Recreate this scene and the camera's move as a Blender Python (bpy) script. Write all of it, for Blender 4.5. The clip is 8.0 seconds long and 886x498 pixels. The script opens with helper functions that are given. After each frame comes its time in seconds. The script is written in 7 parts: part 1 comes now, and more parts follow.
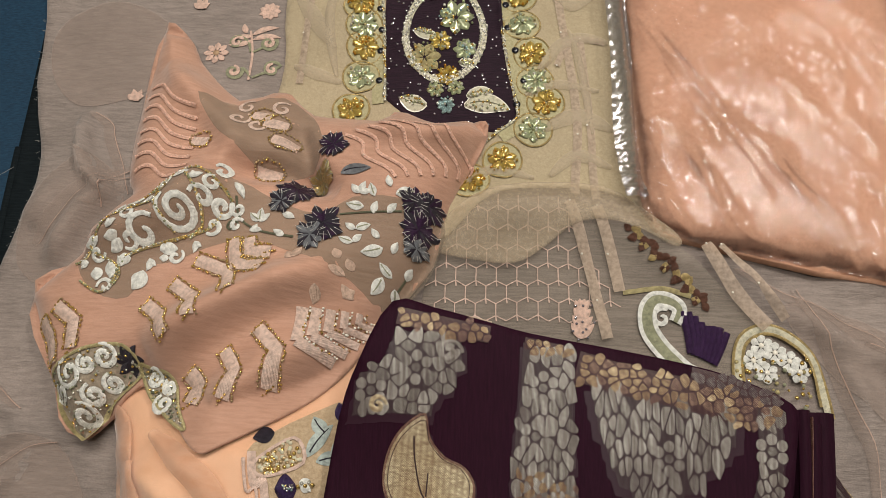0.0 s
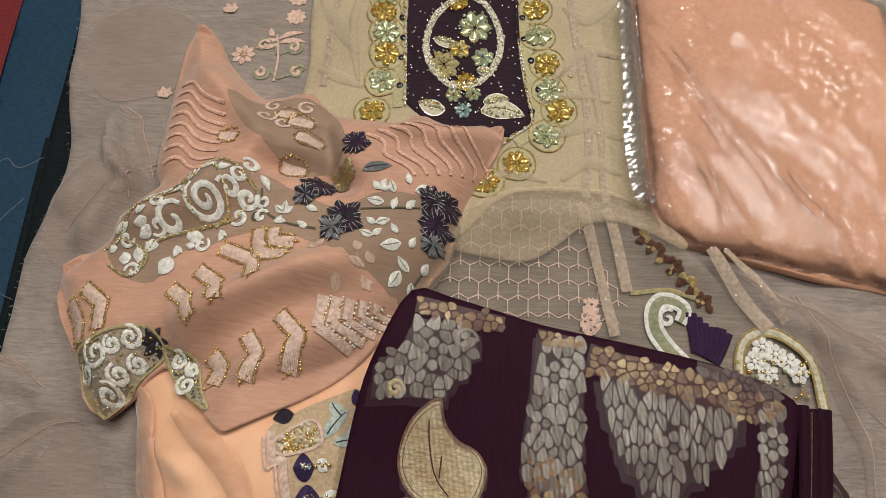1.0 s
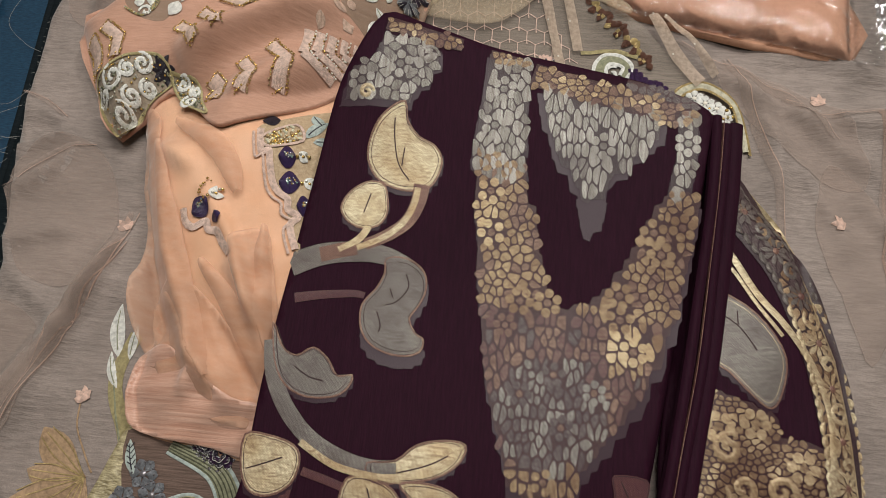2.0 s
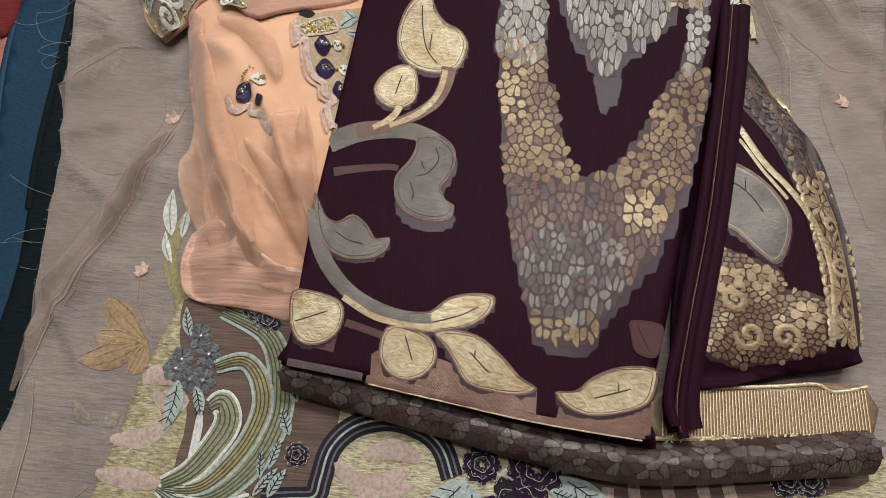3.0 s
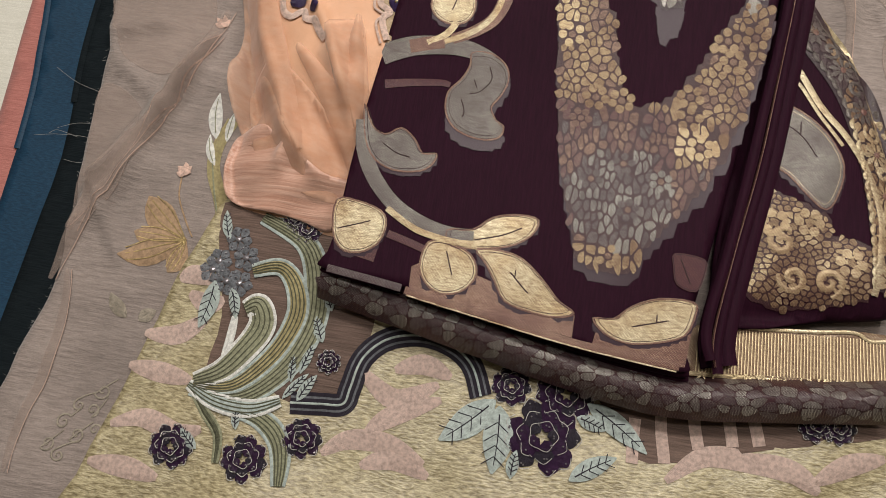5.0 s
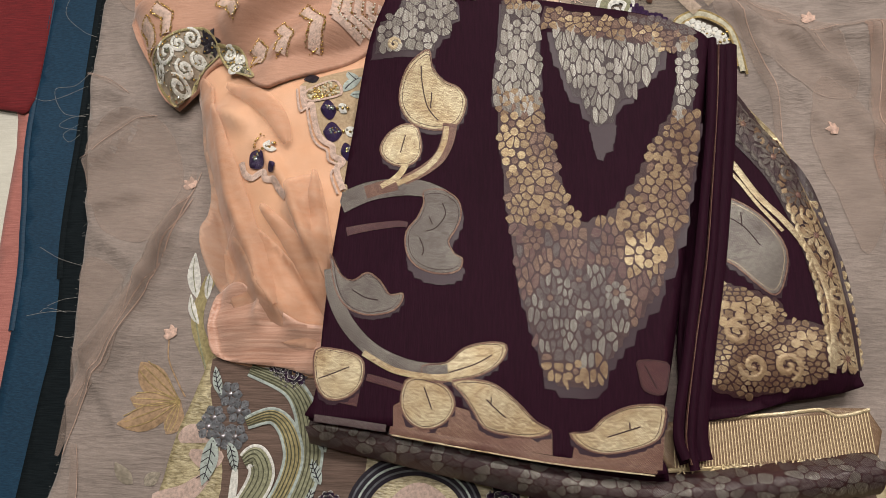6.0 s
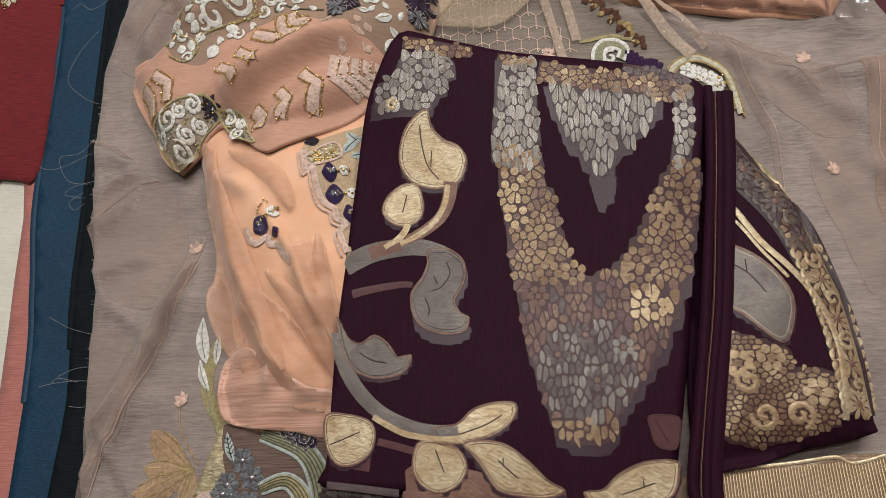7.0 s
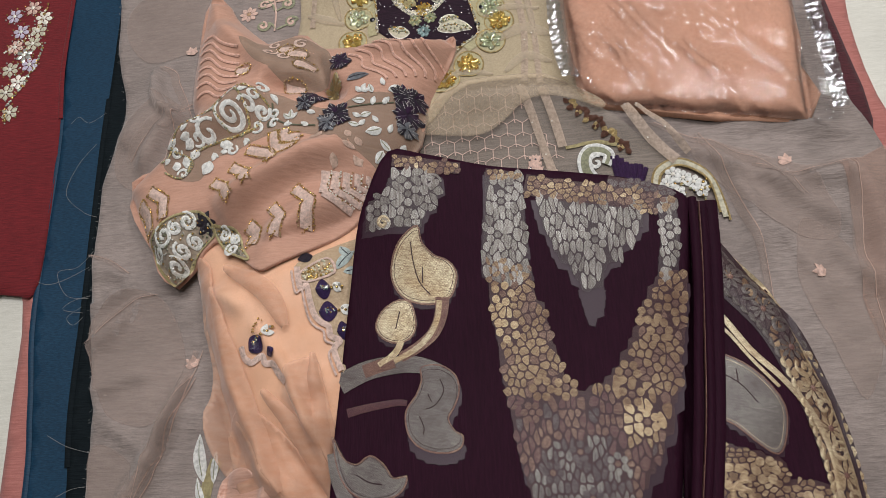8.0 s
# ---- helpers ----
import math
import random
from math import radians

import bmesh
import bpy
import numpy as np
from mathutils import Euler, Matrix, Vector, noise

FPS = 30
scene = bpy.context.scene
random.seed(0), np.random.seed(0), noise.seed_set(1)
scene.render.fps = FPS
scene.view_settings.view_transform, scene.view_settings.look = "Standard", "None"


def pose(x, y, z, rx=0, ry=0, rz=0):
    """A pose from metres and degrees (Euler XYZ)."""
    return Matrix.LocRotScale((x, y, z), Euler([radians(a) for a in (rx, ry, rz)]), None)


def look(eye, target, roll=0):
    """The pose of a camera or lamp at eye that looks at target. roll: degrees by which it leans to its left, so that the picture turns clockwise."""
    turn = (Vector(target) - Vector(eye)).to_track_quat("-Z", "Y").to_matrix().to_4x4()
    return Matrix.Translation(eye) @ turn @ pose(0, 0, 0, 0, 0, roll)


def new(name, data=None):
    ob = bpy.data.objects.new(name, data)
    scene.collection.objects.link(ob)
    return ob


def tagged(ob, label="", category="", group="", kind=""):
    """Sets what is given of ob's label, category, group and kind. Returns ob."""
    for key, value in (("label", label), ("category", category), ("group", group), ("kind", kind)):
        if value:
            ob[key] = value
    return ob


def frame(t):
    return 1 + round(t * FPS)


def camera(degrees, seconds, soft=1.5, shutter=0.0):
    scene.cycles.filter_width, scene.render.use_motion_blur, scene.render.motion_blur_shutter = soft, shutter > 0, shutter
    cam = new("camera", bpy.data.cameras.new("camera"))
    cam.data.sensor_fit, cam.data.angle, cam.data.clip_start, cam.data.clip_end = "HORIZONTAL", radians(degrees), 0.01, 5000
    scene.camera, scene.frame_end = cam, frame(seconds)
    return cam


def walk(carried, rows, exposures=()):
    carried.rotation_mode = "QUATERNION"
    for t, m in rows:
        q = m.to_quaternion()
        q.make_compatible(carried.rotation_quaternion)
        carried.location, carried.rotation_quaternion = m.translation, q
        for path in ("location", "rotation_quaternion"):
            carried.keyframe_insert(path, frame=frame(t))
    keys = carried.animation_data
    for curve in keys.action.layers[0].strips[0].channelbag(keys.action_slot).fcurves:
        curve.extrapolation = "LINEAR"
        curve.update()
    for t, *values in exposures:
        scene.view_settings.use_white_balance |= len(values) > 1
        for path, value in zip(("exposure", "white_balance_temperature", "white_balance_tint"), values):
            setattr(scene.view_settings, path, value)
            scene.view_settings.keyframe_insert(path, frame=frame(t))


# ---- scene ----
from mathutils import geometry

cam = camera(60.0, 8.0, soft=0.65)
PATH = [
    (0, (0.058, 0.081, 0.59), (-0.032, 0.743, -1.295), -5.8),
    (0.5, (0.042, 0.137, 0.563), (-0.04, 0.824, -1.314), -5.2),
    (1, (0.043, 0.051, 0.605), (-0.036, 0.772, -1.258), -2.7),
    (1.1, (0.048, 0.02, 0.614), (-0.035, 0.747, -1.247), -2.5),
    (1.5, (0.066, -0.087, 0.627), (-0.024, 0.64, -1.234), -1.8),
    (2, (0.099, -0.177, 0.613), (-0.006, 0.509, -1.263), -3.4),
    (2.2, (0.108, -0.199, 0.609), (-0.007, 0.439, -1.283), -5.8),
    (3.3, (0.084, -0.283, 0.643), (-0.053, 0.307, -1.263), -8.4),
    (3.5, (0.077, -0.289, 0.645), (-0.054, 0.285, -1.266), -7.6),
    (4, (0.08, -0.303, 0.635), (-0.071, 0.265, -1.277), -8.0),
    (4.2, (0.076, -0.306, 0.626), (-0.068, 0.226, -1.296), -7.8),
    (5.3, (0.075, -0.306, 0.621), (-0.094, 0.207, -1.305), -8.8),
    (5.5, (0.081, -0.295, 0.63), (-0.097, 0.232, -1.291), -10.5),
    (6, (0.101, -0.233, 0.677), (-0.075, 0.363, -1.224), -15.3),
    (6.5, (0.106, -0.214, 0.681), (-0.086, 0.41, -1.209), -17.9),
    (7, (0.105, -0.198, 0.69), (-0.092, 0.438, -1.195), -18.4),
    (7.5, (0.106, -0.171, 0.713), (-0.09, 0.516, -1.155), -17.7),
    (8, (0.118, -0.14, 0.72), (-0.077, 0.603, -1.127), -17.6),
]

EXPOSURES = [(0.0, -0.13, 6400, 8), (1.5, -0.12, 6250, 8), (3.5, 0.08, 5900, 7), (5.5, 0.06, 6350, 11), (6.5, 0.02, 6300, 11), (8.0, -0.15, 5800, 11)]
walk(cam, [(t, look(eye, target, roll)) for t, eye, target, roll in PATH], EXPOSURES)

# ---- world and lights ----
world = bpy.data.worlds.new("room_dark")
world.use_nodes = True
world.node_tree.nodes["Background"].inputs[0].default_value = (0.9, 0.85, 0.8, 1)
world.node_tree.nodes["Background"].inputs[1].default_value = 0.01
scene.world = world
FLOOR = -0.026
CEILING = 2.4


def ceiling_or_fill_lamp(x, y, sx, sy, watts, colour):
    data = bpy.data.lights.new("lamp_or_fill_panel", "AREA")
    data.shape, data.size, data.size_y, data.energy, data.color = "RECTANGLE", sx, sy, watts, colour
    ob = new("lamp_or_fill_panel", data)
    ob.matrix_world = pose(x, y, CEILING - 0.06)
    return ob


WARM = (1.0, 0.93, 0.84)
ceiling_or_fill_lamp(0.12, 0.88, 1.1, 0.2, 34, WARM)
ceiling_or_fill_lamp(0.05, 0.03, 0.6, 0.2, 14, WARM)
ceiling_or_fill_lamp(1.15, 1.35, 0.14, 1.3, 35, WARM)
# weak added fill lamp with no known fixture behind it
ceiling_or_fill_lamp(-1.0, 0.9, 0.4, 0.4, 8, (1.0, 0.96, 0.9))


# ---- materials ----
def shader(name, rough=0.8, metal=0.0, sheen=0.0):
    m = bpy.data.materials.new(name)
    m.use_nodes = True
    b = m.node_tree.nodes["Principled BSDF"]
    b.inputs["Roughness"].default_value, b.inputs["Metallic"].default_value = rough, metal
    b.inputs["Sheen Weight"].default_value = sheen
    b.inputs["Specular IOR Level"].default_value = 0.25
    return m, m.node_tree.nodes, m.node_tree.links, b


def ramp(nodes, links, fac, stops):
    r = nodes.new("ShaderNodeValToRGB")
    e = r.color_ramp.elements
    while len(e) < len(stops):
        e.new(0.5)
    for el, (p, c) in zip(e, stops):
        el.position, el.color = p, (*c, 1)
    links.new(fac, r.inputs[0])
    return r.outputs[0]


def mapping(nodes, links, coord, scale, turn=0.0):
    tc, mp = nodes.new("ShaderNodeTexCoord"), nodes.new("ShaderNodeMapping")
    links.new(tc.outputs[coord], mp.inputs[0])
    mp.inputs["Scale"].default_value = scale
    mp.inputs["Rotation"].default_value = (0, 0, radians(turn))
    return mp.outputs[0]


def noise_tex(nodes, links, vec, scale, detail=3.0, rough=0.55):
    n = nodes.new("ShaderNodeTexNoise")
    n.inputs["Scale"].default_value, n.inputs["Detail"].default_value, n.inputs["Roughness"].default_value = scale, detail, rough
    links.new(vec, n.inputs["Vector"])
    return n.outputs["Fac"]


def mixc(nodes, links, fac, a, b, mode="MIX"):
    n = nodes.new("ShaderNodeMix")
    n.data_type, n.blend_type = "RGBA", mode
    for slot, v in ((0, fac), (6, a), (7, b)):
        if isinstance(v, (int, float)):
            n.inputs[slot].default_value = v
        elif isinstance(v, tuple):
            n.inputs[slot].default_value = (*v, 1)
        else:
            links.new(v, n.inputs[slot])
    return n.outputs[2]


def bump(nodes, links, b, height, strength, dist):
    n = nodes.new("ShaderNodeBump")
    n.inputs["Strength"].default_value, n.inputs["Distance"].default_value = strength, dist
    links.new(height, n.inputs["Height"])
    links.new(n.outputs[0], b.inputs["Normal"])
    return n


def fabric(name, dark, light, turn=0.0, crinkle=0.5, rough=0.8, sheen=0.15, alpha=1.0, stretch=(60, 900), thread=1800, spec=0.25, slack=0.86):
    """Crepe or plain weave: fine ridges across the cloth, slow darker areas over it."""
    m, n, l, b = shader(name, rough, 0.0, sheen)
    fine = noise_tex(n, l, mapping(n, l, "Object", (stretch[0], stretch[1], 50), turn), 1.0, 3)
    slow = noise_tex(n, l, mapping(n, l, "Object", (9, 9, 9)), 1.0, 3)
    weave = noise_tex(n, l, mapping(n, l, "Object", (thread, thread, thread)), 1.0, 1)
    col = ramp(n, l, fine, [(0.3, dark), (0.7, light)])
    shade = ramp(n, l, slow, [(0.3, (slack, slack, slack)), (0.7, (1.0, 1.0, 1.0))])
    col = mixc(n, l, 1.0, col, shade, "MULTIPLY")
    grain = ramp(n, l, weave, [(0.34, (0.76, 0.76, 0.76)), (0.66, (1.0, 1.0, 1.0))])
    l.new(mixc(n, l, 1.0, col, grain, "MULTIPLY"), b.inputs["Base Color"])
    bump(n, l, b, fine, crinkle, 0.0012)
    b.inputs["Specular IOR Level"].default_value = spec
    if alpha < 1:
        b.inputs["Alpha"].default_value = alpha
    return m


def thread(name, dark, light, rough=0.45, metal=0.0, pitch=3400.0, spark=0.0):
    """Satin stitch: threads lie across the strip, told by its uv."""
    m, n, l, b = shader(name, rough, metal, 0.0)
    w = n.new("ShaderNodeTexWave")
    w.inputs["Scale"].default_value, w.inputs["Distortion"].default_value = pitch / 6.28, 1.5
    w.inputs["Detail"].default_value = 1.0
    l.new(mapping(n, l, "UV", (1, 0.25, 1), 0), w.inputs["Vector"])
    slow = noise_tex(n, l, mapping(n, l, "Object", (300, 300, 300)), 1.0, 3)
    col = ramp(n, l, w.outputs["Fac"], [(0.0, tuple(0.45 * d + 0.55 * q for d, q in zip(dark, light))), (0.6, light)])
    shade = ramp(n, l, slow, [(0.3, (0.62, 0.62, 0.62)), (0.62, (1, 1, 1))])
    l.new(mixc(n, l, 1.0, col, shade, "MULTIPLY"), b.inputs["Base Color"])
    bump(n, l, b, w.outputs["Fac"], 0.6, 0.0006)
    return m


def brocade(name, ground, dark, light, cover=0.6, cell=700.0, metal=0.3, rough=0.36, tone=None, warp=False):
    """Metallic weft over a silk ground: a twill of small floats with gaps between them, each figure a little off in tone."""
    m, n, l, b = shader(name, rough, 0.0, 0.0)
    vec = mapping(n, l, "Object", (cell, cell * 1.25, cell), 8)
    bt = n.new("ShaderNodeTexBrick")
    bt.offset, bt.squash = 0.5, 1.0
    for key, v in (("Scale", 1.0), ("Mortar Size", (1 - cover) * 0.5), ("Mortar Smooth", 0.35), ("Brick Width", 1.0), ("Row Height", 0.55)):
        bt.inputs[key].default_value = v
    l.new(vec, bt.inputs["Vector"])
    slow = noise_tex(n, l, mapping(n, l, "Object", (30, 30, 30)), 1.0, 2)
    grain = noise_tex(n, l, mapping(n, l, "Object", (820, 45, 60) if warp else (230, 640, 300), 8 if warp else 38), 1.0, 3)
    metalc = ramp(n, l, slow, [(0.3, tone or dark), (0.62, light)])
    metalc = mixc(n, l, 1.0, metalc, ramp(n, l, grain, [(0.36, (0.5, 0.48, 0.46)), (0.6, (1, 1, 1))]), "MULTIPLY")
    own = n.new("ShaderNodeNewGeometry")
    metalc = mixc(n, l, 1.0, metalc, ramp(n, l, own.outputs["Random Per Island"], [(0.0, (0.8, 0.79, 0.78)), (0.75, (1, 1, 1))]), "MULTIPLY")
    l.new(mixc(n, l, bt.outputs["Fac"], metalc, ground), b.inputs["Base Color"])
    inv = n.new("ShaderNodeMath")
    inv.operation, inv.inputs[0].default_value = "MULTIPLY_ADD", 0
    l.new(bt.outputs["Fac"], inv.inputs[0])
    inv.inputs[1].default_value, inv.inputs[2].default_value = -metal, metal
    l.new(inv.outputs[0], b.inputs["Metallic"])
    bump(n, l, b, inv.outputs[0], 0.5, 0.0008)
    return m


def shiny(name, colour, rough=0.2, metal=0.0, clear=0.0):
    m, n, l, b = shader(name, rough, metal)
    slow = noise_tex(n, l, mapping(n, l, "Object", (400, 400, 400)), 1.0, 2)
    l.new(ramp(n, l, slow, [(0.3, tuple(c * 0.7 for c in colour)), (0.7, colour)]), b.inputs["Base Color"])
    b.inputs["Coat Weight"].default_value = clear
    return m


M = {}
M["floor"] = fabric("pale_floor", (0.62, 0.60, 0.52), (0.72, 0.70, 0.62), 0, 0.05, 0.5, 0.0)
M["wall"] = fabric("dim_unseen_wall", (0.36, 0.33, 0.29), (0.42, 0.39, 0.34), 0, 0.1, 0.9, 0.0)
M["red"] = fabric("red_crepe", (0.11, 0.006, 0.010), (0.20, 0.014, 0.018), 0, 0.4)
M["blue"] = fabric("petrol_silk", (0.005, 0.026, 0.058), (0.012, 0.052, 0.100), 20, 0.2, 0.6, 0.0, stretch=(200, 700))
M["black"] = fabric("black_cloth", (0.005, 0.008, 0.010), (0.012, 0.017, 0.02), 20, 0.3, 0.85, 0.0, spec=0.08)
M["pink"] = fabric("rose_cloth", (0.36, 0.13, 0.11), (0.50, 0.20, 0.17), 10, 0.3)
M["wine"] = fabric("wine_cloth", (0.05, 0.012, 0.016), (0.09, 0.02, 0.026), 10, 0.3)
M["chiffon"] = fabric("mauve_chiffon", (0.268, 0.219, 0.195), (0.375, 0.310, 0.277), 6, 1.0, 0.7, 0.25, stretch=(80, 430), thread=1100, slack=0.68)
M["veil"] = fabric("mauve_veil", (0.42, 0.32, 0.27), (0.54, 0.42, 0.36), 6, 0.6, 0.75, 0.25, alpha=0.35, stretch=(110, 760))
M["cream"] = fabric("cream_net", (0.48, 0.385, 0.245), (0.58, 0.475, 0.315), 0, 0.4, 0.7, 0.2, alpha=0.85, stretch=(420, 420))
M["cream_light"] = fabric("cream_doubled", (0.60, 0.49, 0.34), (0.72, 0.60, 0.44), 20, 0.4, 0.7, 0.2, alpha=0.45, stretch=(420, 420))
M["cream_veil"] = fabric("cream_veil", (0.55, 0.42, 0.27), (0.74, 0.60, 0.43), 0, 0.3, 0.7, 0.2, alpha=0.42, stretch=(300, 300))
M["peach"] = fabric("peach_tulle", (0.80, 0.435, 0.255), (0.90, 0.54, 0.35), 30, 0.2, 0.6, 0.4, stretch=(22, 30), slack=0.86)
M["peach_veil"] = fabric("peach_veil", (0.84, 0.46, 0.28), (0.92, 0.58, 0.40), 30, 0.35, 0.6, 0.3, alpha=0.5, stretch=(60, 160))
M["sleeve"] = fabric("peach_chiffon", (0.52, 0.285, 0.195), (0.61, 0.35, 0.25), -35, 0.35, 0.65, 0.3, stretch=(70, 420), slack=0.75)
M["blushend"] = fabric("blush_silk", (0.56, 0.29, 0.20), (0.80, 0.50, 0.38), 62, 0.5, 0.45, 0.3, stretch=(16, 420), spec=0.5)
M["pack"] = fabric("peach_cotton", (0.54, 0.285, 0.18), (0.63, 0.35, 0.23), 0, 0.15, 0.7, 0.1, stretch=(300, 300))
M["plum"] = fabric("plum_silk", (0.019, 0.0038, 0.0108), (0.027, 0.0054, 0.0152), 8, 0.25, 0.7, 0.0, stretch=(700, 60), spec=0.08)
M["gold"] = brocade("gold_brocade", (0.13, 0.055, 0.035), (0.70, 0.54, 0.30), (0.98, 0.88, 0.60), 0.78, metal=0.45, rough=0.42)
M["silver"] = brocade("silver_brocade", (0.07, 0.05, 0.05), (0.24, 0.225, 0.20), (0.50, 0.48, 0.43), 0.64, metal=0.65, rough=0.4)
M["bronze"] = brocade("bronze_brocade", (0.06, 0.016, 0.024), (0.16, 0.075, 0.055), (0.30, 0.17, 0.10), 0.5)
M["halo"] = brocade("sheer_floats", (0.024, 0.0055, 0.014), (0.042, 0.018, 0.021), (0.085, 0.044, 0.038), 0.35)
M["bronze_mid"] = brocade("bronze_sheer", (0.07, 0.02, 0.028), (0.18, 0.12, 0.095), (0.32, 0.23, 0.165), 0.6)
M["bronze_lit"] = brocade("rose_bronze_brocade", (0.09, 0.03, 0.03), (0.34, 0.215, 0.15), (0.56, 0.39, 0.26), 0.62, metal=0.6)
M["silver_dim"] = brocade("dull_silver_brocade", (0.045, 0.02, 0.028), (0.17, 0.15, 0.135), (0.30, 0.275, 0.245), 0.6)
M["goldbright"] = brocade("pale_gold_brocade", (0.35, 0.24, 0.13), (0.78, 0.64, 0.38), (0.96, 0.86, 0.62), 0.85, metal=0.72, rough=0.42)
M["vee_ground"] = brocade("bronze_float_ground", (0.035, 0.010, 0.016), (0.10, 0.058, 0.045), (0.18, 0.11, 0.08), 0.55, metal=0.45)
M["silver_ground"] = brocade("grey_float_ground", (0.03, 0.012, 0.018), (0.10, 0.085, 0.08), (0.19, 0.17, 0.155), 0.55, metal=0.4, warp=True)
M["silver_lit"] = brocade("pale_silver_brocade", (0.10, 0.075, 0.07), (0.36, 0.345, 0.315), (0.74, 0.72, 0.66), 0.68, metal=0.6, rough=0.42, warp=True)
M["gold_cell"] = brocade("old_gold_brocade", (0.09, 0.04, 0.03), (0.30, 0.20, 0.105), (0.70, 0.535, 0.31), 0.66, metal=0.6, rough=0.44)
M["gold_glint"] = brocade("bright_gold_brocade", (0.16, 0.08, 0.05), (0.52, 0.39, 0.21), (0.90, 0.75, 0.48), 0.72, metal=0.6, rough=0.42)
M["rose_cell"] = brocade("rose_bronze_cells", (0.06, 0.022, 0.024), (0.25, 0.155, 0.115), (0.46, 0.32, 0.225), 0.66, metal=0.5, rough=0.42)
M["silver_cell"] = brocade("silver_cells", (0.06, 0.04, 0.04), (0.27, 0.25, 0.23), (0.58, 0.56, 0.50), 0.66, metal=0.5, rough=0.42, warp=True)
M["lame_rib"] = shiny("lame_rib", (0.55, 0.43, 0.26), 0.4, 0.5)
M["lame"] = brocade("gold_lame", (0.16, 0.09, 0.06), (0.45, 0.34, 0.2), (0.75, 0.62, 0.4), 0.6, 700)
M["white"] = thread("white_thread", (0.62, 0.62, 0.57), (0.90, 0.89, 0.84))
M["rose"] = thread("rose_thread", (0.58, 0.36, 0.29), (0.82, 0.58, 0.48))
M["goldthread"] = thread("gold_thread", (0.30, 0.20, 0.07), (0.70, 0.54, 0.26), 0.35, 0.6)
M["purple"] = thread("purple_thread", (0.008, 0.004, 0.012), (0.038, 0.014, 0.045))
M["ink"] = thread("ink_thread", (0.010, 0.008, 0.014), (0.034, 0.028, 0.040))
M["sage"] = thread("sage_thread", (0.13, 0.14, 0.09), (0.38, 0.38, 0.25))
M["teal"] = thread("grey_teal_thread", (0.26, 0.33, 0.32), (0.56, 0.63, 0.59))
M["olive"] = thread("olive_gold_thread", (0.26, 0.21, 0.09), (0.55, 0.47, 0.25), 0.45, 0.3)
M["hem"] = fabric("gold_stitched_hem", (0.21, 0.165, 0.08), (0.66, 0.57, 0.35), 70, 1.0, 0.38, 0.0, stretch=(170, 560), spec=0.7)
M["tan"] = thread("tan_thread", (0.30, 0.19, 0.11), (0.50, 0.34, 0.21))
M["faint"] = thread("faint_grey_thread", (0.24, 0.20, 0.16), (0.40, 0.35, 0.28))
M["dustrose"] = thread("dusty_rose_thread", (0.42, 0.29, 0.24), (0.70, 0.53, 0.46), pitch=4200)
M["darksage"] = thread("dark_sage_thread", (0.05, 0.055, 0.035), (0.14, 0.14, 0.09))
M["steel"] = thread("steel_thread", (0.06, 0.065, 0.08), (0.24, 0.25, 0.27), 0.4, 0.3)
M["violet"] = thread("violet_thread", (0.015, 0.008, 0.03), (0.048, 0.020, 0.068))
M["brown"] = thread("brown_thread", (0.04, 0.018, 0.014), (0.13, 0.06, 0.04))
M["lace"] = thread("blush_lace", (0.50, 0.36, 0.26), (0.76, 0.60, 0.47))
M["lace"].node_tree.nodes["Principled BSDF"].inputs["Alpha"].default_value = 0.62
M["cord"] = thread("pale_cord", (0.42, 0.38, 0.26), (0.72, 0.68, 0.52))
M["brownnet"] = fabric("brown_net", (0.10, 0.065, 0.05), (0.19, 0.125, 0.10), 6, 0.8, 0.7, 0.1, stretch=(40, 620))
M["greygauze"] = fabric("grey_gauze", (0.24, 0.20, 0.16), (0.36, 0.30, 0.25), 6, 0.6, 0.7, 0.1, alpha=0.6, stretch=(40, 620))
M["plumvelvet"] = fabric("plum_velvet", (0.012, 0.004, 0.010), (0.026, 0.009, 0.020), 0, 0.5, 0.8, 0.0)
M["greennet"] = fabric("olive_net", (0.36, 0.32, 0.17), (0.52, 0.47, 0.29), 0, 0.4, 0.7, 0.1, stretch=(400, 400))
M["blush"] = thread("blush_thread", (0.52, 0.34, 0.27), (0.80, 0.60, 0.51))
M["coral"] = thread("coral_thread", (0.62, 0.32, 0.22), (0.84, 0.52, 0.40))
M["veiledthread"] = thread("veiled_thread", (0.52, 0.34, 0.25), (0.66, 0.47, 0.37))
M["silverthread"] = thread("silver_thread", (0.35, 0.33, 0.32), (0.70, 0.68, 0.64), 0.35, 0.4)
M["gemthread"] = thread("deep_violet_thread", (0.012, 0.006, 0.025), (0.05, 0.03, 0.095), 0.3)
M["lilac"] = thread("lilac_thread", (0.42, 0.36, 0.46), (0.70, 0.62, 0.74))
M["veiledge"] = fabric("veil_edge", (0.44, 0.30, 0.24), (0.56, 0.40, 0.33), 0, 0.3, 0.7, 0.1)
M["veilpink"] = fabric("pink_veil", (0.42, 0.27, 0.21), (0.52, 0.35, 0.28), 6, 0.6, 0.75, 0.2, alpha=0.5)
M["taupe"] = fabric("taupe_net", (0.24, 0.19, 0.14), (0.40, 0.33, 0.25), 0, 0.5, 0.7, 0.1, stretch=(300, 300))
M["taupeveil"] = fabric("taupe_veil", (0.30, 0.23, 0.16), (0.42, 0.33, 0.25), -35, 0.6, 0.7, 0.1, alpha=0.5, stretch=(50, 700))
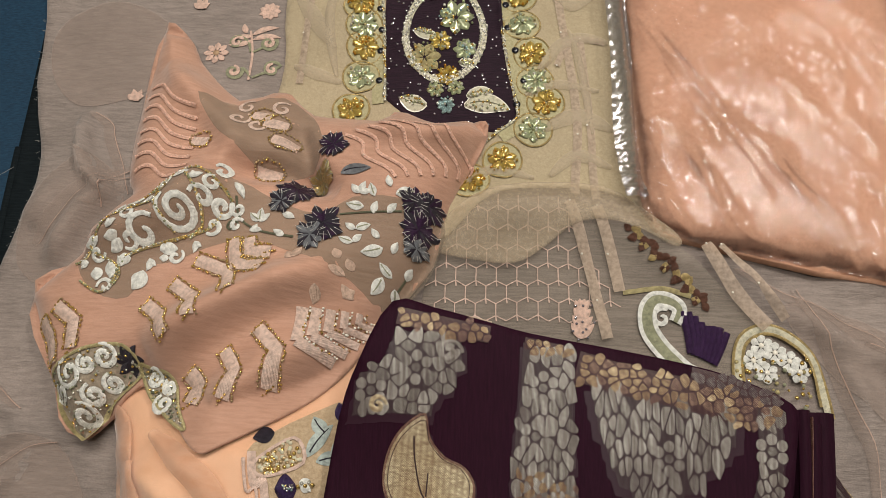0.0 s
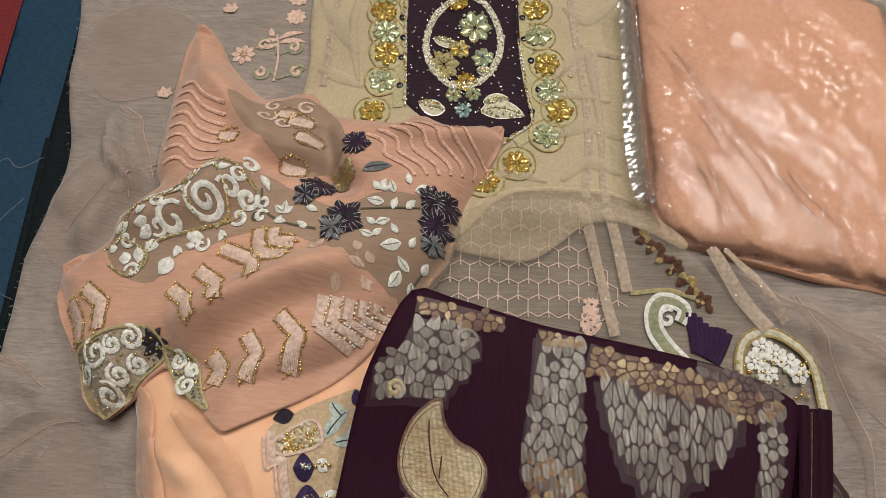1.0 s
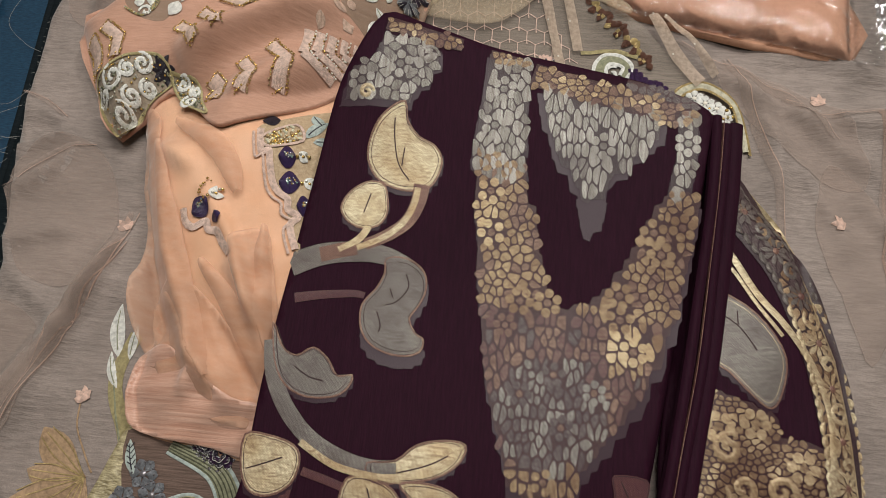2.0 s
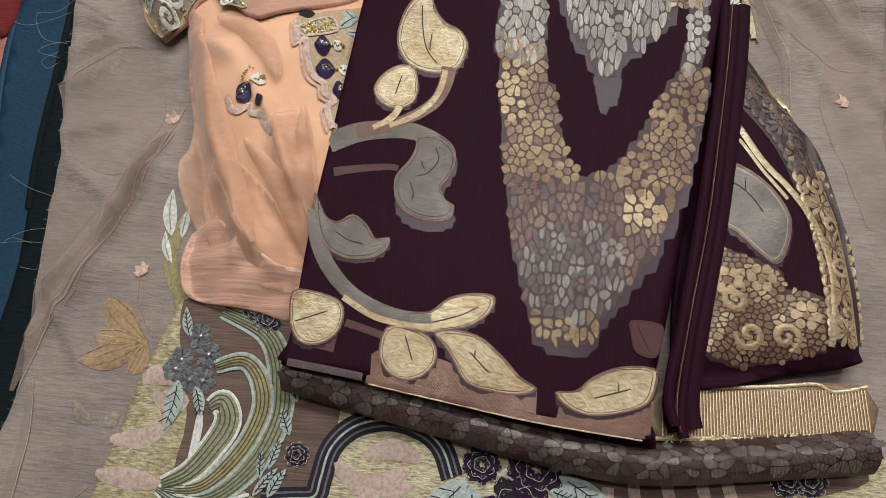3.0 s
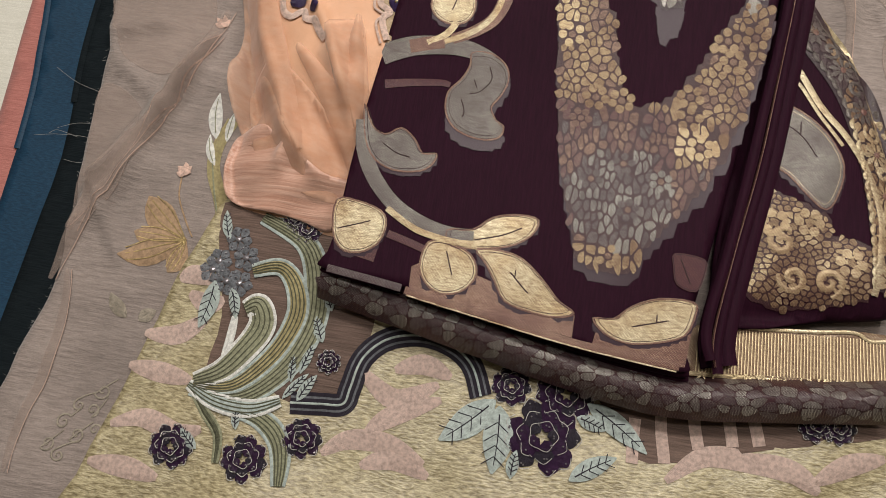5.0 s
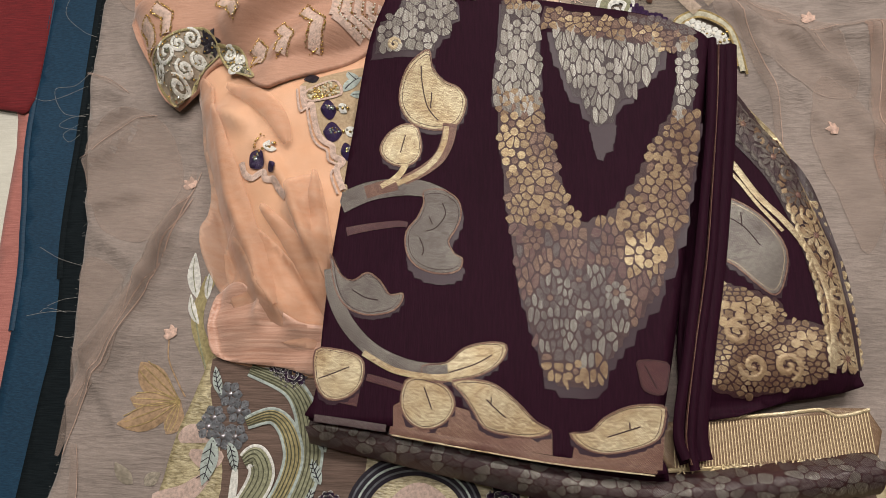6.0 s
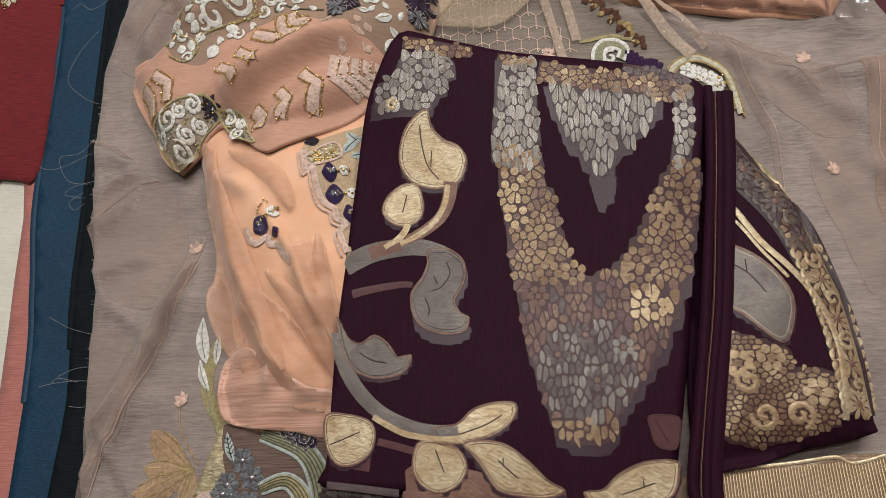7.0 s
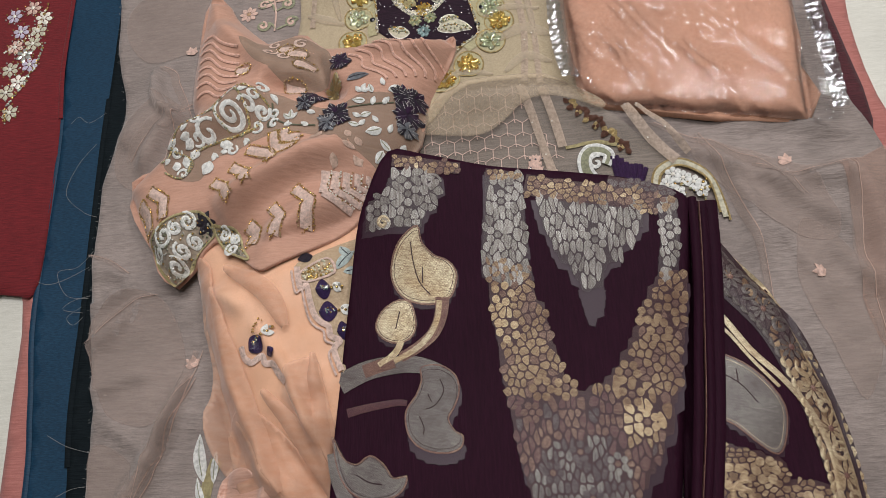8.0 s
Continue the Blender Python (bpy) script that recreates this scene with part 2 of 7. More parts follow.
M["lacenet"] = fabric("tan_net", (0.42, 0.30, 0.18), (0.58, 0.44, 0.29), 0, 0.5, 0.7, 0.1, stretch=(400, 400))
M["fibre"] = shiny("pale_fibre", (0.26, 0.25, 0.24), 0.7)


def clear_film(name):
    m = bpy.data.materials.new(name)
    m.use_nodes = True
    n, l = m.node_tree.nodes, m.node_tree.links
    n.remove(n["Principled BSDF"])
    clear, gloss, mix, fr = n.new("ShaderNodeBsdfTransparent"), n.new("ShaderNodeBsdfGlossy"), n.new("ShaderNodeMixShader"), n.new("ShaderNodeFresnel")
    gloss.inputs["Roughness"].default_value = 0.05
    clear.inputs[0].default_value = (0.97, 0.97, 0.97, 1)
    fr.inputs["IOR"].default_value = 1.5
    vo = n.new("ShaderNodeTexVoronoi")
    vo.inputs["Scale"].default_value = 1.0
    l.new(mapping(n, l, "Object", (75, 21, 40), 40), vo.inputs["Vector"])
    tex = noise_tex(n, l, mapping(n, l, "Object", (230, 130, 60), 40), 1.0, 5)
    both = n.new("ShaderNodeMath")
    both.operation, both.inputs[1].default_value = "MULTIPLY_ADD", 0.35
    l.new(tex, both.inputs[0])
    l.new(vo.outputs["Distance"], both.inputs[2])
    bp = n.new("ShaderNodeBump")
    bp.inputs["Strength"].default_value, bp.inputs["Distance"].default_value = 0.4, 0.0040
    l.new(both.outputs[0], bp.inputs["Height"])
    l.new(bp.outputs[0], gloss.inputs["Normal"])
    l.new(bp.outputs[0], fr.inputs["Normal"])
    l.new(fr.outputs[0], mix.inputs[0])
    haze, veil = n.new("ShaderNodeBsdfDiffuse"), n.new("ShaderNodeMixShader")
    haze.inputs[0].default_value, veil.inputs[0].default_value = (0.8, 0.8, 0.8, 1), 0.03
    l.new(clear.outputs[0], veil.inputs[1])
    l.new(haze.outputs[0], veil.inputs[2])
    l.new(veil.outputs[0], mix.inputs[1])
    l.new(gloss.outputs[0], mix.inputs[2])
    l.new(mix.outputs[0], n["Material Output"].inputs[0])
    return m


M["film"] = clear_film("clear_film")
M["foil"] = shiny("silver_foil", (0.55, 0.55, 0.57), 0.15, 0.85)
M["foil"].node_tree.nodes["Principled BSDF"].inputs["Alpha"].default_value = 0.55
for key, col, ro, me in (("tanbead", (0.45, 0.33, 0.18), 0.3, 0.5), ("pinkbead", (0.80, 0.52, 0.42), 0.4, 0.0), ("bead", (0.30, 0.28, 0.30), 0.2, 0.6), ("sequin", (0.55, 0.52, 0.58), 0.15, 0.8), ("silverbead", (0.80, 0.80, 0.72), 0.18, 0.7), ("pearl", (0.85, 0.80, 0.70), 0.25, 0.0), ("goldbead", (0.72, 0.50, 0.16), 0.2, 0.8), ("goldgem", (0.50, 0.36, 0.09), 0.08, 0.5), ("ambergem", (0.42, 0.20, 0.02), 0.06, 0.3), ("greenbead", (0.42, 0.46, 0.28), 0.15, 0.5), ("bluebead", (0.30, 0.42, 0.42), 0.15, 0.5), ("hole", (0.01, 0.01, 0.015), 0.15, 0.0), ("gem", (0.06, 0.03, 0.12), 0.1, 0.2)):
    M[key] = shiny(key, col, ro, me, 0.5)
M["line"] = shiny("dark_outline", (0.035, 0.014, 0.016), 0.6)

# ---- helpers for cloth ----


def part(name, bm, material, parent=None, label="", smooth=True):
    me = bpy.data.meshes.new(name)
    bm.to_mesh(me)
    bm.free()
    for mat in material if isinstance(material, (list, tuple)) else [material]:
        me.materials.append(mat)
    if smooth:
        me.polygons.foreach_set("use_smooth", [True] * len(me.polygons))
    ob = new(name, me)
    if parent:
        ob.parent = parent
    if label:
        ob["label"] = label
    return ob


def thing(name, label, category, group="", kind=""):
    return tagged(new(name), label, category, group, kind)


def spline(pts, per=8, closed=False):
    """Catmull-Rom through the points."""
    p = np.array(pts, float)
    k = len(p)
    if k < 3:
        u = np.linspace(0, 1, per + 1)[:, None]
        return p[0] * (1 - u) + p[-1] * u
    out = []
    for i in range(k if closed else k - 1):
        a, b, c, d = [p[(i + j) % k] if closed else p[min(max(i + j, 0), k - 1)] for j in (-1, 0, 1, 2)]
        for s in np.arange(per) / per:
            out.append(0.5 * (2 * b + (c - a) * s + (2 * a - 5 * b + 4 * c - d) * s * s + (3 * b - a - 3 * c + d) * s**3))
    if not closed:
        out.append(p[-1])
    return np.array(out)


def edge_dist(poly):
    """Function giving each place's distance to the outline."""
    a = np.array(poly)
    b = np.roll(a, -1, 0)

    def f(x, y):
        p = np.stack([np.ravel(x), np.ravel(y)], -1)
        best = np.full(len(p), 9.0)
        for s, e in zip(a, b):
            d = e - s
            u = np.clip(((p - s) @ d) / (d @ d + 1e-12), 0, 1)
            best = np.minimum(best, np.linalg.norm(p - s - u[:, None] * d, axis=1))
        return best.reshape(np.shape(x))

    return f


def waves(seed, size, n=7, stretch=1.0, turn=0.0):
    """A smooth field of about -1 to 1 with features of that size; stretched along a direction."""
    r = np.random.RandomState(seed)
    ang, mag, ph = r.uniform(0, math.pi, n), r.uniform(0.6, 1.6, n) * 2 * math.pi / size, r.uniform(0, 6.28, n)
    c, s = math.cos(radians(turn)), math.sin(radians(turn))

    def f(x, y):
        u, v = (x * c + y * s) / stretch, -x * s + y * c
        return sum(np.sin(m * (u * math.cos(a) + v * math.sin(a)) + q) for a, m, q in zip(ang, mag, ph)) / n * 1.6

    return f


def crease(p, q, width, height, bend=0.0):
    """A soft ridge from p to q."""
    pts = spline([p, (np.array(p) + q) / 2 + bend * np.array([p[1] - q[1], q[0] - p[0]]), q], 6)

    def f(x, y):
        X = np.stack([x, y], -1)
        best, where = np.full(np.shape(x), 9.0), np.zeros(np.shape(x))
        for i, (s, e) in enumerate(zip(pts[:-1], pts[1:])):
            d = e - s
            u = np.clip(((X - s) @ d) / (d @ d), 0, 1)
            dist = np.linalg.norm(X - s - u[..., None] * d, axis=-1)
            where = np.where(dist < best, (i + u) / (len(pts) - 1), where)
            best = np.minimum(best, dist)
        return height * np.exp(-((best / width) ** 2)) * np.clip(4 * where * (1 - where) + 0.15, 0, 1)

    return f


def ease(v, a, b):
    u = np.clip((v - a) / (b - a), 0, 1)
    return u * u * (3 - 2 * u)


def lay(bm, zf, off=0.0):
    co = np.array([v.co[:2] for v in bm.verts])
    z = zf(co[:, 0], co[:, 1]) + off
    for v, h in zip(bm.verts, z):
        v.co.z = h


def sheet(outline, zf, step=0.006, off=0.0, skirt=0.002):
    """A cloth cut to the outline, laid over the height function, with a turned-down edge."""
    o = np.array(outline, float)
    lo, hi = o.min(0), o.max(0)
    gx, gy = np.meshgrid(np.arange(lo[0] + step / 2, hi[0], step), np.arange(lo[1] + step / 2, hi[1], step))
    gx = gx + (np.arange(gx.shape[0]) % 2)[:, None] * step / 2
    gx, gy = gx.ravel(), gy.ravel()
    inn = np.zeros(len(gx), bool)
    for (x0, y0), (x1, y1) in zip(o, np.roll(o, -1, 0)):
        if y0 != y1:
            inn ^= ((y0 > gy) != (y1 > gy)) & (gx < (x1 - x0) * (gy - y0) / (y1 - y0) + x0)
    gx, gy = gx[inn], gy[inn]
    far = edge_dist(o)(gx, gy) > step * 0.35 if len(gx) else np.zeros(0, bool)
    pts = [Vector(p) for p in o] + [Vector(p) for p in zip(gx[far], gy[far])]
    n = len(o)
    verts, _, faces, *_ = geometry.delaunay_2d_cdt(pts, [], [list(range(n))], 1, 1e-6)
    bm = bmesh.new()
    vs = [bm.verts.new((v[0], v[1], 0)) for v in verts]
    for f in faces:
        bm.faces.new([vs[i] for i in f])
    lay(bm, zf, off)
    if skirt:
        rim = [e for e in bm.edges if e.is_boundary]
        ex = bmesh.ops.extrude_edge_only(bm, edges=rim)["geom"]
        for v in ex:
            if isinstance(v, bmesh.types.BMVert):
                v.co.z -= skirt
    for f in bm.faces:
        f.normal_update()
        if f.normal.z < -1e-4:
            f.normal_flip()
    return bm


class Stitch:
    """Collects stitched or woven strips of several threads into one mesh."""

    def __init__(self, zf, off=0.0006):
        self.bm, self.zf, self.off, self.mats = bmesh.new(), zf, off, []
        self.uv = self.bm.loops.layers.uv.new("uv")

    def slot(self, mat):
        if mat not in self.mats:
            self.mats.append(mat)
        return self.mats.index(mat)

    def strip(self, pts, width, mat, dome=0.0006, off=0.0, per=6, closed=False, across=3, raw=False):
        """A strip along a curve; width a number or a profile over its length."""
        p = np.array(pts, float) if raw else spline(pts, per, closed)
        n = len(p)
        t = np.roll(p, -1, 0) - np.roll(p, 1, 0) if closed else np.gradient(p, axis=0)
        t /= np.linalg.norm(t, axis=1, keepdims=True) + 1e-9
        side = np.stack([-t[:, 1], t[:, 0]], -1)
        u = np.linspace(0, 1, n)
        w = np.array([width(q) for q in u]) if callable(width) else np.full(n, width)
        length = np.r_[0, np.cumsum(np.linalg.norm(np.diff(p, axis=0), axis=1))]
        a = np.linspace(-1, 1, across)
        xy = p[:, None] + side[:, None] * (a[None, :, None] * w[:, None, None] / 2)
        z = self.zf(xy[..., 0], xy[..., 1]) + self.off + off + dome * (1 - a**2)[None] * np.minimum(1, w / 0.002)[:, None]
        grid = [[self.bm.verts.new((*xy[i, j], z[i, j])) for j in range(across)] for i in range(n)]
        k = self.slot(mat)
        for i in range(n if closed else n - 1):
            g, h = grid[i], grid[(i + 1) % n]
            for j in range(across - 1):
                f = self.bm.faces.new((g[j], g[j + 1], h[j + 1], h[j]))
                f.material_index = k
                f.smooth = True
                us = (length[i], length[i], length[i] + np.linalg.norm(p[(i + 1) % n] - p[i]), length[i] + np.linalg.norm(p[(i + 1) % n] - p[i]))
                vsx = (a[j] * w[i], a[j + 1] * w[i], a[j + 1] * w[i], a[j] * w[i])
                for lp, uu, vv in zip(f.loops, us, vsx):
                    lp[self.uv].uv = (uu, vv)
        return self

    def leaf(self, base, tip, width, mat, bend=0.0, vein=None, dome=0.0008, off=0.0, fat=0.45, edge=None, n=9, rim=0.0022):
        b, t = np.array(base, float), np.array(tip, float)
        d = t - b
        mid = (b + t) / 2 + bend * np.array([-d[1], d[0]])
        u = np.linspace(0, 1, n)[:, None]
        p = (1 - u) ** 2 * b + 2 * u * (1 - u) * mid + u * u * t
        e = math.log(0.5) / math.log(fat)
        prof = lambda q: width * max(math.sin(math.pi * min(max(q, 0.0), 1.0) ** e), 0.04) ** 0.8
        if edge:
            self.strip(p, lambda q: prof(q) + rim, edge, dome * 0.5, off - 0.00025, raw=True, across=3)
        self.strip(p, prof, mat, dome, off, raw=True, across=5)
        if vein:
            self.strip(p[1:-1], lambda q: 0.0009 * (1 - 0.5 * q) + 0.0002, vein, 0.0003, off + dome + 0.0002, raw=True)
        return self

    def flower(self, c, r, mat, petals=5, centre=None, turn=0.0, wide=0.8, off=0.0, dome=0.0008, edge=None):
        for i in range(petals):
            a = turn + 2 * math.pi * i / petals
            d = np.array([math.cos(a), math.sin(a)])
            self.leaf(np.array(c) + d * r * 0.15, np.array(c) + d * r, r * wide, mat, 0, off=off, fat=0.62, n=6, dome=dome, edge=edge, rim=0.0018)
        if centre:
            self.dot(c, r * 0.24, centre, dome + 0.0002, off + dome)
        return self

    def dot(self, c, r, mat, height=0.001, off=0.0, sides=8):
        k = self.slot(mat)
        ang = np.linspace(0, 2 * math.pi, sides, endpoint=False)
        rim = np.array(c) + r * np.stack([np.cos(ang), np.sin(ang)], -1)
        zc = float(self.zf(np.array([c[0]]), np.array([c[1]]))[0]) + self.off + off
        lo = [self.bm.verts.new((*q, zc)) for q in rim]
        hi = [self.bm.verts.new((*(np.array(c) + 0.7 * (q - c)), zc + height * 0.75)) for q in rim]
        top = self.bm.verts.new((*c, zc + height))
        for i in range(sides):
            j = (i + 1) % sides
            for vs in ((lo[i], lo[j], hi[j], hi[i]), (hi[i], hi[j], top)):
                f = self.bm.faces.new(vs)
                f.material_index = k
                f.smooth = True
        return self

    def cell(self, poly, mat, off=0.0, dome=0.0001):
        """One small woven figure, slightly cushioned."""
        p = np.array(poly)
        c = p.mean(0)
        z = self.zf(np.r_[p[:, 0], c[0]], np.r_[p[:, 1], c[1]]) + self.off + off
        rim = [self.bm.verts.new((*q, h)) for q, h in zip(p, z)]
        top = self.bm.verts.new((*c, z[-1] + dome))
        k = self.slot(mat)
        for a, b in zip(rim, rim[1:] + rim[:1]):
            f = self.bm.faces.new((a, b, top))
            f.material_index, f.smooth = k, True
            if f.normal.z < 0:
                f.normal_flip()
        return self

    def swirl(self, c, r, turns, mat, width, start=0.0, way=1, tail=None, dome=0.0009, off=0.0):
        a = np.linspace(0, turns * 2 * math.pi, int(14 * turns) + 2)
        rad = r * (1 - a / a[-1] * 0.88)
        p = np.array(c) + rad[:, None] * np.stack([np.cos(start + way * a), np.sin(start + way * a)], -1)
        if tail is not None:
            p = np.vstack([spline([tail, (np.array(tail) + p[0]) / 2 + 0.15 * (p[0] - np.array(c)), p[0]], 4)[:-1], p])
        return self.strip(p, lambda q: width * (0.45 + 0.75 * math.sin(math.pi * (0.12 + 0.8 * q))), mat, dome, off, raw=True)

    def patch(self, outline, mat, step=0.006, off=0.0):
        b2 = sheet(outline, self.zf, step, self.off + off, 0)
        me = bpy.data.meshes.new("tmp")
        b2.to_mesh(me)
        b2.free()
        k0 = len(self.bm.faces)
        self.bm.from_mesh(me)
        bpy.data.meshes.remove(me)
        self.bm.faces.ensure_lookup_table()
        k = self.slot(mat)
        for f in self.bm.faces[k0:]:
            f.material_index = k
            f.smooth = True
            for lp in f.loops:
                lp[self.uv].uv = lp.vert.co.xy
        return self

    def done(self, name, parent, label="", kind=""):
        ob = part(name, self.bm, self.mats, parent, label, smooth=False)
        if kind:
            ob["kind"] = kind
        return ob

# ---- room ----


def box(x0, y0, z0, x1, y1, z1):
    bm = bmesh.new()
    bmesh.ops.create_cube(bm, size=1, matrix=Matrix.LocRotScale(((x0 + x1) / 2, (y0 + y1) / 2, (z0 + z1) / 2), None, (x1 - x0, y1 - y0, z1 - z0)))
    return bm


tagged(part("floor", box(-2.5, -2.5, FLOOR - 0.1, 2.5, 2.5, FLOOR), M["floor"], smooth=False), "pale cream floor under the spread fabrics", "floor", kind="structure")
# unseen walls and ceiling added round the cloth, dark to cut bounce light
for nm, b in (("wall_north", (-2.6, 2.5, FLOOR, 2.6, 2.6, CEILING)), ("wall_south", (-2.6, -2.6, FLOOR, 2.6, -2.5, CEILING)), ("wall_east", (2.5, -2.5, FLOOR, 2.6, 2.5, CEILING)), ("wall_west", (-2.6, -2.5, FLOOR, -2.5, 2.5, CEILING))):
    tagged(part(nm, box(*b), M["wall"], smooth=False), "unseen added wall, darkened to cut bounce light", "wall", kind="structure")
tagged(part("ceiling", box(-2.6, -2.6, CEILING, 2.6, 2.6, CEILING + 0.1), M["wall"], smooth=False), "unseen added ceiling, darkened to cut bounce light", "ceiling", kind="structure")

# ---- heights ----
w_soft = waves(17, 0.05, stretch=4, turn=15)
w_big, w_mid, w_fine = waves(3, 0.22), waves(5, 0.09, stretch=2.2, turn=60), waves(9, 0.03, stretch=3, turn=-20)
CREASES = [
    crease((-0.348, 0.172), (-0.298, 0.15), 0.004, 0.007),
    crease((-0.22, 0.034), (-0.295, -0.131), 0.006, 0.014, 0.04),
    crease((-0.244, -0.012), (-0.306, -0.202), 0.005, 0.010, -0.05),
    crease((-0.223, 0.034), (-0.299, -0.184), 0.006, 0.010, 0.03),
    crease((0.265, 0.273), (0.405, 0.194), 0.006, 0.008, -0.05),
    crease((0.316, 0.261), (0.352, 0.107), 0.010, 0.010, 0.1),
    crease((0.393, 0.214), (0.463, 0.208), 0.010, 0.012, -0.1),
    crease((0.453, 0.215), (0.458, 0.077), 0.012, 0.014, 0.1),
    crease((-0.298, 0.266), (-0.254, 0.341), 0.012, 0.022, 0.1),
    crease((-0.35, 0.155), (-0.29, 0.142), 0.004, 0.010, 0.06),
    crease((-0.343, 0.112), (-0.282, 0.138), 0.004, 0.011, -0.06),
    crease((-0.338, 0.068), (-0.28, 0.118), 0.004, 0.011, -0.08),
    crease((-0.33, 0.02), (-0.25, 0.04), 0.006, 0.009, 0.05),
    crease((0.33, 0.272), (0.47, 0.246), 0.007, 0.009, 0.06),
    crease((0.355, 0.245), (0.445, 0.15), 0.008, 0.009, -0.08),
    crease((0.42, 0.135), (0.492, 0.0), 0.008, 0.009, 0.06),
    crease((0.34, 0.2), (0.42, 0.06), 0.007, 0.007, 0.05),
    crease((-0.315, 0.0), (-0.235, -0.06), 0.006, 0.008, 0.05),
    crease((-0.3, -0.1), (-0.24, -0.2), 0.006, 0.008, -0.05),
    crease((-0.295, 0.41), (-0.251, 0.327), 0.006, 0.020, -0.15),
    crease((-0.323, 0.301), (-0.274, 0.35), 0.016, 0.016, 0.1),
]


def z_base(x, y):
    z = -0.0105 + 0.0030 * w_big(x, y) + 0.0040 * w_mid(x, y) + 0.0006 * w_fine(x, y) + 0.0020 * w_soft(x, y)
    for c in CREASES:
        z = z + c(x, y)
    return z


def z_flat(x, y):
    return -0.019 + 0.001 * w_big(x, y) + 0 * x


def loose(seed, level, amp):
    a, b = waves(seed, 0.14, stretch=2.5, turn=80), waves(seed + 1, 0.05, stretch=3, turn=70)
    return lambda x, y: level + amp * a(x, y) + 0.3 * amp * b(x, y)


# ---- the fabrics beside and below ----
def plain_fabric(name, outline, mat, label, level, amp=0.002, seed=1, step=0.012, hem=""):
    root = thing(name, label, "fabric")
    part("cloth", sheet(spline(outline, 3, True), loose(seed, level, amp), step, 0, 0.003), mat, root)
    if hem:
        st = Stitch(loose(seed, level, amp), 0.0003)
        o = spline(outline, 6, True)
        half = len(o) // 2
        st.strip(o[3:half - 3] if hem == "first" else o[half + 6:-6], 0.006, mat, 0.0012, raw=True, across=5)
        st.done("folded_edge", root)
    return root


LEFT = -0.62
red = plain_fabric("red_fabric", [(LEFT, 0.95), (-0.44, 0.95), (-0.43, 0.6), (-0.426, 0.45), (-0.415, 0.34), (-0.408, 0.2), (-0.412, 0.137), (-0.45, 0.14), (LEFT, 0.15)], M["red"], "red crepe fabric with silver and pink floral embroidery", -0.0195, 0.002, 11, hem="first")
plain_fabric("rose_fabric", [(-0.47, 0.25), (-0.38, 0.25), (-0.37, 0.0), (-0.36, -0.45), (-0.405, -0.45), (-0.409, -0.15), (-0.416, 0.02), (-0.424, 0.13)], M["pink"], "dusty rose cotton fabric lying on the floor", -0.0235, 0.001, 12)
blue = plain_fabric("blue_fabric", [(-0.44, 0.95), (-0.33, 0.95), (-0.32, 0.3), (-0.33, 0.05), (-0.31, -0.2), (-0.32, -0.5), (-0.375, -0.5), (-0.383, -0.1), (-0.394, 0.014), (-0.408, 0.12), (-0.415, 0.34), (-0.432, 0.5)], M["blue"], "petrol blue silk fabric in a long fold", -0.0222, 0.0012, 13, hem="second")
black = plain_fabric("black_fabric", [(-0.36, 0.95), (-0.28, 0.95), (-0.27, 0.3), (-0.27, -0.5), (-0.35, -0.5), (-0.343, -0.21), (-0.338, -0.1), (-0.348, 0.006), (-0.352, 0.13), (-0.357, 0.274), (-0.36, 0.43)], M["black"], "black fabric with frayed edge threads", -0.0212, 0.0008, 14, hem="second")
plain_fabric("wine_fabric", [(0.40, 0.95), (0.47, 0.95), (0.475, 0.5), (0.482, 0.4), (0.495, 0.27), (0.46, 0.2), (0.40, 0.3)], M["wine"], "dark wine coloured fabric under the chiffon", -0.0220, 0.0008, 15)
plain_fabric("pink_fabric", [(0.44, 0.95), (0.50, 0.95), (0.505, 0.5), (0.499, 0.4), (0.507, 0.3), (0.54, 0.18), (0.55, 0.05), (0.45, 0.1)], M["pink"], "dusty pink fabric under the chiffon edge", -0.0242, 0.0006, 16)

# ---- mauve chiffon suit piece ----
chiffon = thing("chiffon_suit_piece", "mauve grey crinkled chiffon with embroidered flowers and hem", "fabric")
CHIFFON = [(-0.37, 0.95), (-0.354, 0.509), (-0.346, 0.424), (-0.327, 0.344), (-0.345, 0.26), (-0.342, 0.19), (-0.336, 0.12), (-0.318, 0.007), (-0.312, -0.105), (-0.300, -0.167), (-0.305, -0.232), (-0.32, -0.30), (-0.33, -0.48), (0.1, -0.5), (0.5, -0.45), (0.53, 0.0), (0.488, 0.23), (0.471, 0.297), (0.456, 0.40), (0.45, 0.95)]
part("chiffon_ground", sheet(spline(CHIFFON, 6, True), z_base, 0.007, 0, 0.002), M["chiffon"], chiffon)
HEM = [(-0.171, -0.122), (-0.185, -0.163), (-0.198, -0.198), (-0.214, -0.276), (-0.236, -0.368), (-0.247, -0.442), (0.076, -0.43), (0.425, -0.314), (0.423, -0.214), (0.319, -0.22), (0.136, -0.201), (-0.01, -0.184), (-0.09, -0.129), (-0.133, -0.119)]
z_hem = lambda x, y: z_base(x, y) + 0.003
part("hem_panel", sheet(spline(HEM, 4, True), z_hem, 0.007, 0, 0.003), M["hem"], chiffon, "gold and pink thread hem panel")

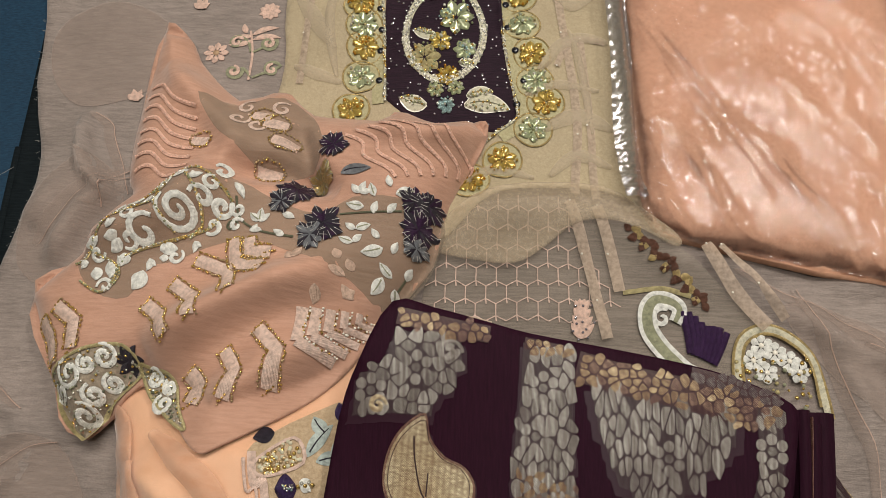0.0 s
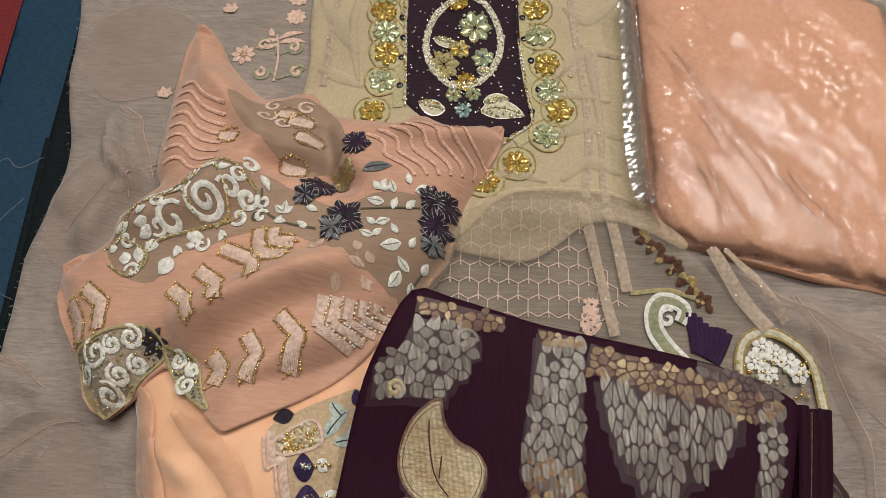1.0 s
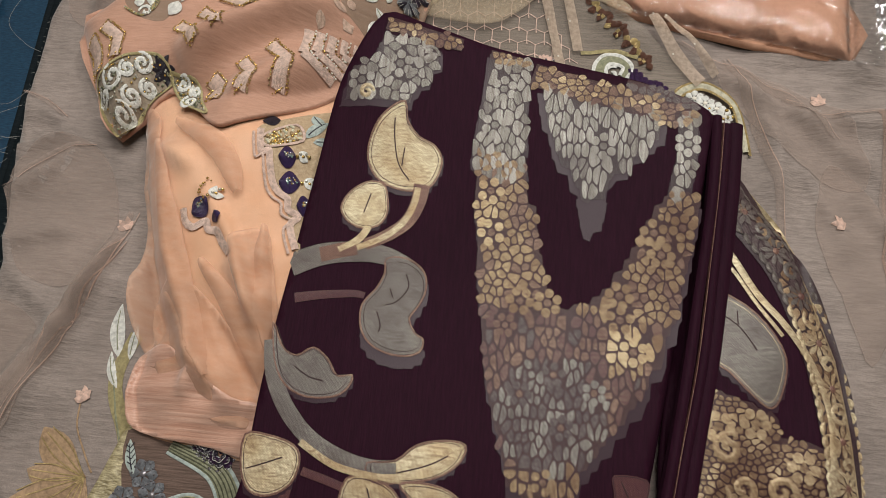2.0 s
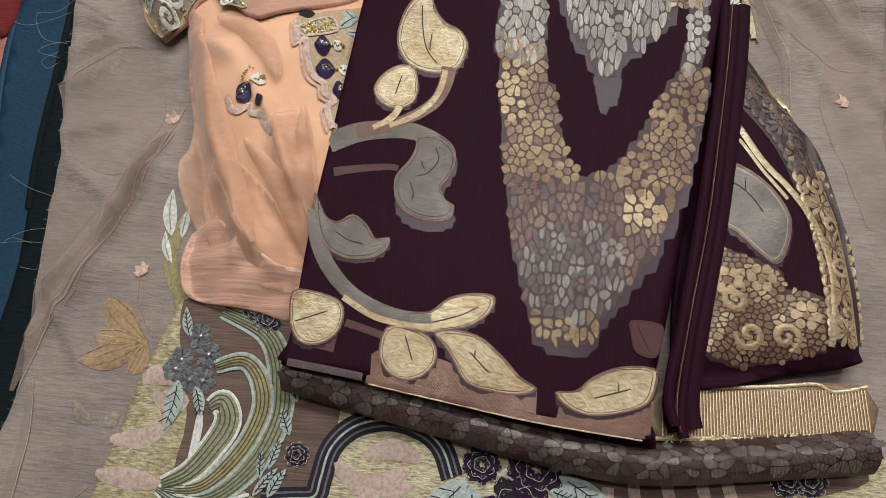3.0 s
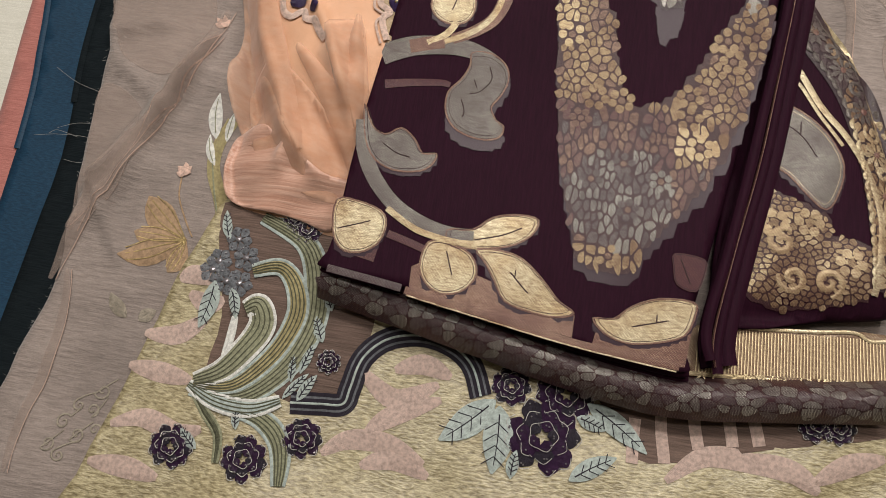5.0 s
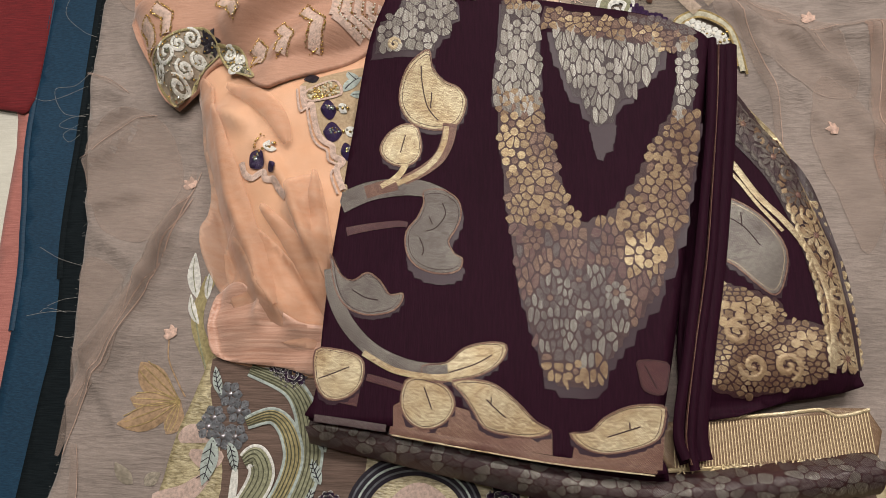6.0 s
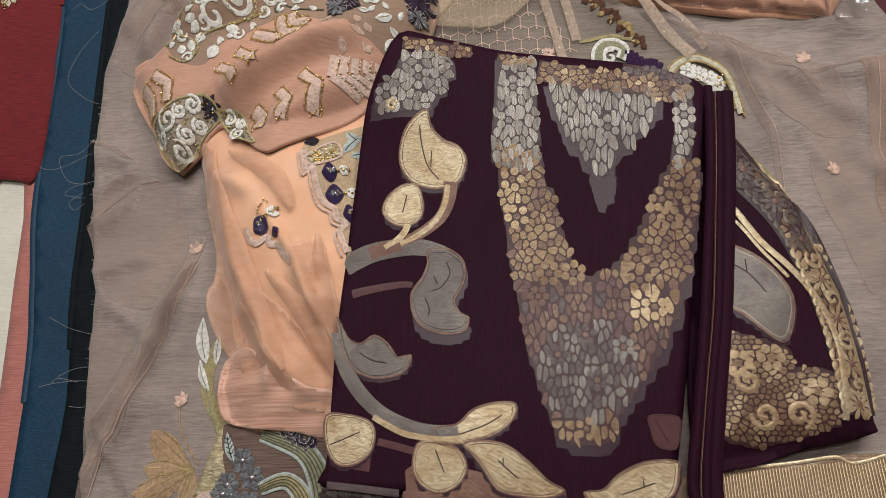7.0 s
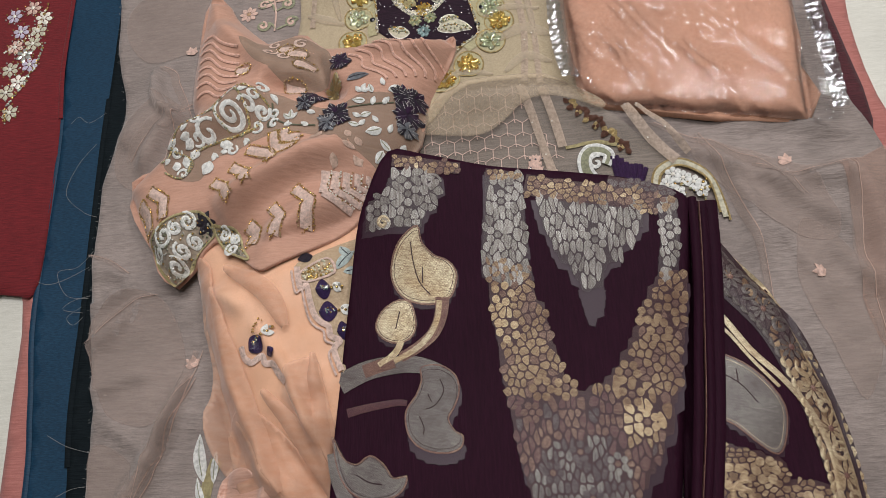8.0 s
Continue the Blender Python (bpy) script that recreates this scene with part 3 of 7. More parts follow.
# ---- cream net front with neckline ----
front = thing("cream_net_front", "cream net kameez front with beaded plum neckline", "garment")
CREAM = [(-0.135, 0.95), (-0.128, 0.561), (-0.122, 0.477), (-0.12, 0.40), (-0.08, 0.32), (-0.02, 0.30), (0.025, 0.296), (0.067, 0.334), (0.109, 0.344), (0.173, 0.341), (0.203, 0.322), (0.222, 0.312), (0.25, 0.33), (0.255, 0.56), (0.26, 0.95)]
c_fold = spline([(0.02, 0.305), (0.067, 0.336), (0.109, 0.346), (0.173, 0.343), (0.205, 0.317), (0.236, 0.272)], 6)
w_cr2 = waves(22, 0.022, stretch=3, turn=100)
w_cream = waves(21, 0.06, stretch=2.5, turn=85)


def z_cream(x, y):
    d = edge_dist(CREAM)(x, y)
    return z_base(x, y) + 0.006 + 0.0028 * w_cream(x, y) + 0.0010 * w_cr2(x, y) + 0.012 * np.exp(-((y - 0.32 + 0.4 * np.maximum(x - 0.16, 0)) / 0.025) ** 2) * ease(x, 0.0, 0.08)


part("net_ground", sheet(spline(CREAM, 5, True), z_cream, 0.006, 0, 0.001), M["cream"], front)
for pts, w in (([(0.108, 0.459), (0.125, 0.483), (0.144, 0.495), (0.17, 0.488)], 0.014), ([(0.096, 0.434), (0.124, 0.446), (0.161, 0.44)], 0.010), ([(0.113, 0.4), (0.141, 0.415), (0.172, 0.401)], 0.016), ([(0.117, 0.356), (0.14, 0.376), (0.17, 0.367)], 0.012), ([(0.117, 0.545), (0.141, 0.534), (0.171, 0.557)], 0.012), ([(0.135, 0.505), (0.147, 0.457), (0.154, 0.396)], 0.009), ([(-0.121, 0.552), (-0.098, 0.512), (-0.076, 0.479)], 0.016), ([(-0.112, 0.462), (-0.093, 0.454), (-0.068, 0.447)], 0.012), ([(-0.082, 0.565), (-0.083, 0.507), (-0.073, 0.452)], 0.010), ([(0.037, 0.345), (0.068, 0.36), (0.104, 0.353)], 0.010)):
    st = Stitch(z_cream, 0.0012)
    st.strip(pts, lambda q: w * (0.3 + 0.7 * math.sin(math.pi * q)), M["cream_light"], 0.0020, per=8, across=7)
    st.done("doubled_fold", front, "doubled crease of the cream net")

def within(poly, x, y):
    """Which places lie inside the outline."""
    o = np.array(poly)
    hit = np.zeros(np.shape(x), bool)
    for (x0, y0), (x1, y1) in zip(o, np.roll(o, -1, 0)):
        if y0 != y1:
            hit ^= ((y0 > y) != (y1 > y)) & (x < (x1 - x0) * (y - y0) / (y1 - y0) + x0)
    return hit


# ---- peach lining ----
PEACH = [(-0.222, 0.202), (-0.221, 0.151), (-0.208, 0.107), (-0.199, 0.071), (-0.181, 0.014), (-0.158, -0.046), (-0.167, -0.067), (-0.171, -0.092), (-0.164, -0.122), (-0.144, -0.131), (-0.108, -0.136), (-0.064, -0.142), (-0.01, -0.129), (-0.005, 0.081), (-0.008, 0.228), (-0.126, 0.262)]
peach_d = edge_dist(PEACH)
P_FOLDS = [
    crease((-0.133, 0.066), (-0.068, -0.048), 0.005, 0.006, 0.06),
    crease((-0.154, 0.001), (-0.085, -0.102), 0.007, 0.008, -0.08),
    crease((-0.192, 0.109), (-0.139, 0.077), 0.008, 0.006, 0.05),
    crease((-0.102, 0.01), (-0.054, -0.083), 0.006, 0.006, 0.05),
    crease((-0.136, -0.021), (-0.124, -0.102), 0.005, 0.005, 0.1),
    crease((-0.17, 0.062), (-0.142, -0.015), 0.006, 0.006, -0.1),
    crease((-0.11, -0.032), (-0.066, -0.093), 0.004, -0.005, 0.0),
]
w_p1, w_p2 = waves(31, 0.10, stretch=3.0, turn=75), waves(32, 0.035, stretch=4.0, turn=65)


def z_peach(x, y):
    d = peach_d(x, y)
    rise = 1 - np.exp(-d / 0.022)
    extra = 1.7 * sum(c(x, y) for c in P_FOLDS)
    return z_base(x, y) + extra * rise + 0.004 + 0.05 * rise * ease(y, -0.15, 0.02) * (1 - 0.75 * ease(y, 0.10, 0.19)) + 0.012 * rise + (0.005 * w_p1(x, y) + 0.0012 * w_p2(x, y)) * rise


peach = thing("peach_lining", "peach tulle lining loosely heaped beside the brocade", "fabric")
part("tulle", sheet(spline(PEACH, 4, True), z_peach, 0.005, 0, 0.003), M["peach"], peach)

# ---- plum brocade stack ----
plum = thing("plum_brocade", "folded plum silk brocade with gold and silver weave", "fabric")
TOP = [(0.001, 0.22), (0.03, 0.217), (0.062, 0.211), (0.095, 0.204), (0.144, 0.197), (0.191, 0.189), (0.232, 0.179), (0.271, 0.162)] + [(0.272, 0.136), (0.255, 0.029), (0.23, -0.115), (0.216, -0.188)] + [(0.223, -0.21), (0.218, -0.217), (0.162, -0.212), (0.096, -0.2), (0.006, -0.186), (-0.061, -0.181), (-0.065, -0.174)] + [(-0.059, -0.156), (-0.056, -0.062), (-0.049, 0.015), (-0.043, 0.069), (-0.032, 0.142), (-0.02, 0.18)]


def z_plum(x, y):
    return 0.047 + 0.018 * ease(y, -0.02, 0.2) + 0.02 * np.exp(-((x / 0.07) ** 2)) * ease(y, 0.08, 0.22) + 0.0012 * w_big(x, y) + 0.0009 * w_mid(x, y) - 0.004 * ease(y, -0.12, -0.22)


part("top_layer", sheet(spline(TOP, 3, True), z_plum, 0.006, 0, 0.004), M["plum"], plum)
for i in range(1, 5):
    c = np.mean(TOP, 0)
    ring = [tuple(c + (np.array(p) - c) * (1 + 0.004 * i) + np.array([0.0015 * i, -0.0016 * i])) for p in TOP]
    part("folded_layer", sheet(spline(ring, 3, True), z_plum, 0.03, -0.0085 * i, 0.007), M["plum"], plum)

# the turned folds along its long side
side = [(0.276, 0.159), (0.272, 0.081), (0.259, -0.022), (0.243, -0.115), (0.232, -0.18)] + [(0.236, -0.205)]
for i, (dx, w, m) in enumerate(((0.003, 0.008, "plum"), (0.0085, 0.0018, "bronze_lit"), (0.0125, 0.008, "plum"), (0.0215, 0.012, "plum"))):
    st = Stitch(lambda x, y: z_plum(x, y) - 0.003, -0.0035 * i)
    st.strip([(x + dx + 0.001 * math.sin(3 * k + i), y - 0.004 * (i % 3)) for k, (x, y) in enumerate(side)], w, M[m], 0.0026, per=6, across=7)
    st.done("turned_fold", plum)
for i in range(3):
    st = Stitch(lambda x, y: z_plum(x, y) - 0.018 - 0.010 * i, 0)
    st.strip([(x + 0.014 + 0.002 * i, y) for x, y in side], 0.026, M["plum"], 0.006, per=5, across=5)
    st.done("folded_layer", plum)

roll_line = [(-0.066, -0.183), (0.004, -0.197), (0.075, -0.211), (0.144, -0.224), (0.217, -0.232), (0.298, -0.223), (0.393, -0.209)]


def off_line(line):
    """Distance from an open line."""
    p = spline(line, 6)

    def f(x, y):
        q = np.stack([x, y], -1)
        best = np.full(np.shape(x), 9.0)
        for a, b in zip(p[:-1], p[1:]):
            d = b - a
            u = np.clip(((q - a) @ d) / (d @ d), 0, 1)
            best = np.minimum(best, np.linalg.norm(q - a - u[..., None] * d, axis=-1))
        return best

    return f


roll_d = off_line(roll_line)
w_roll = waves(91, 0.05, stretch=2, turn=80)
z_roll = lambda x, y: 0.004 + 0.026 * np.clip(1 - (roll_d(x, y) / 0.0185) ** 2, 0, 1) ** 0.8 + 0.0015 * w_roll(x, y)
st = Stitch(z_roll, 0)
st.strip(roll_line, 0.034, M["vee_ground"], 0, per=6, across=11)
st.done("lower_fold", plum, "rolled lower fold with woven border")

# ---- second brocade, fanned out beside the stack ----
fan = thing("brocade_shawl", "plum brocade shawl end with gold woven border", "fabric")
FAN = [(0.28, 0.139), (0.301, 0.143), (0.322, 0.105), (0.35, 0.073), (0.367, 0.016), (0.38, -0.023), (0.387, -0.082), (0.39, -0.133), (0.384, -0.144), (0.335, -0.154), (0.249, -0.165), (0.253, -0.034)]
fan_d = edge_dist(FAN)


def z_fan(x, y):
    return 0.012 + 0.016 * (1 - np.exp(-fan_d(x, y) / 0.012)) + 0.002 * w_mid(x, y) + 0.001 * w_big(x, y)


part("shawl_ground", sheet(spline(FAN, 4, True), z_fan, 0.005, 0, 0.012), M["plum"], fan)
GOLDSTRIP = [(0.233, -0.174), (0.322, -0.165), (0.392, -0.159), (0.396, -0.196), (0.343, -0.203), (0.233, -0.214)]
z_strip = lambda x, y: 0.012 + 0.0015 * w_mid(x, y)
selvedge = thing("gold_selvedge", "gold lame selvedge with cut fringe at its edge", "fabric")
part("lame_band", sheet(spline(GOLDSTRIP, 2, True), z_strip, 0.006, 0, 0.006), M["lame"], selvedge)

# ---- sleeve ----
SLEEVE = [(-0.232, 0.49), (-0.209, 0.485), (-0.191, 0.455), (-0.155, 0.421), (-0.115, 0.429), (-0.087, 0.408), (-0.032, 0.405), (-0.013, 0.414), (0.018, 0.404), (0.052, 0.403), (0.064, 0.388)] + [(0.034, 0.325)] + [(0.022, 0.274), (-0.007, 0.234), (-0.037, 0.184), (-0.067, 0.152), (-0.113, 0.121), (-0.131, 0.118), (-0.163, 0.147), (-0.191, 0.165)] + [(-0.238, 0.127), (-0.268, 0.168)] + [(-0.301, 0.237), (-0.265, 0.272), (-0.263, 0.295)] + [(-0.234, 0.327), (-0.239, 0.342), (-0.24, 0.403)]
sl_d = edge_dist(SLEEVE)
SL_FOLDS = [
    crease((-0.184, 0.186), (-0.045, 0.253), 0.016, 0.016, 0.05),
    crease((-0.251, 0.275), (-0.146, 0.331), 0.018, 0.014, -0.1),
    crease((-0.141, 0.137), (-0.04, 0.203), 0.018, 0.010, 0.05),
    crease((-0.147, 0.337), (-0.051, 0.321), 0.012, -0.012, 0.1),
    crease((-0.214, 0.45), (-0.13, 0.353), 0.014, 0.010, 0.0),
    crease((-0.096, 0.388), (-0.07, 0.32), 0.010, -0.010, 0.0),
    crease((-0.048, 0.382), (0.053, 0.375), 0.012, 0.010, 0.0),
]
w_s1 = waves(41, 0.07, stretch=2.5, turn=25)


def z_sleeve(x, y):
    d = sl_d(x, y)
    rise = 1 - np.exp(-d / 0.016)
    z = z_base(x, y) + 0.012 + 0.040 * rise * (1 - 0.45 * ease(y, 0.34, 0.46)) + 0.0038 * w_s1(x, y) * rise
    for f in SL_FOLDS:
        z = z + 1.3 * f(x, y) * rise
    z = np.maximum(z, np.where(within(PEACH, x, y), z_peach(x, y) + 0.007 + 0.002 * w_s1(x, y), -1.0))
    return z + 0.7 * sum(f(x, y) for f in SL_FOLDS) * rise


sleeve = thing("embroidered_sleeve", "crumpled peach chiffon sleeve with white and plum embroidery", "garment")
part("sleeve_cloth", sheet(spline(SLEEVE, 4, True), z_sleeve, 0.003, 0, 0.006), M["sleeve"], sleeve)

# ---- packed trouser cloth ----
pack = thing("packed_cloth", "folded peach cloth in a clear glossy plastic bag", "packed fabric")
PACK = [(0.178, 0.60)] + [(0.183, 0.542), (0.188, 0.437), (0.194, 0.331), (0.207, 0.309), (0.232, 0.3)] + [(0.424, 0.262), (0.429, 0.333), (0.435, 0.402)] + [(0.42, 0.56), (0.30, 0.60)]
pk_d = edge_dist(PACK)
w_k = waves(51, 0.08, stretch=3.0, turn=-50)
z_pack = lambda x, y: -0.004 + 0.012 * (1 - np.exp(-pk_d(x, y) / 0.006)) + 0.0018 * w_k(x, y)
part("folded_cloth", sheet(spline(PACK, 2, True), z_pack, 0.006, 0, 0.010), M["pack"], pack)

# ---- woven motifs of the plum brocade ----


def inside(poly, x, y):
    p = np.array(poly)
    q = np.roll(p, -1, 0)
    hit = False
    for (x0, y0), (x1, y1) in zip(p, q):
        if (y0 > y) != (y1 > y) and x < (x1 - x0) * (y - y0) / (y1 - y0) + x0:
            hit = not hit
    return hit


def woven(name, poly, mat, parent, zf, edge=None, veins=(), off=0.0010, label="", halo=None, shift=(0.001, -0.0035)):
    """One woven figure: filled outline, dark outline thread, veins; halo: the thin floats round it."""
    st = Stitch(zf, off)
    ring = spline(poly, 3, True)
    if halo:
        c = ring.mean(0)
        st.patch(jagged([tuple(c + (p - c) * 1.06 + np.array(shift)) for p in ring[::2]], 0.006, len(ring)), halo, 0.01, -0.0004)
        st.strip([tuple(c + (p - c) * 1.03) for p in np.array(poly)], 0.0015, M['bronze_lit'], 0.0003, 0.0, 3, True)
    st.patch(ring, mat, 0.01)
    c = ring.mean(0)
    if edge:
        st.strip([tuple(c + (p - c) * 0.93) for p in np.array(poly)], 0.0005, edge, 0.0002, 0.0002, 3, True)
    for v in veins:
        st.strip(v, 0.0010, M["line"], 0.0002, 0.0003, 4)
    return st.done(name, parent, label)


def jagged(poly, step, seed):
    """The stepped edge of a woven field."""
    r = random.Random(seed)
    out = []
    for a, b in zip(poly, poly[1:] + poly[:1]):
        n = max(1, int(math.dist(a, b) / step))
        for i in range(n):
            u, v = i / n, (i + 1) / n
            p, q = [(a[0] + (b[0] - a[0]) * s, a[1] + (b[1] - a[1]) * s) for s in (u, v)]
            out += [p, (p[0] * 0.25 + q[0] * 0.75 + r.uniform(-1, 1) * 0.0004, p[1] * 0.8 + q[1] * 0.2)]
    return out


def cells(field, size, seed, stretch=1.0, gap=0.0010, free=()):
    """Woven petals and grapes crowding a field: rounded cells parted by the ground; free: places left empty, with radius."""
    r = random.Random(seed)
    q = [(x, y / stretch) for x, y in field]
    lo, hi = np.min(q, 0) - size, np.max(q, 0) + size
    seeds = []
    for row, y in enumerate(np.arange(lo[1], hi[1], size * 0.87)):
        for x in np.arange(lo[0] + (row % 2) * size / 2, hi[0], size):
            if r.random() < 0.8:
                seeds.append((x + r.uniform(-0.32, 0.32) * size, y + r.uniform(-0.32, 0.32) * size))
    seeds = np.array(seeds)
    out = []
    for p in seeds:
        if not inside(q, p[0], p[1]) or any(math.dist((p[0], p[1] * stretch), c) < rad for c, rad in free):
            continue
        d = np.linalg.norm(seeds - p, axis=1)
        poly = [p + np.array(k) * size * 0.8 for k in ((-1, -0.6), (-0.6, -1), (0.6, -1), (1, -0.6), (1, 0.6), (0.6, 1), (-0.6, 1), (-1, 0.6))]
        for o in seeds[(d > 1e-6) & (d < 2.2 * size)]:
            n = (o - p) / np.linalg.norm(o - p)
            lim = np.linalg.norm(o - p) / 2 - gap / 2
            cut = []
            for a, b in zip(poly, poly[1:] + poly[:1]):
                ga, gb = (a - p) @ n - lim, (b - p) @ n - lim
                if ga <= 0:
                    cut.append(a)
                if ga * gb < 0:
                    cut.append(a + (b - a) * ga / (ga - gb))
            poly = cut
            if len(poly) < 3:
                break
        if len(poly) < 3:
            continue
        soft = []
        for a, b in zip(poly, poly[1:] + poly[:1]):
            soft += [a * 0.76 + b * 0.24, a * 0.24 + b * 0.76]
        out.append([(v[0], v[1] * stretch) for v in soft])
    return out


def blossom(st, c, r, mat, heart, petals=6, turn=0.0):
    """A woven flower of round petals about a round heart."""
    ring = [(math.cos(a), math.sin(a)) for a in np.linspace(0, 2 * math.pi, 9, endpoint=False)]
    for k in range(petals):
        a = turn + 2 * math.pi * k / petals
        p = (c[0] + r * 0.66 * math.cos(a), c[1] + r * 0.66 * math.sin(a))
        st.cell([(p[0] + r * 0.31 * u, p[1] + r * 0.33 * v) for u, v in ring], mat, 0.0003)
    st.cell([(c[0] + r * 0.26 * u, c[1] + r * 0.26 * v) for u, v in ring], heart, 0.0003)


TH = M["line"]
G, S, B = M["gold"], M["silver"], M["bronze"]
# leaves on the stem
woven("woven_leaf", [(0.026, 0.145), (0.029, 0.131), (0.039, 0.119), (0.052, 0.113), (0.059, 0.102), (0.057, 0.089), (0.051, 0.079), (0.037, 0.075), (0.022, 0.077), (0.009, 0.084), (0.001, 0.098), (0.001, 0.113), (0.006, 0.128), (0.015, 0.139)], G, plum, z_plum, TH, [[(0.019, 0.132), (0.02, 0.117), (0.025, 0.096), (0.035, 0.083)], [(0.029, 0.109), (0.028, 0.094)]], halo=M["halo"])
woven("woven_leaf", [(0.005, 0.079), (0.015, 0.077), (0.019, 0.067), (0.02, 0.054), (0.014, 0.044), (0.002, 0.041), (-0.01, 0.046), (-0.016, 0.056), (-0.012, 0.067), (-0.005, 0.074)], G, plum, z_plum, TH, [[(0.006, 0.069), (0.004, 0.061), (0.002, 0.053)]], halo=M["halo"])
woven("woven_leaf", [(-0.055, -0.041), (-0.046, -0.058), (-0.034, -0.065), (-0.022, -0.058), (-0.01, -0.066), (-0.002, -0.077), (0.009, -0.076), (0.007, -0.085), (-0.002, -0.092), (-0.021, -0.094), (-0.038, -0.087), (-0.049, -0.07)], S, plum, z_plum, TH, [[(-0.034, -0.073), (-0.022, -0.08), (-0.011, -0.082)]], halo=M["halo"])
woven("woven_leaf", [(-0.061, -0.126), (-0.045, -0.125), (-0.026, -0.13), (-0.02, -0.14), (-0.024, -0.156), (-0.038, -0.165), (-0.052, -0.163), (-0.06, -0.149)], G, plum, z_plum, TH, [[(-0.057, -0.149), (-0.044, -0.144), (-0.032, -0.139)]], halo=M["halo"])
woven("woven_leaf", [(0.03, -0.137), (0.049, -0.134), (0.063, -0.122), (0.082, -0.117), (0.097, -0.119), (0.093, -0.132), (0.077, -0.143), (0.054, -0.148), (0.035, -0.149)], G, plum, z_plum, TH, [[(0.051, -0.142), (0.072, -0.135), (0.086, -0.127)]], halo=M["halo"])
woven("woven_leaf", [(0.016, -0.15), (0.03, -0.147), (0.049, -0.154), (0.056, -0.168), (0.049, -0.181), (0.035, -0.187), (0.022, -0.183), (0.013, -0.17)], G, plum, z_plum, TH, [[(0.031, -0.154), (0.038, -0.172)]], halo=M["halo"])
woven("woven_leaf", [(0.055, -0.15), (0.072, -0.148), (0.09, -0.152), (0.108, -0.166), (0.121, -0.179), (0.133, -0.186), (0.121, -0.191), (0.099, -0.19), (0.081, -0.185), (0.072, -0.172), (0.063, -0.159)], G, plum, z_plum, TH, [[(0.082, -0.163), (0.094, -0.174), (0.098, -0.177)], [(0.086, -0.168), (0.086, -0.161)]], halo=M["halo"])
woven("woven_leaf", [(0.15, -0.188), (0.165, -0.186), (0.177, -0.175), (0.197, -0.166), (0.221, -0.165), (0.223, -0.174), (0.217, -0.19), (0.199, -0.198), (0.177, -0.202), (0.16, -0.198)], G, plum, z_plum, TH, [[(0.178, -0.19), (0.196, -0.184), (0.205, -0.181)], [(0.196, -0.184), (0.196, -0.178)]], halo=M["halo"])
woven("woven_leaf", [(0.204, -0.129), (0.227, -0.13), (0.228, -0.142), (0.223, -0.156), (0.208, -0.153), (0.204, -0.14)], B, plum, z_plum, TH, [[(0.209, -0.133), (0.218, -0.151)]])
# curling silver frond and stems
st = Stitch(z_plum, 0.0009)
st.strip([(-0.05, 0.006), (-0.025, 0.017), (0.004, 0.021), (0.024, 0.019), (0.042, 0.012)], lambda q: 0.019 - 0.006 * q, S, 0.0002, across=5)
st.strip([(-0.043, -0.02), (-0.024, -0.016), (0.001, -0.013), (0.011, -0.014)], lambda q: 0.008 - 0.003 * q, B, 0.0002, -0.0003, across=3)
st.strip([(0.046, 0.08), (0.044, 0.064), (0.037, 0.048), (0.023, 0.036), (0.006, 0.027)], lambda q: 0.013 - 0.004 * q, M["bronze_lit"], 0.0002, 0.0002, across=5)
st.strip([(0.043, 0.077), (0.041, 0.062), (0.034, 0.047), (0.02, 0.034), (0.0, 0.024)], lambda q: 0.005, G, 0.0002, 0.0005, across=3)
st.strip([(0.007, 0.042), (0.003, 0.034), (-0.004, 0.027), (-0.014, 0.021)], lambda q: 0.006, G, 0.0002, 0.0005, across=3)
st.strip([(0.0, 0.024), (-0.012, 0.021), (-0.028, 0.016)], 0.012, M["bronze_lit"], 0.0002, 0.0004, across=3)
st.done("woven_stem", plum)
woven("woven_frond", [(0.025, 0.016), (0.041, 0.017), (0.054, 0.008), (0.057, -0.005), (0.053, -0.018), (0.047, -0.029), (0.052, -0.039), (0.059, -0.044), (0.057, -0.053), (0.047, -0.057), (0.033, -0.056), (0.02, -0.05), (0.012, -0.038), (0.011, -0.021), (0.02, -0.008), (0.025, 0.005)], S, plum, z_plum, TH, [[(0.041, 0.006), (0.044, -0.005), (0.036, -0.017), (0.028, -0.02)], [(0.022, -0.026), (0.026, -0.036), (0.025, -0.042)], [(0.03, -0.007), (0.033, -0.014)]], halo=M["halo"], shift=(0.002, -0.009))
st = Stitch(z_plum, 0.0009)
st.strip([(-0.054, -0.054), (-0.049, -0.079), (-0.036, -0.103), (-0.016, -0.123), (0.008, -0.135), (0.031, -0.14), (0.05, -0.139)], lambda q: 0.013 - 0.002 * q, S, 0.0002, across=5)
st.strip([(-0.021, -0.127), (0.003, -0.14), (0.026, -0.145), (0.054, -0.147)], lambda q: 0.005, G, 0.0002, 0.0003, across=3)
st.strip([(-0.017, -0.147), (-0.001, -0.151), (0.013, -0.155)], 0.006, B, 0.0001, -0.0002)
st.done("woven_stem", plum)
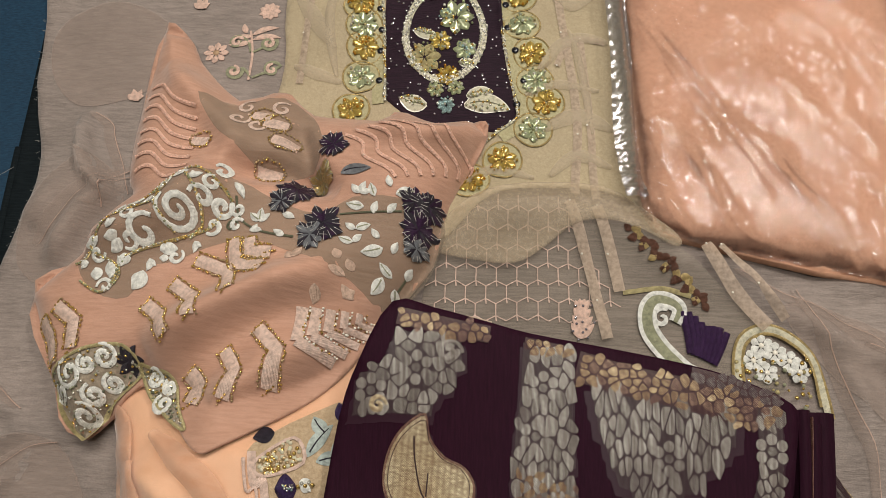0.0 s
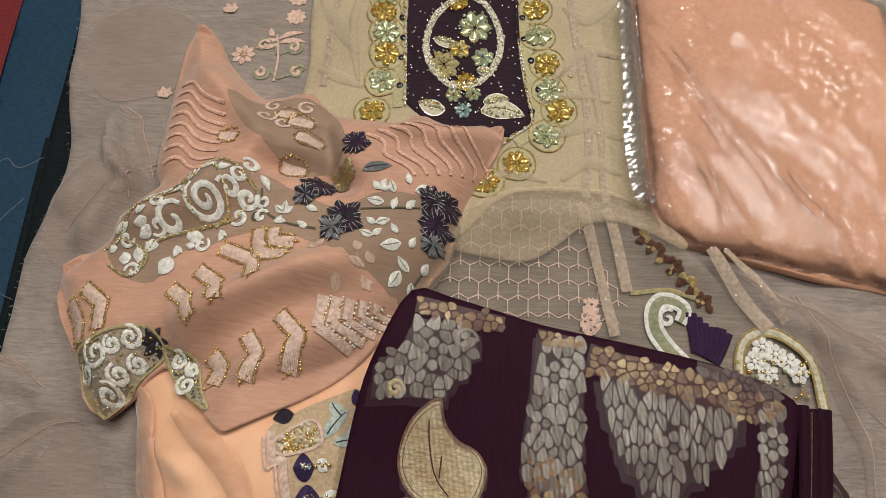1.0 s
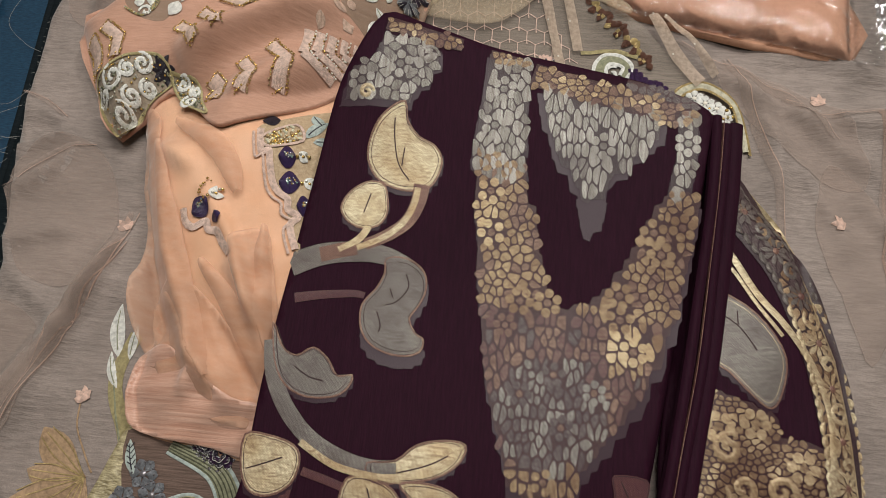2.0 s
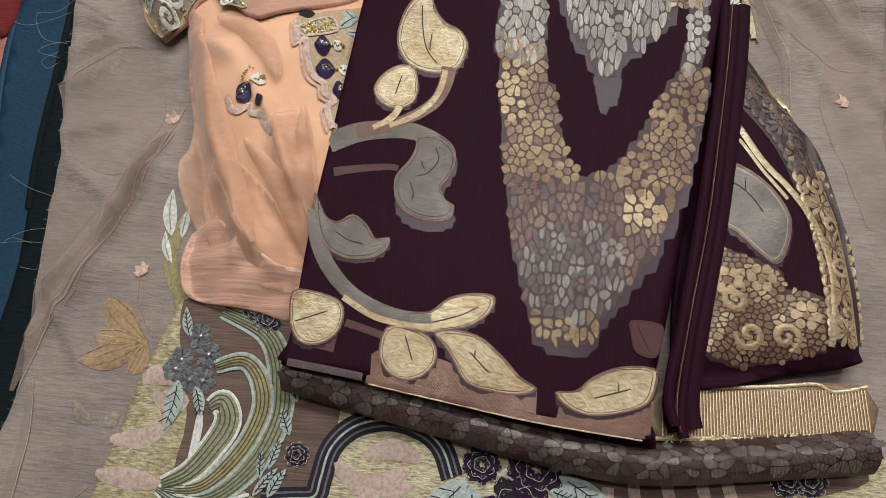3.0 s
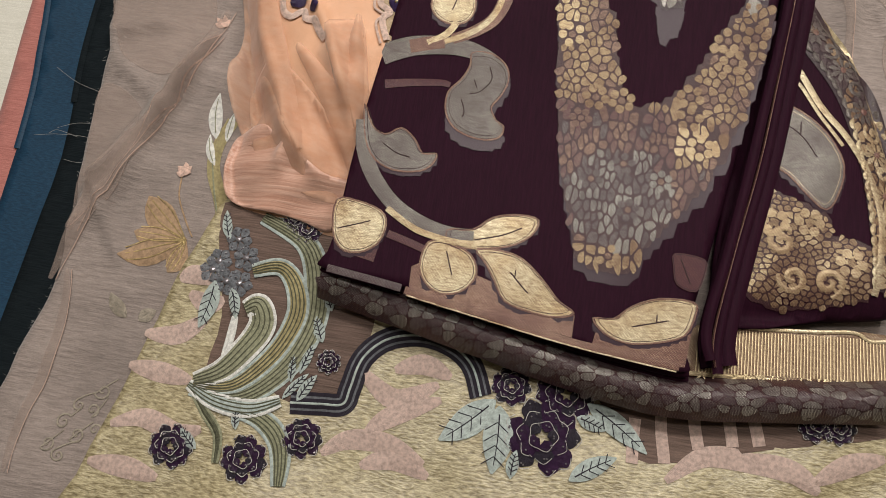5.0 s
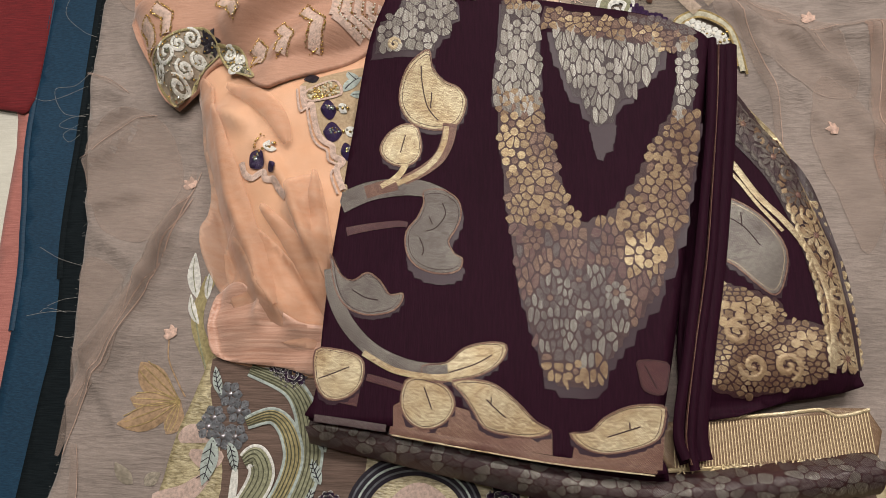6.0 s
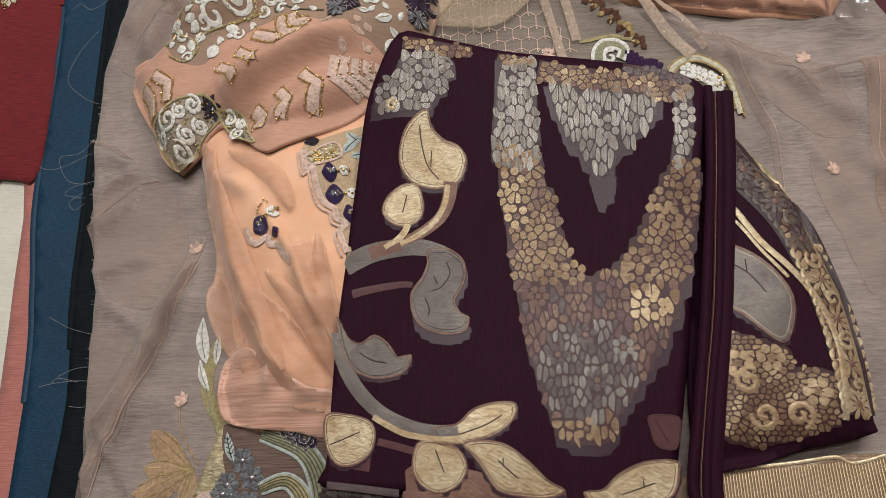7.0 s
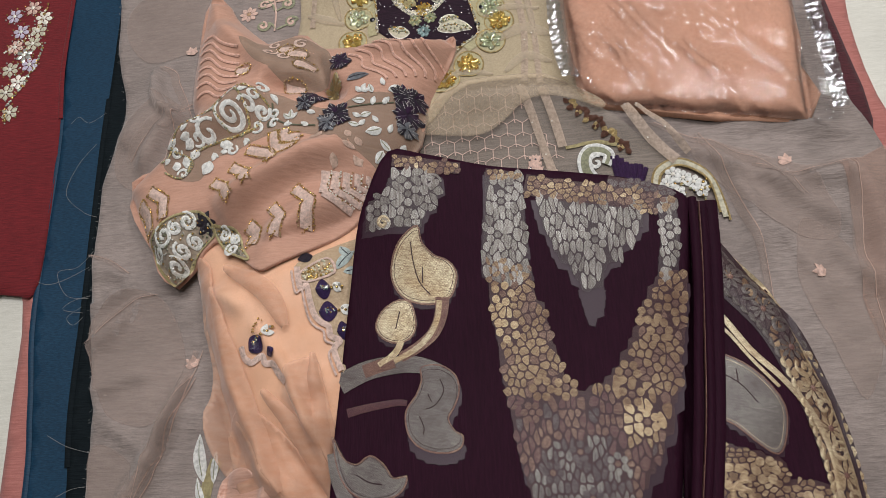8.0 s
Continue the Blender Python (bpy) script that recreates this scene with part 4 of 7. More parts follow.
# glinting ground below the leaves
st = Stitch(z_plum, 0.0005)
st.patch([(0.007, -0.189), (0.006, -0.17), (0.021, -0.16), (0.072, -0.173), (0.097, -0.178), (0.135, -0.188), (0.135, -0.205), (0.078, -0.198)], M["bronze_lit"], 0.01)
st.patch([(0.15, -0.209), (0.153, -0.192), (0.183, -0.188), (0.223, -0.184), (0.22, -0.214), (0.184, -0.213)], M["bronze_lit"], 0.01)
st.patch([(-0.059, -0.131), (-0.029, -0.129), (-0.02, -0.142), (-0.024, -0.171), (-0.052, -0.166)], B, 0.01)
st.done("glinting_ground", plum)
# border lines at the lower hem
st = Stitch(z_plum, 0.0010)
st.strip([(-0.059, -0.181), (-0.031, -0.184), (0.001, -0.188)], 0.006, M["silver_dim"], 0.0003, across=3)
st.strip([(0.004, -0.189), (0.074, -0.199), (0.14, -0.209), (0.216, -0.214)], 0.006, M["bronze_lit"], 0.0003, across=3)
st.strip([(0.006, -0.193), (0.074, -0.203), (0.141, -0.212), (0.214, -0.218)], 0.0012, G, 0.0003, 0.0004)
st.done("hem_line", plum)
# woven V field
VEE = [(0.086, 0.116), (0.089, 0.09), (0.089, 0.062), (0.094, 0.035), (0.095, 0.009), (0.101, -0.022), (0.105, -0.052), (0.109, -0.077), (0.115, -0.098), (0.124, -0.125), (0.128, -0.144), (0.14, -0.151), (0.158, -0.152), (0.174, -0.146), (0.18, -0.129), (0.193, -0.111), (0.203, -0.096), (0.213, -0.083), (0.225, -0.068), (0.228, -0.053), (0.239, -0.041), (0.24, -0.026), (0.249, -0.007), (0.252, 0.014), (0.257, 0.034), (0.261, 0.06), (0.266, 0.087), (0.248, 0.094), (0.236, 0.08), (0.228, 0.067), (0.217, 0.044), (0.207, 0.024), (0.198, 0.009), (0.183, -0.005), (0.167, -0.011), (0.152, -0.001), (0.148, 0.02), (0.142, 0.041), (0.138, 0.07), (0.13, 0.081), (0.127, 0.108)]
ARMS = [(0.101, 0.08), (0.216, -0.04), (0.236, 0.038), (0.206, -0.016), (0.13, -0.007), (0.151, -0.007), (0.23, 0.055), (0.252, 0.061), (0.205, 0.003), (0.104, 0.046)]
DEEP = [(0.154, -0.139), (0.188, -0.073), (0.12, -0.027), (0.158, -0.062), (0.134, -0.078), (0.165, -0.1)]
st = Stitch(z_plum, 0.0006)
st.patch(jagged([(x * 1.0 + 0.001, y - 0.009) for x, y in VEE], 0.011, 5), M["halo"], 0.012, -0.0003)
st.patch(jagged(VEE, 0.009, 4), M["vee_ground"], 0.01)
st.done("vee_field", plum, "lurex woven V figure, bronze and silver reflections as colour")


w_tone = waves(95, 0.03)


def vee_sheen(x, y, r):
    """Reflections of the lurex put into the colour: gold on the arms, brightest at the blossom; dull silver and bronze
    down the middle.
    """
    k = 0.5 + 0.5 * float(w_tone(x, y)) + r.uniform(-0.15, 0.15)
    if math.dist((x, y), (0.213, -0.036)) < 0.018 or (x < 0.108 and 0.035 < y < 0.085):
        return M["gold_glint"]
    if y > -0.012 or (x > 0.195 and y > -0.06):
        return M["gold_cell"] if k < 0.7 else M["rose_cell"]
    if math.dist((x, y), (0.156, -0.09)) < 0.042:
        return M["silver_cell"] if k < 0.55 else M["silver_dim"]
    if y < -0.128:
        return M["gold_cell"]
    return M["rose_cell"] if k < 0.5 else (M["bronze_mid"] if k < 0.8 else M["silver_dim"])


rv = random.Random(14)
holes = [(c, 0.0105) for c in ARMS] + [(c, 0.009) for c in DEEP]
for name, low, size, stretch, right in (("vee_arm", False, 0.0066, 1.2, False), ("vee_arm", False, 0.0066, 1.2, True), ("vee_petals", True, 0.0054, 1.9, None)):
    st = Stitch(z_plum, 0.0010)
    for poly in cells(VEE, size, 21, stretch, free=holes):
        x, y = np.mean(poly, 0)
        if (y < -0.35 * abs(x - 0.17)) == low and right in (None, x > 0.168):
            st.cell(poly, vee_sheen(x, y, rv))
    for i, c in enumerate(DEEP if low else ARMS):
        if right in (None, c[0] > 0.168):
            blossom(st, c, 0.0098 if low else 0.0118, vee_sheen(*c, rv), M["rose_cell"], 6 if i % 3 else 5, 0.5 * i)
    st.done(name, plum, "lurex woven petals, dull silver and bronze reflections as colour" if low else "lurex woven grapes and blossoms, gold reflections as colour", "stuff")
# silver upright band, pointed field and side strip by the fold
BAND = [(0.091, 0.197), (0.125, 0.191), (0.125, 0.168), (0.125, 0.14), (0.127, 0.116), (0.122, 0.108), (0.129, 0.097), (0.126, 0.087), (0.112, 0.088), (0.09, 0.1), (0.085, 0.11), (0.087, 0.14), (0.09, 0.167)]
TRI = [(0.137, 0.17), (0.188, 0.16), (0.234, 0.154), (0.232, 0.133), (0.217, 0.118), (0.206, 0.103), (0.195, 0.096), (0.191, 0.08), (0.178, 0.076), (0.171, 0.087), (0.163, 0.103), (0.153, 0.114), (0.147, 0.136), (0.141, 0.15)]
SIDE = [(0.247, 0.159), (0.262, 0.158), (0.263, 0.128), (0.258, 0.094), (0.239, 0.083), (0.242, 0.103), (0.248, 0.129)]
CORNER = [(-0.019, 0.171), (-0.003, 0.182), (0.004, 0.2), (0.048, 0.196), (0.05, 0.179), (0.042, 0.163), (0.034, 0.155), (0.03, 0.145), (0.004, 0.146), (-0.024, 0.143)]
SILVER_FLOWERS = {"BAND": [(0.105, 0.167), (0.1, 0.135)], "TRI": [(0.188, 0.124)], "SIDE": [(0.255, 0.131)], "CORNER": [(0.019, 0.176), (-0.011, 0.16)]}
for key, field, sd, size, stretch in (("BAND", BAND, 11, 0.0068, 1.6), ("TRI", TRI, 12, 0.0056, 2.4), ("SIDE", SIDE, 17, 0.0064, 1.5), ("CORNER", CORNER, 18, 0.0072, 1.1)):
    st = Stitch(z_plum, 0.0006)
    c = np.mean(field, 0)
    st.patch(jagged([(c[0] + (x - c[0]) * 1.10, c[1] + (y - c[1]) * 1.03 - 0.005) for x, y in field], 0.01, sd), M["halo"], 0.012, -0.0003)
    st.patch(jagged(field, 0.008, sd + 3), M["silver_ground"], 0.01)
    fl = SILVER_FLOWERS[key]
    for poly in cells(field, size, sd, stretch, 0.0007, [(p, 0.0105) for p in fl]):
        k = 0.5 + 0.5 * float(w_tone(*np.mean(poly, 0)))
        st.cell(poly, M["silver_lit"] if k < 0.55 else M["silver_cell"], 0.0004)
    for i, p in enumerate(fl):
        blossom(st, p, 0.0118, M["silver_lit"], S, 6, 0.5 + i)
    st.done("silver_field", plum, "dull silver woven petals", "stuff")
for c, r, m in (((0.041, 0.187), 0.009, M["silver_lit"]), ((-0.006, 0.151), 0.006, G)):
    st = Stitch(z_plum, 0.0011)
    st.swirl(c, r, 1.4, m, 0.003)
    st.done("woven_scroll", plum)
st = Stitch(z_plum, 0.0004)
st.patch(jagged([(0.169, 0.079), (0.194, 0.077), (0.19, 0.054), (0.181, 0.045), (0.174, 0.054)], 0.007, 15), M["halo"], 0.012)
st.done("woven_tail", plum, "sheer bronze point below the silver field")
# gold border lying over the upper fold
for n, (line, w) in enumerate((([(0.005, 0.21), (0.036, 0.205), (0.068, 0.201)], 0.012), ([(0.092, 0.197), (0.122, 0.192)], 0.008), ([(0.128, 0.183), (0.163, 0.174), (0.204, 0.166), (0.247, 0.154)], 0.021), ([(0.205, 0.181), (0.232, 0.174), (0.262, 0.163)], 0.008), ([(0.249, 0.155), (0.262, 0.154)], 0.014))):
    st = Stitch(z_plum, 0.0007)
    st.strip(line, w, M["vee_ground"], 0.0002, across=5, per=10)
    p = spline(line, 8)
    band = [tuple(v + [0, w / 2]) for v in p] + [tuple(v - [0, w / 2]) for v in p[::-1]]
    for poly in cells(band, 0.0062, 31 + n, 0.95, 0.0009):
        k = rv.random()
        st.cell(poly, M["silver_dim"] if n == 3 else (M["gold_cell"] if k < 0.6 else (M["gold_glint"] if k < 0.8 else M["rose_cell"])), 0.0005)
    st.done("gold_border", plum, "", "stuff")
# woven leaves on the rolled lower fold
rl = spline(roll_line, 8)
band = [tuple(v + [0, 0.014]) for v in rl] + [tuple(v - [0, 0.014]) for v in rl[::-1]]
st = Stitch(z_roll, 0.0005)
for poly in cells(band, 0.0105, 5, 0.6, 0.0008):
    st.cell(poly, M["silver_cell"] if w_tone(*np.mean(poly, 0)) > 0.1 else M["silver_dim"])
st.done("woven_leaves", plum, "woven leaf border on the rolled fold", "stuff")

# ---- shawl border and figures ----
BORDER = [(0.289, 0.127), (0.313, 0.088), (0.342, 0.047), (0.359, -0.001), (0.37, -0.044), (0.375, -0.092), (0.376, -0.129)]
st = Stitch(z_fan, 0.0008)
st.strip(BORDER, lambda q: 0.040 - 0.010 * q, M["silver_ground"], 0.0002, across=7)
bl = spline(BORDER, 8)
bn = np.gradient(bl, axis=0)
bn = np.stack([-bn[:, 1], bn[:, 0]], -1) / np.linalg.norm(bn, axis=1, keepdims=True)
half = (0.0165 - 0.004 * np.linspace(0, 1, len(bl)))[:, None]
ring = [tuple(v) for v in bl + bn * half] + [tuple(v) for v in (bl - bn * half)[::-1]]
for poly in cells(ring, 0.0062, 41, 1.6, 0.0011):
    y = np.mean(poly, 0)[1]
    st.cell(poly, M["silver_dim"] if y > 0.03 and rv.random() < 0.85 else (M["gold_cell"] if rv.random() < 0.65 else M["gold_glint"]), 0.0004)
st.done("border_ground", fan, "silver grey woven border")
st = Stitch(z_fan, 0.0014)
bl = spline(BORDER, 10)
r = random.Random(8)
for i in range(3, len(bl) - 2, 2):
    t = bl[i + 1] - bl[i - 1]
    t /= np.linalg.norm(t)
    nrm = np.array([-t[1], t[0]])
    mat = M["silver"] if i < 26 else M["gold"]
    if i % 8 == 1:
        st.flower(tuple(bl[i]), 0.0125, mat, 9, M["bronze_lit"], 0.1 * i, 0.34, dome=0.0001, edge=TH)
    elif i % 8 == 5:
        st.swirl(tuple(bl[i] + 0.003 * nrm), 0.009, 1.3, mat, 0.0035, 0.3 * i)
    for s in (-1, 1):
        c = bl[i] + nrm * s * 0.0115
        st.leaf(c - t * 0.005, c + t * 0.006 + nrm * s * 0.002, 0.0045, mat, 0.3 * s)
st.done("border_blossoms", fan, "silver and gold woven blossoms")
st = Stitch(z_fan, 0.0012)
st.strip([(0.283, 0.073), (0.299, 0.051), (0.317, 0.021), (0.338, -0.005), (0.357, -0.034), (0.367, -0.068), (0.366, -0.106), (0.363, -0.133)], lambda q: 0.0055, G, 0.0008, across=3)
st.strip([(0.296, 0.148), (0.321, 0.109), (0.349, 0.071), (0.366, 0.014), (0.378, -0.024), (0.384, -0.083), (0.387, -0.129)], 0.003, M["goldbright"], 0.0005, across=3)
st.strip([(0.279, 0.055), (0.298, 0.041), (0.316, 0.013), (0.334, -0.012)], 0.003, G, 0.0005)
st.done("gold_line", fan)
woven("woven_leaf", [(0.277, 0.019), (0.3, 0.015), (0.321, -0.003), (0.335, -0.029), (0.331, -0.055), (0.323, -0.067), (0.31, -0.059), (0.293, -0.042), (0.275, -0.027)], S, fan, z_fan, G, [[(0.287, 0.004), (0.302, -0.007), (0.314, -0.025)], [(0.301, -0.007), (0.301, 0.006)]], halo=M["halo"])
LOW = [(0.27, -0.054), (0.3, -0.064), (0.326, -0.073), (0.33, -0.089), (0.351, -0.091), (0.362, -0.106), (0.36, -0.138), (0.329, -0.148), (0.294, -0.154), (0.268, -0.148), (0.262, -0.132)]
st = Stitch(z_fan, 0.0006)
st.patch(jagged(LOW, 0.01, 31), M["vee_ground"], 0.01)
for poly in cells(LOW, 0.0056, 43, 0.85, 0.0011):
    st.cell(poly, M["gold_glint"] if w_tone(*np.mean(poly, 0)) > 0.25 else M["gold_cell"], 0.0004)
st.done("woven_ground", fan)
st = Stitch(z_fan, 0.0012)
low_fl = [(0.311, -0.081), (0.291, -0.1), (0.344, -0.11), (0.301, -0.128), (0.284, -0.085), (0.328, -0.128)]
for i, f in enumerate(low_fl):
    if i % 2:
        st.swirl(f, 0.012, 1.4, M["gold_glint"], 0.0045, i)
    else:
        blossom(st, f, 0.0125, M["gold_glint"], M["gold_cell"], 6, i)
st.done("gold_blossoms", fan, "bright gold woven blossoms")

# ---- gold selvedge: ribs, bright edges and cut fringe ----
st = Stitch(z_strip, 0.0008)
st.strip([(0.274, -0.17), (0.324, -0.165), (0.355, -0.161), (0.369, -0.166), (0.394, -0.16)], 0.003, M["goldbright"], 0.0008, across=3)
st.strip([(0.23, -0.213), (0.279, -0.209), (0.323, -0.206), (0.358, -0.2), (0.396, -0.198)], 0.0035, M["goldbright"], 0.0010, across=3)
st.done("bright_edge", selvedge)
st = Stitch(z_strip, 0.0004)
a0, a1 = [(0.236, -0.176), (0.392, -0.162)]
b0, b1 = [(0.236, -0.211), (0.394, -0.195)]
for i in range(64):
    u = i / 63
    p = np.array(a0) * (1 - u) + np.array(a1) * u
    q = np.array(b0) * (1 - u) + np.array(b1) * u
    st.strip([p, q], 0.0011, M["lame_rib"], 0.0005, per=4)
st.done("rib", selvedge)
r = random.Random(3)
st = Stitch(lambda x, y: 0.0335 + 0 * x, -0.019)
for i in range(46):
    u = r.random()
    q = np.array(b0) * (1 - u) + np.array(b1) * u
    ln = r.uniform(0.002, 0.008)
    st.strip([q, q + [r.uniform(-0.002, 0.002), -ln * 0.5], q + [r.uniform(-0.003, 0.003), -ln]], 0.0012, M["goldbright"], 0.0004, per=3)
st.done("fringe", selvedge, "pale cut fringe threads")

# ---- embroidery of the chiffon ----


def bud(parent, zf, c, r, turn, mat="rose", leafm=None):
    st = Stitch(zf, 0.0008)
    for k, (a, s) in enumerate(((0, 1.0), (0.75, 0.85), (-0.75, 0.85), (1.5, 0.6), (-1.5, 0.6))):
        d = np.array([math.cos(turn + a), math.sin(turn + a)])
        st.leaf(np.array(c) - d * r * 0.2, np.array(c) + d * r * s, r * 0.62, M[mat], 0.1 * (k - 2), off=0.0003 * k)
    return st.done("flower_motif", parent)


for c, a in (((-0.218, 0.046), 1.6), ((-0.215, -0.105), 1.7), ((0.393, 0.222), 1.4), ((0.406, 0.102), 2.2), ((-0.209, 0.527), 1.2), ((-0.256, 0.428), 1.0)):
    bud(chiffon, z_base, c, 0.011, a)
# leaf sprig beside the lining
st = Stitch(z_base, 0.0010)
for a, b, w in (((-0.195, -0.068), (-0.203, -0.023), 0.013), ((-0.189, -0.094), (-0.202, -0.064), 0.008), ((-0.184, -0.07), (-0.184, -0.04), 0.008)):
    st.leaf(a, b, w, M["white"], 0.1, M["sage"])
st.strip([(-0.198, -0.07), (-0.192, -0.091), (-0.184, -0.117), (-0.176, -0.143)], 0.0016, M["sage"], 0.0006)
st.done("leaf_sprig", chiffon)
for pts, wd in (([(-0.184, -0.048), (-0.19, -0.07), (-0.19, -0.096), (-0.178, -0.122), (-0.168, -0.153)], 0.012),):
    st = Stitch(z_base, 0.0006)
    st.strip(pts, wd, M["olive"], 0.0005, across=5)
    st.done("gold_stitching", chiffon)
# faint gold flower under the veil
st = Stitch(z_base, 0.0007)
base = (-0.197, -0.165)
for tip, w in (((-0.241, -0.13), 0.026), ((-0.245, -0.163), 0.020), ((-0.25, -0.187), 0.022), ((-0.208, -0.194), 0.018)):
    st.leaf(base, tip, w, M["tan"], 0.12, None, fat=0.6)
    for k in (-0.25, 0.0, 0.25):
        d = np.array(tip) - base
        st.strip([base, np.array(base) + d * 0.5 + k * 0.5 * np.array([-d[1], d[0]]), np.array(base) + d * 0.9 + k * 0.4 * np.array([-d[1], d[0]])], 0.0009, M["goldthread"], 0.0003, 0.0010)
st.strip([(-0.193, -0.161), (-0.204, -0.145), (-0.213, -0.127), (-0.216, -0.109)], 0.0014, M["tan"], 0.0005)
st.done("flower_motif", chiffon, "faint tan and gold flower")
st = Stitch(z_base, 0.0007)
for a, b in (((-0.233, -0.238), (-0.249, -0.22)), ((-0.222, -0.239), (-0.21, -0.228))):
    st.leaf(a, b, 0.012, M["faint"], 0.1)
st.done("leaf_sprig", chiffon, "faint grey green leaf")
r = random.Random(12)
for c in [(-0.266, -0.348), (-0.259, -0.33), (-0.251, -0.315), (-0.239, -0.317), (-0.235, -0.301), (-0.245, -0.338), (-0.255, -0.356), (-0.232, -0.332)]:
    st = Stitch(z_base, 0.0007)
    st.swirl(c, r.uniform(0.005, 0.008), 1.3, M["faint"], 0.0014, r.uniform(0, 6), tail=(c[0] + 0.01, c[1] + 0.012))
    st.done("thread_curl", chiffon)
# vine and vase near the net
for c in [(-0.144, 0.576), (-0.144, 0.549), (-0.143, 0.525), (-0.117, 0.579), (-0.12, 0.56)]:
    st = Stitch(z_base, 0.0008)
    for k in range(9):
        a = 2 * math.pi * k / 9
        st.leaf(np.array(c), np.array(c) + 0.0105 * np.array([math.cos(a), 0.95 * math.sin(a)]), 0.006, M["rose"], fat=0.6)
    st.done("flower_motif", chiffon)
st = Stitch(z_base, 0.0010)
st.strip([(-0.158, 0.502), (-0.153, 0.475), (-0.154, 0.449)], 0.0022, M["rose"], 0.0008)
for p, q, s in (((-0.169, 0.489), (-0.155, 0.478), 1), ((-0.14, 0.489), (-0.153, 0.478), -1), ((-0.168, 0.457), (-0.153, 0.452), -1), ((-0.134, 0.462), (-0.151, 0.452), 1)):
    st.swirl(p, 0.0085, 1.3, M["sage"], 0.0028, 0.5, s, tail=q)
    st.swirl(p, 0.0055, 1.0, M["rose"], 0.003, 1.5, s, off=0.0006)
for p, q in zip([(-0.156, 0.497), (-0.156, 0.497), (-0.155, 0.492), (-0.155, 0.492), (-0.161, 0.5)], [(-0.173, 0.497), (-0.132, 0.506), (-0.177, 0.486), (-0.129, 0.495), (-0.165, 0.51)]):
    st.leaf(p, q, 0.006, M["rose"], 0.2)
st.flower((-0.187, 0.477), 0.012, M["rose"], 8, M["tan"], 0, 0.5)
st.done("scroll_motif", chiffon, "rose and sage scroll motif")

# ---- hem panel stitching ----
WAVES = [[(-0.194, -0.199), (-0.182, -0.193), (-0.163, -0.197)], [(-0.212, -0.248), (-0.184, -0.245), (-0.162, -0.226)], [(-0.218, -0.276), (-0.19, -0.278), (-0.162, -0.281)], [(-0.22, -0.325), (-0.194, -0.316), (-0.164, -0.323), (-0.144, -0.317)], [(-0.23, -0.356), (-0.199, -0.356), (-0.171, -0.36)], [(-0.027, -0.249), (0.005, -0.268), (0.039, -0.251)], [(-0.013, -0.297), (0.007, -0.281), (0.043, -0.263)], [(-0.046, -0.32), (-0.026, -0.306), (0.007, -0.304), (0.037, -0.315)], [(0.001, -0.245), (0.024, -0.237), (0.048, -0.244)], [(0.225, -0.296), (0.254, -0.273), (0.293, -0.272), (0.328, -0.28)], [(0.336, -0.279), (0.362, -0.262), (0.39, -0.252)], [(-0.013, -0.324), (0.013, -0.315), (0.042, -0.324)], [(-0.183, -0.209), (-0.165, -0.216), (-0.152, -0.21)], [(0.289, -0.267), (0.319, -0.273), (0.341, -0.286)]]
for i, w in enumerate(WAVES):
    st = Stitch(z_hem, 0.0005)
    st.strip(w, lambda q: 0.005 + 0.012 * math.sin(math.pi * q), M["dustrose"], 0.0006, across=5)
    st.done("wave_stitching", chiffon)
st = Stitch(z_hem, 0.0004)
st.patch(spline([(-0.172, -0.126), (-0.135, -0.127), (-0.081, -0.13), (-0.028, -0.187), (-0.024, -0.225), (-0.037, -0.269), (-0.077, -0.285), (-0.103, -0.274), (-0.137, -0.275), (-0.152, -0.267), (-0.151, -0.224), (-0.164, -0.176)], 3, True), M["brownnet"], 0.008)
st.done("net_ground", chiffon, "sheer brown ground between the stitching")
st = Stitch(z_hem, 0.0004)
st.patch(spline([(0.176, -0.233), (0.318, -0.23), (0.39, -0.223), (0.39, -0.236), (0.297, -0.261), (0.212, -0.285), (0.188, -0.267)], 3, True), M["brownnet"], 0.008)
st.done("net_ground", chiffon, "sheer brown ground between the stitching")


def plume(pts, width, core, rim, lines=4, off=0.0):
    """A long stitched acanthus leaf with pale rims and drawn lines."""
    st = Stitch(z_hem, 0.0010 + off)
    prof = lambda q: width * (0.25 + 0.75 * math.sin(math.pi * (0.08 + 0.80 * q)))
    p = spline(pts, 8)
    st.strip(p, prof, core, 0.0012, raw=True, across=7)
    t = np.gradient(p, axis=0)
    t /= np.linalg.norm(t, axis=1, keepdims=True)
    nrm = np.stack([-t[:, 1], t[:, 0]], -1)
    wq = np.array([prof(q) for q in np.linspace(0, 1, len(p))])[:, None]
    for k in np.linspace(-0.5, 0.5, lines):
        edge = abs(k) > 0.45
        st.strip(p + nrm * wq * k, 0.0026 if edge else 0.0010, rim if edge else M["darksage"], 0.0006, 0.0014 * (1 - (2 * k) ** 2) + 0.0004, raw=True)
    return st.done("acanthus_leaf", chiffon)


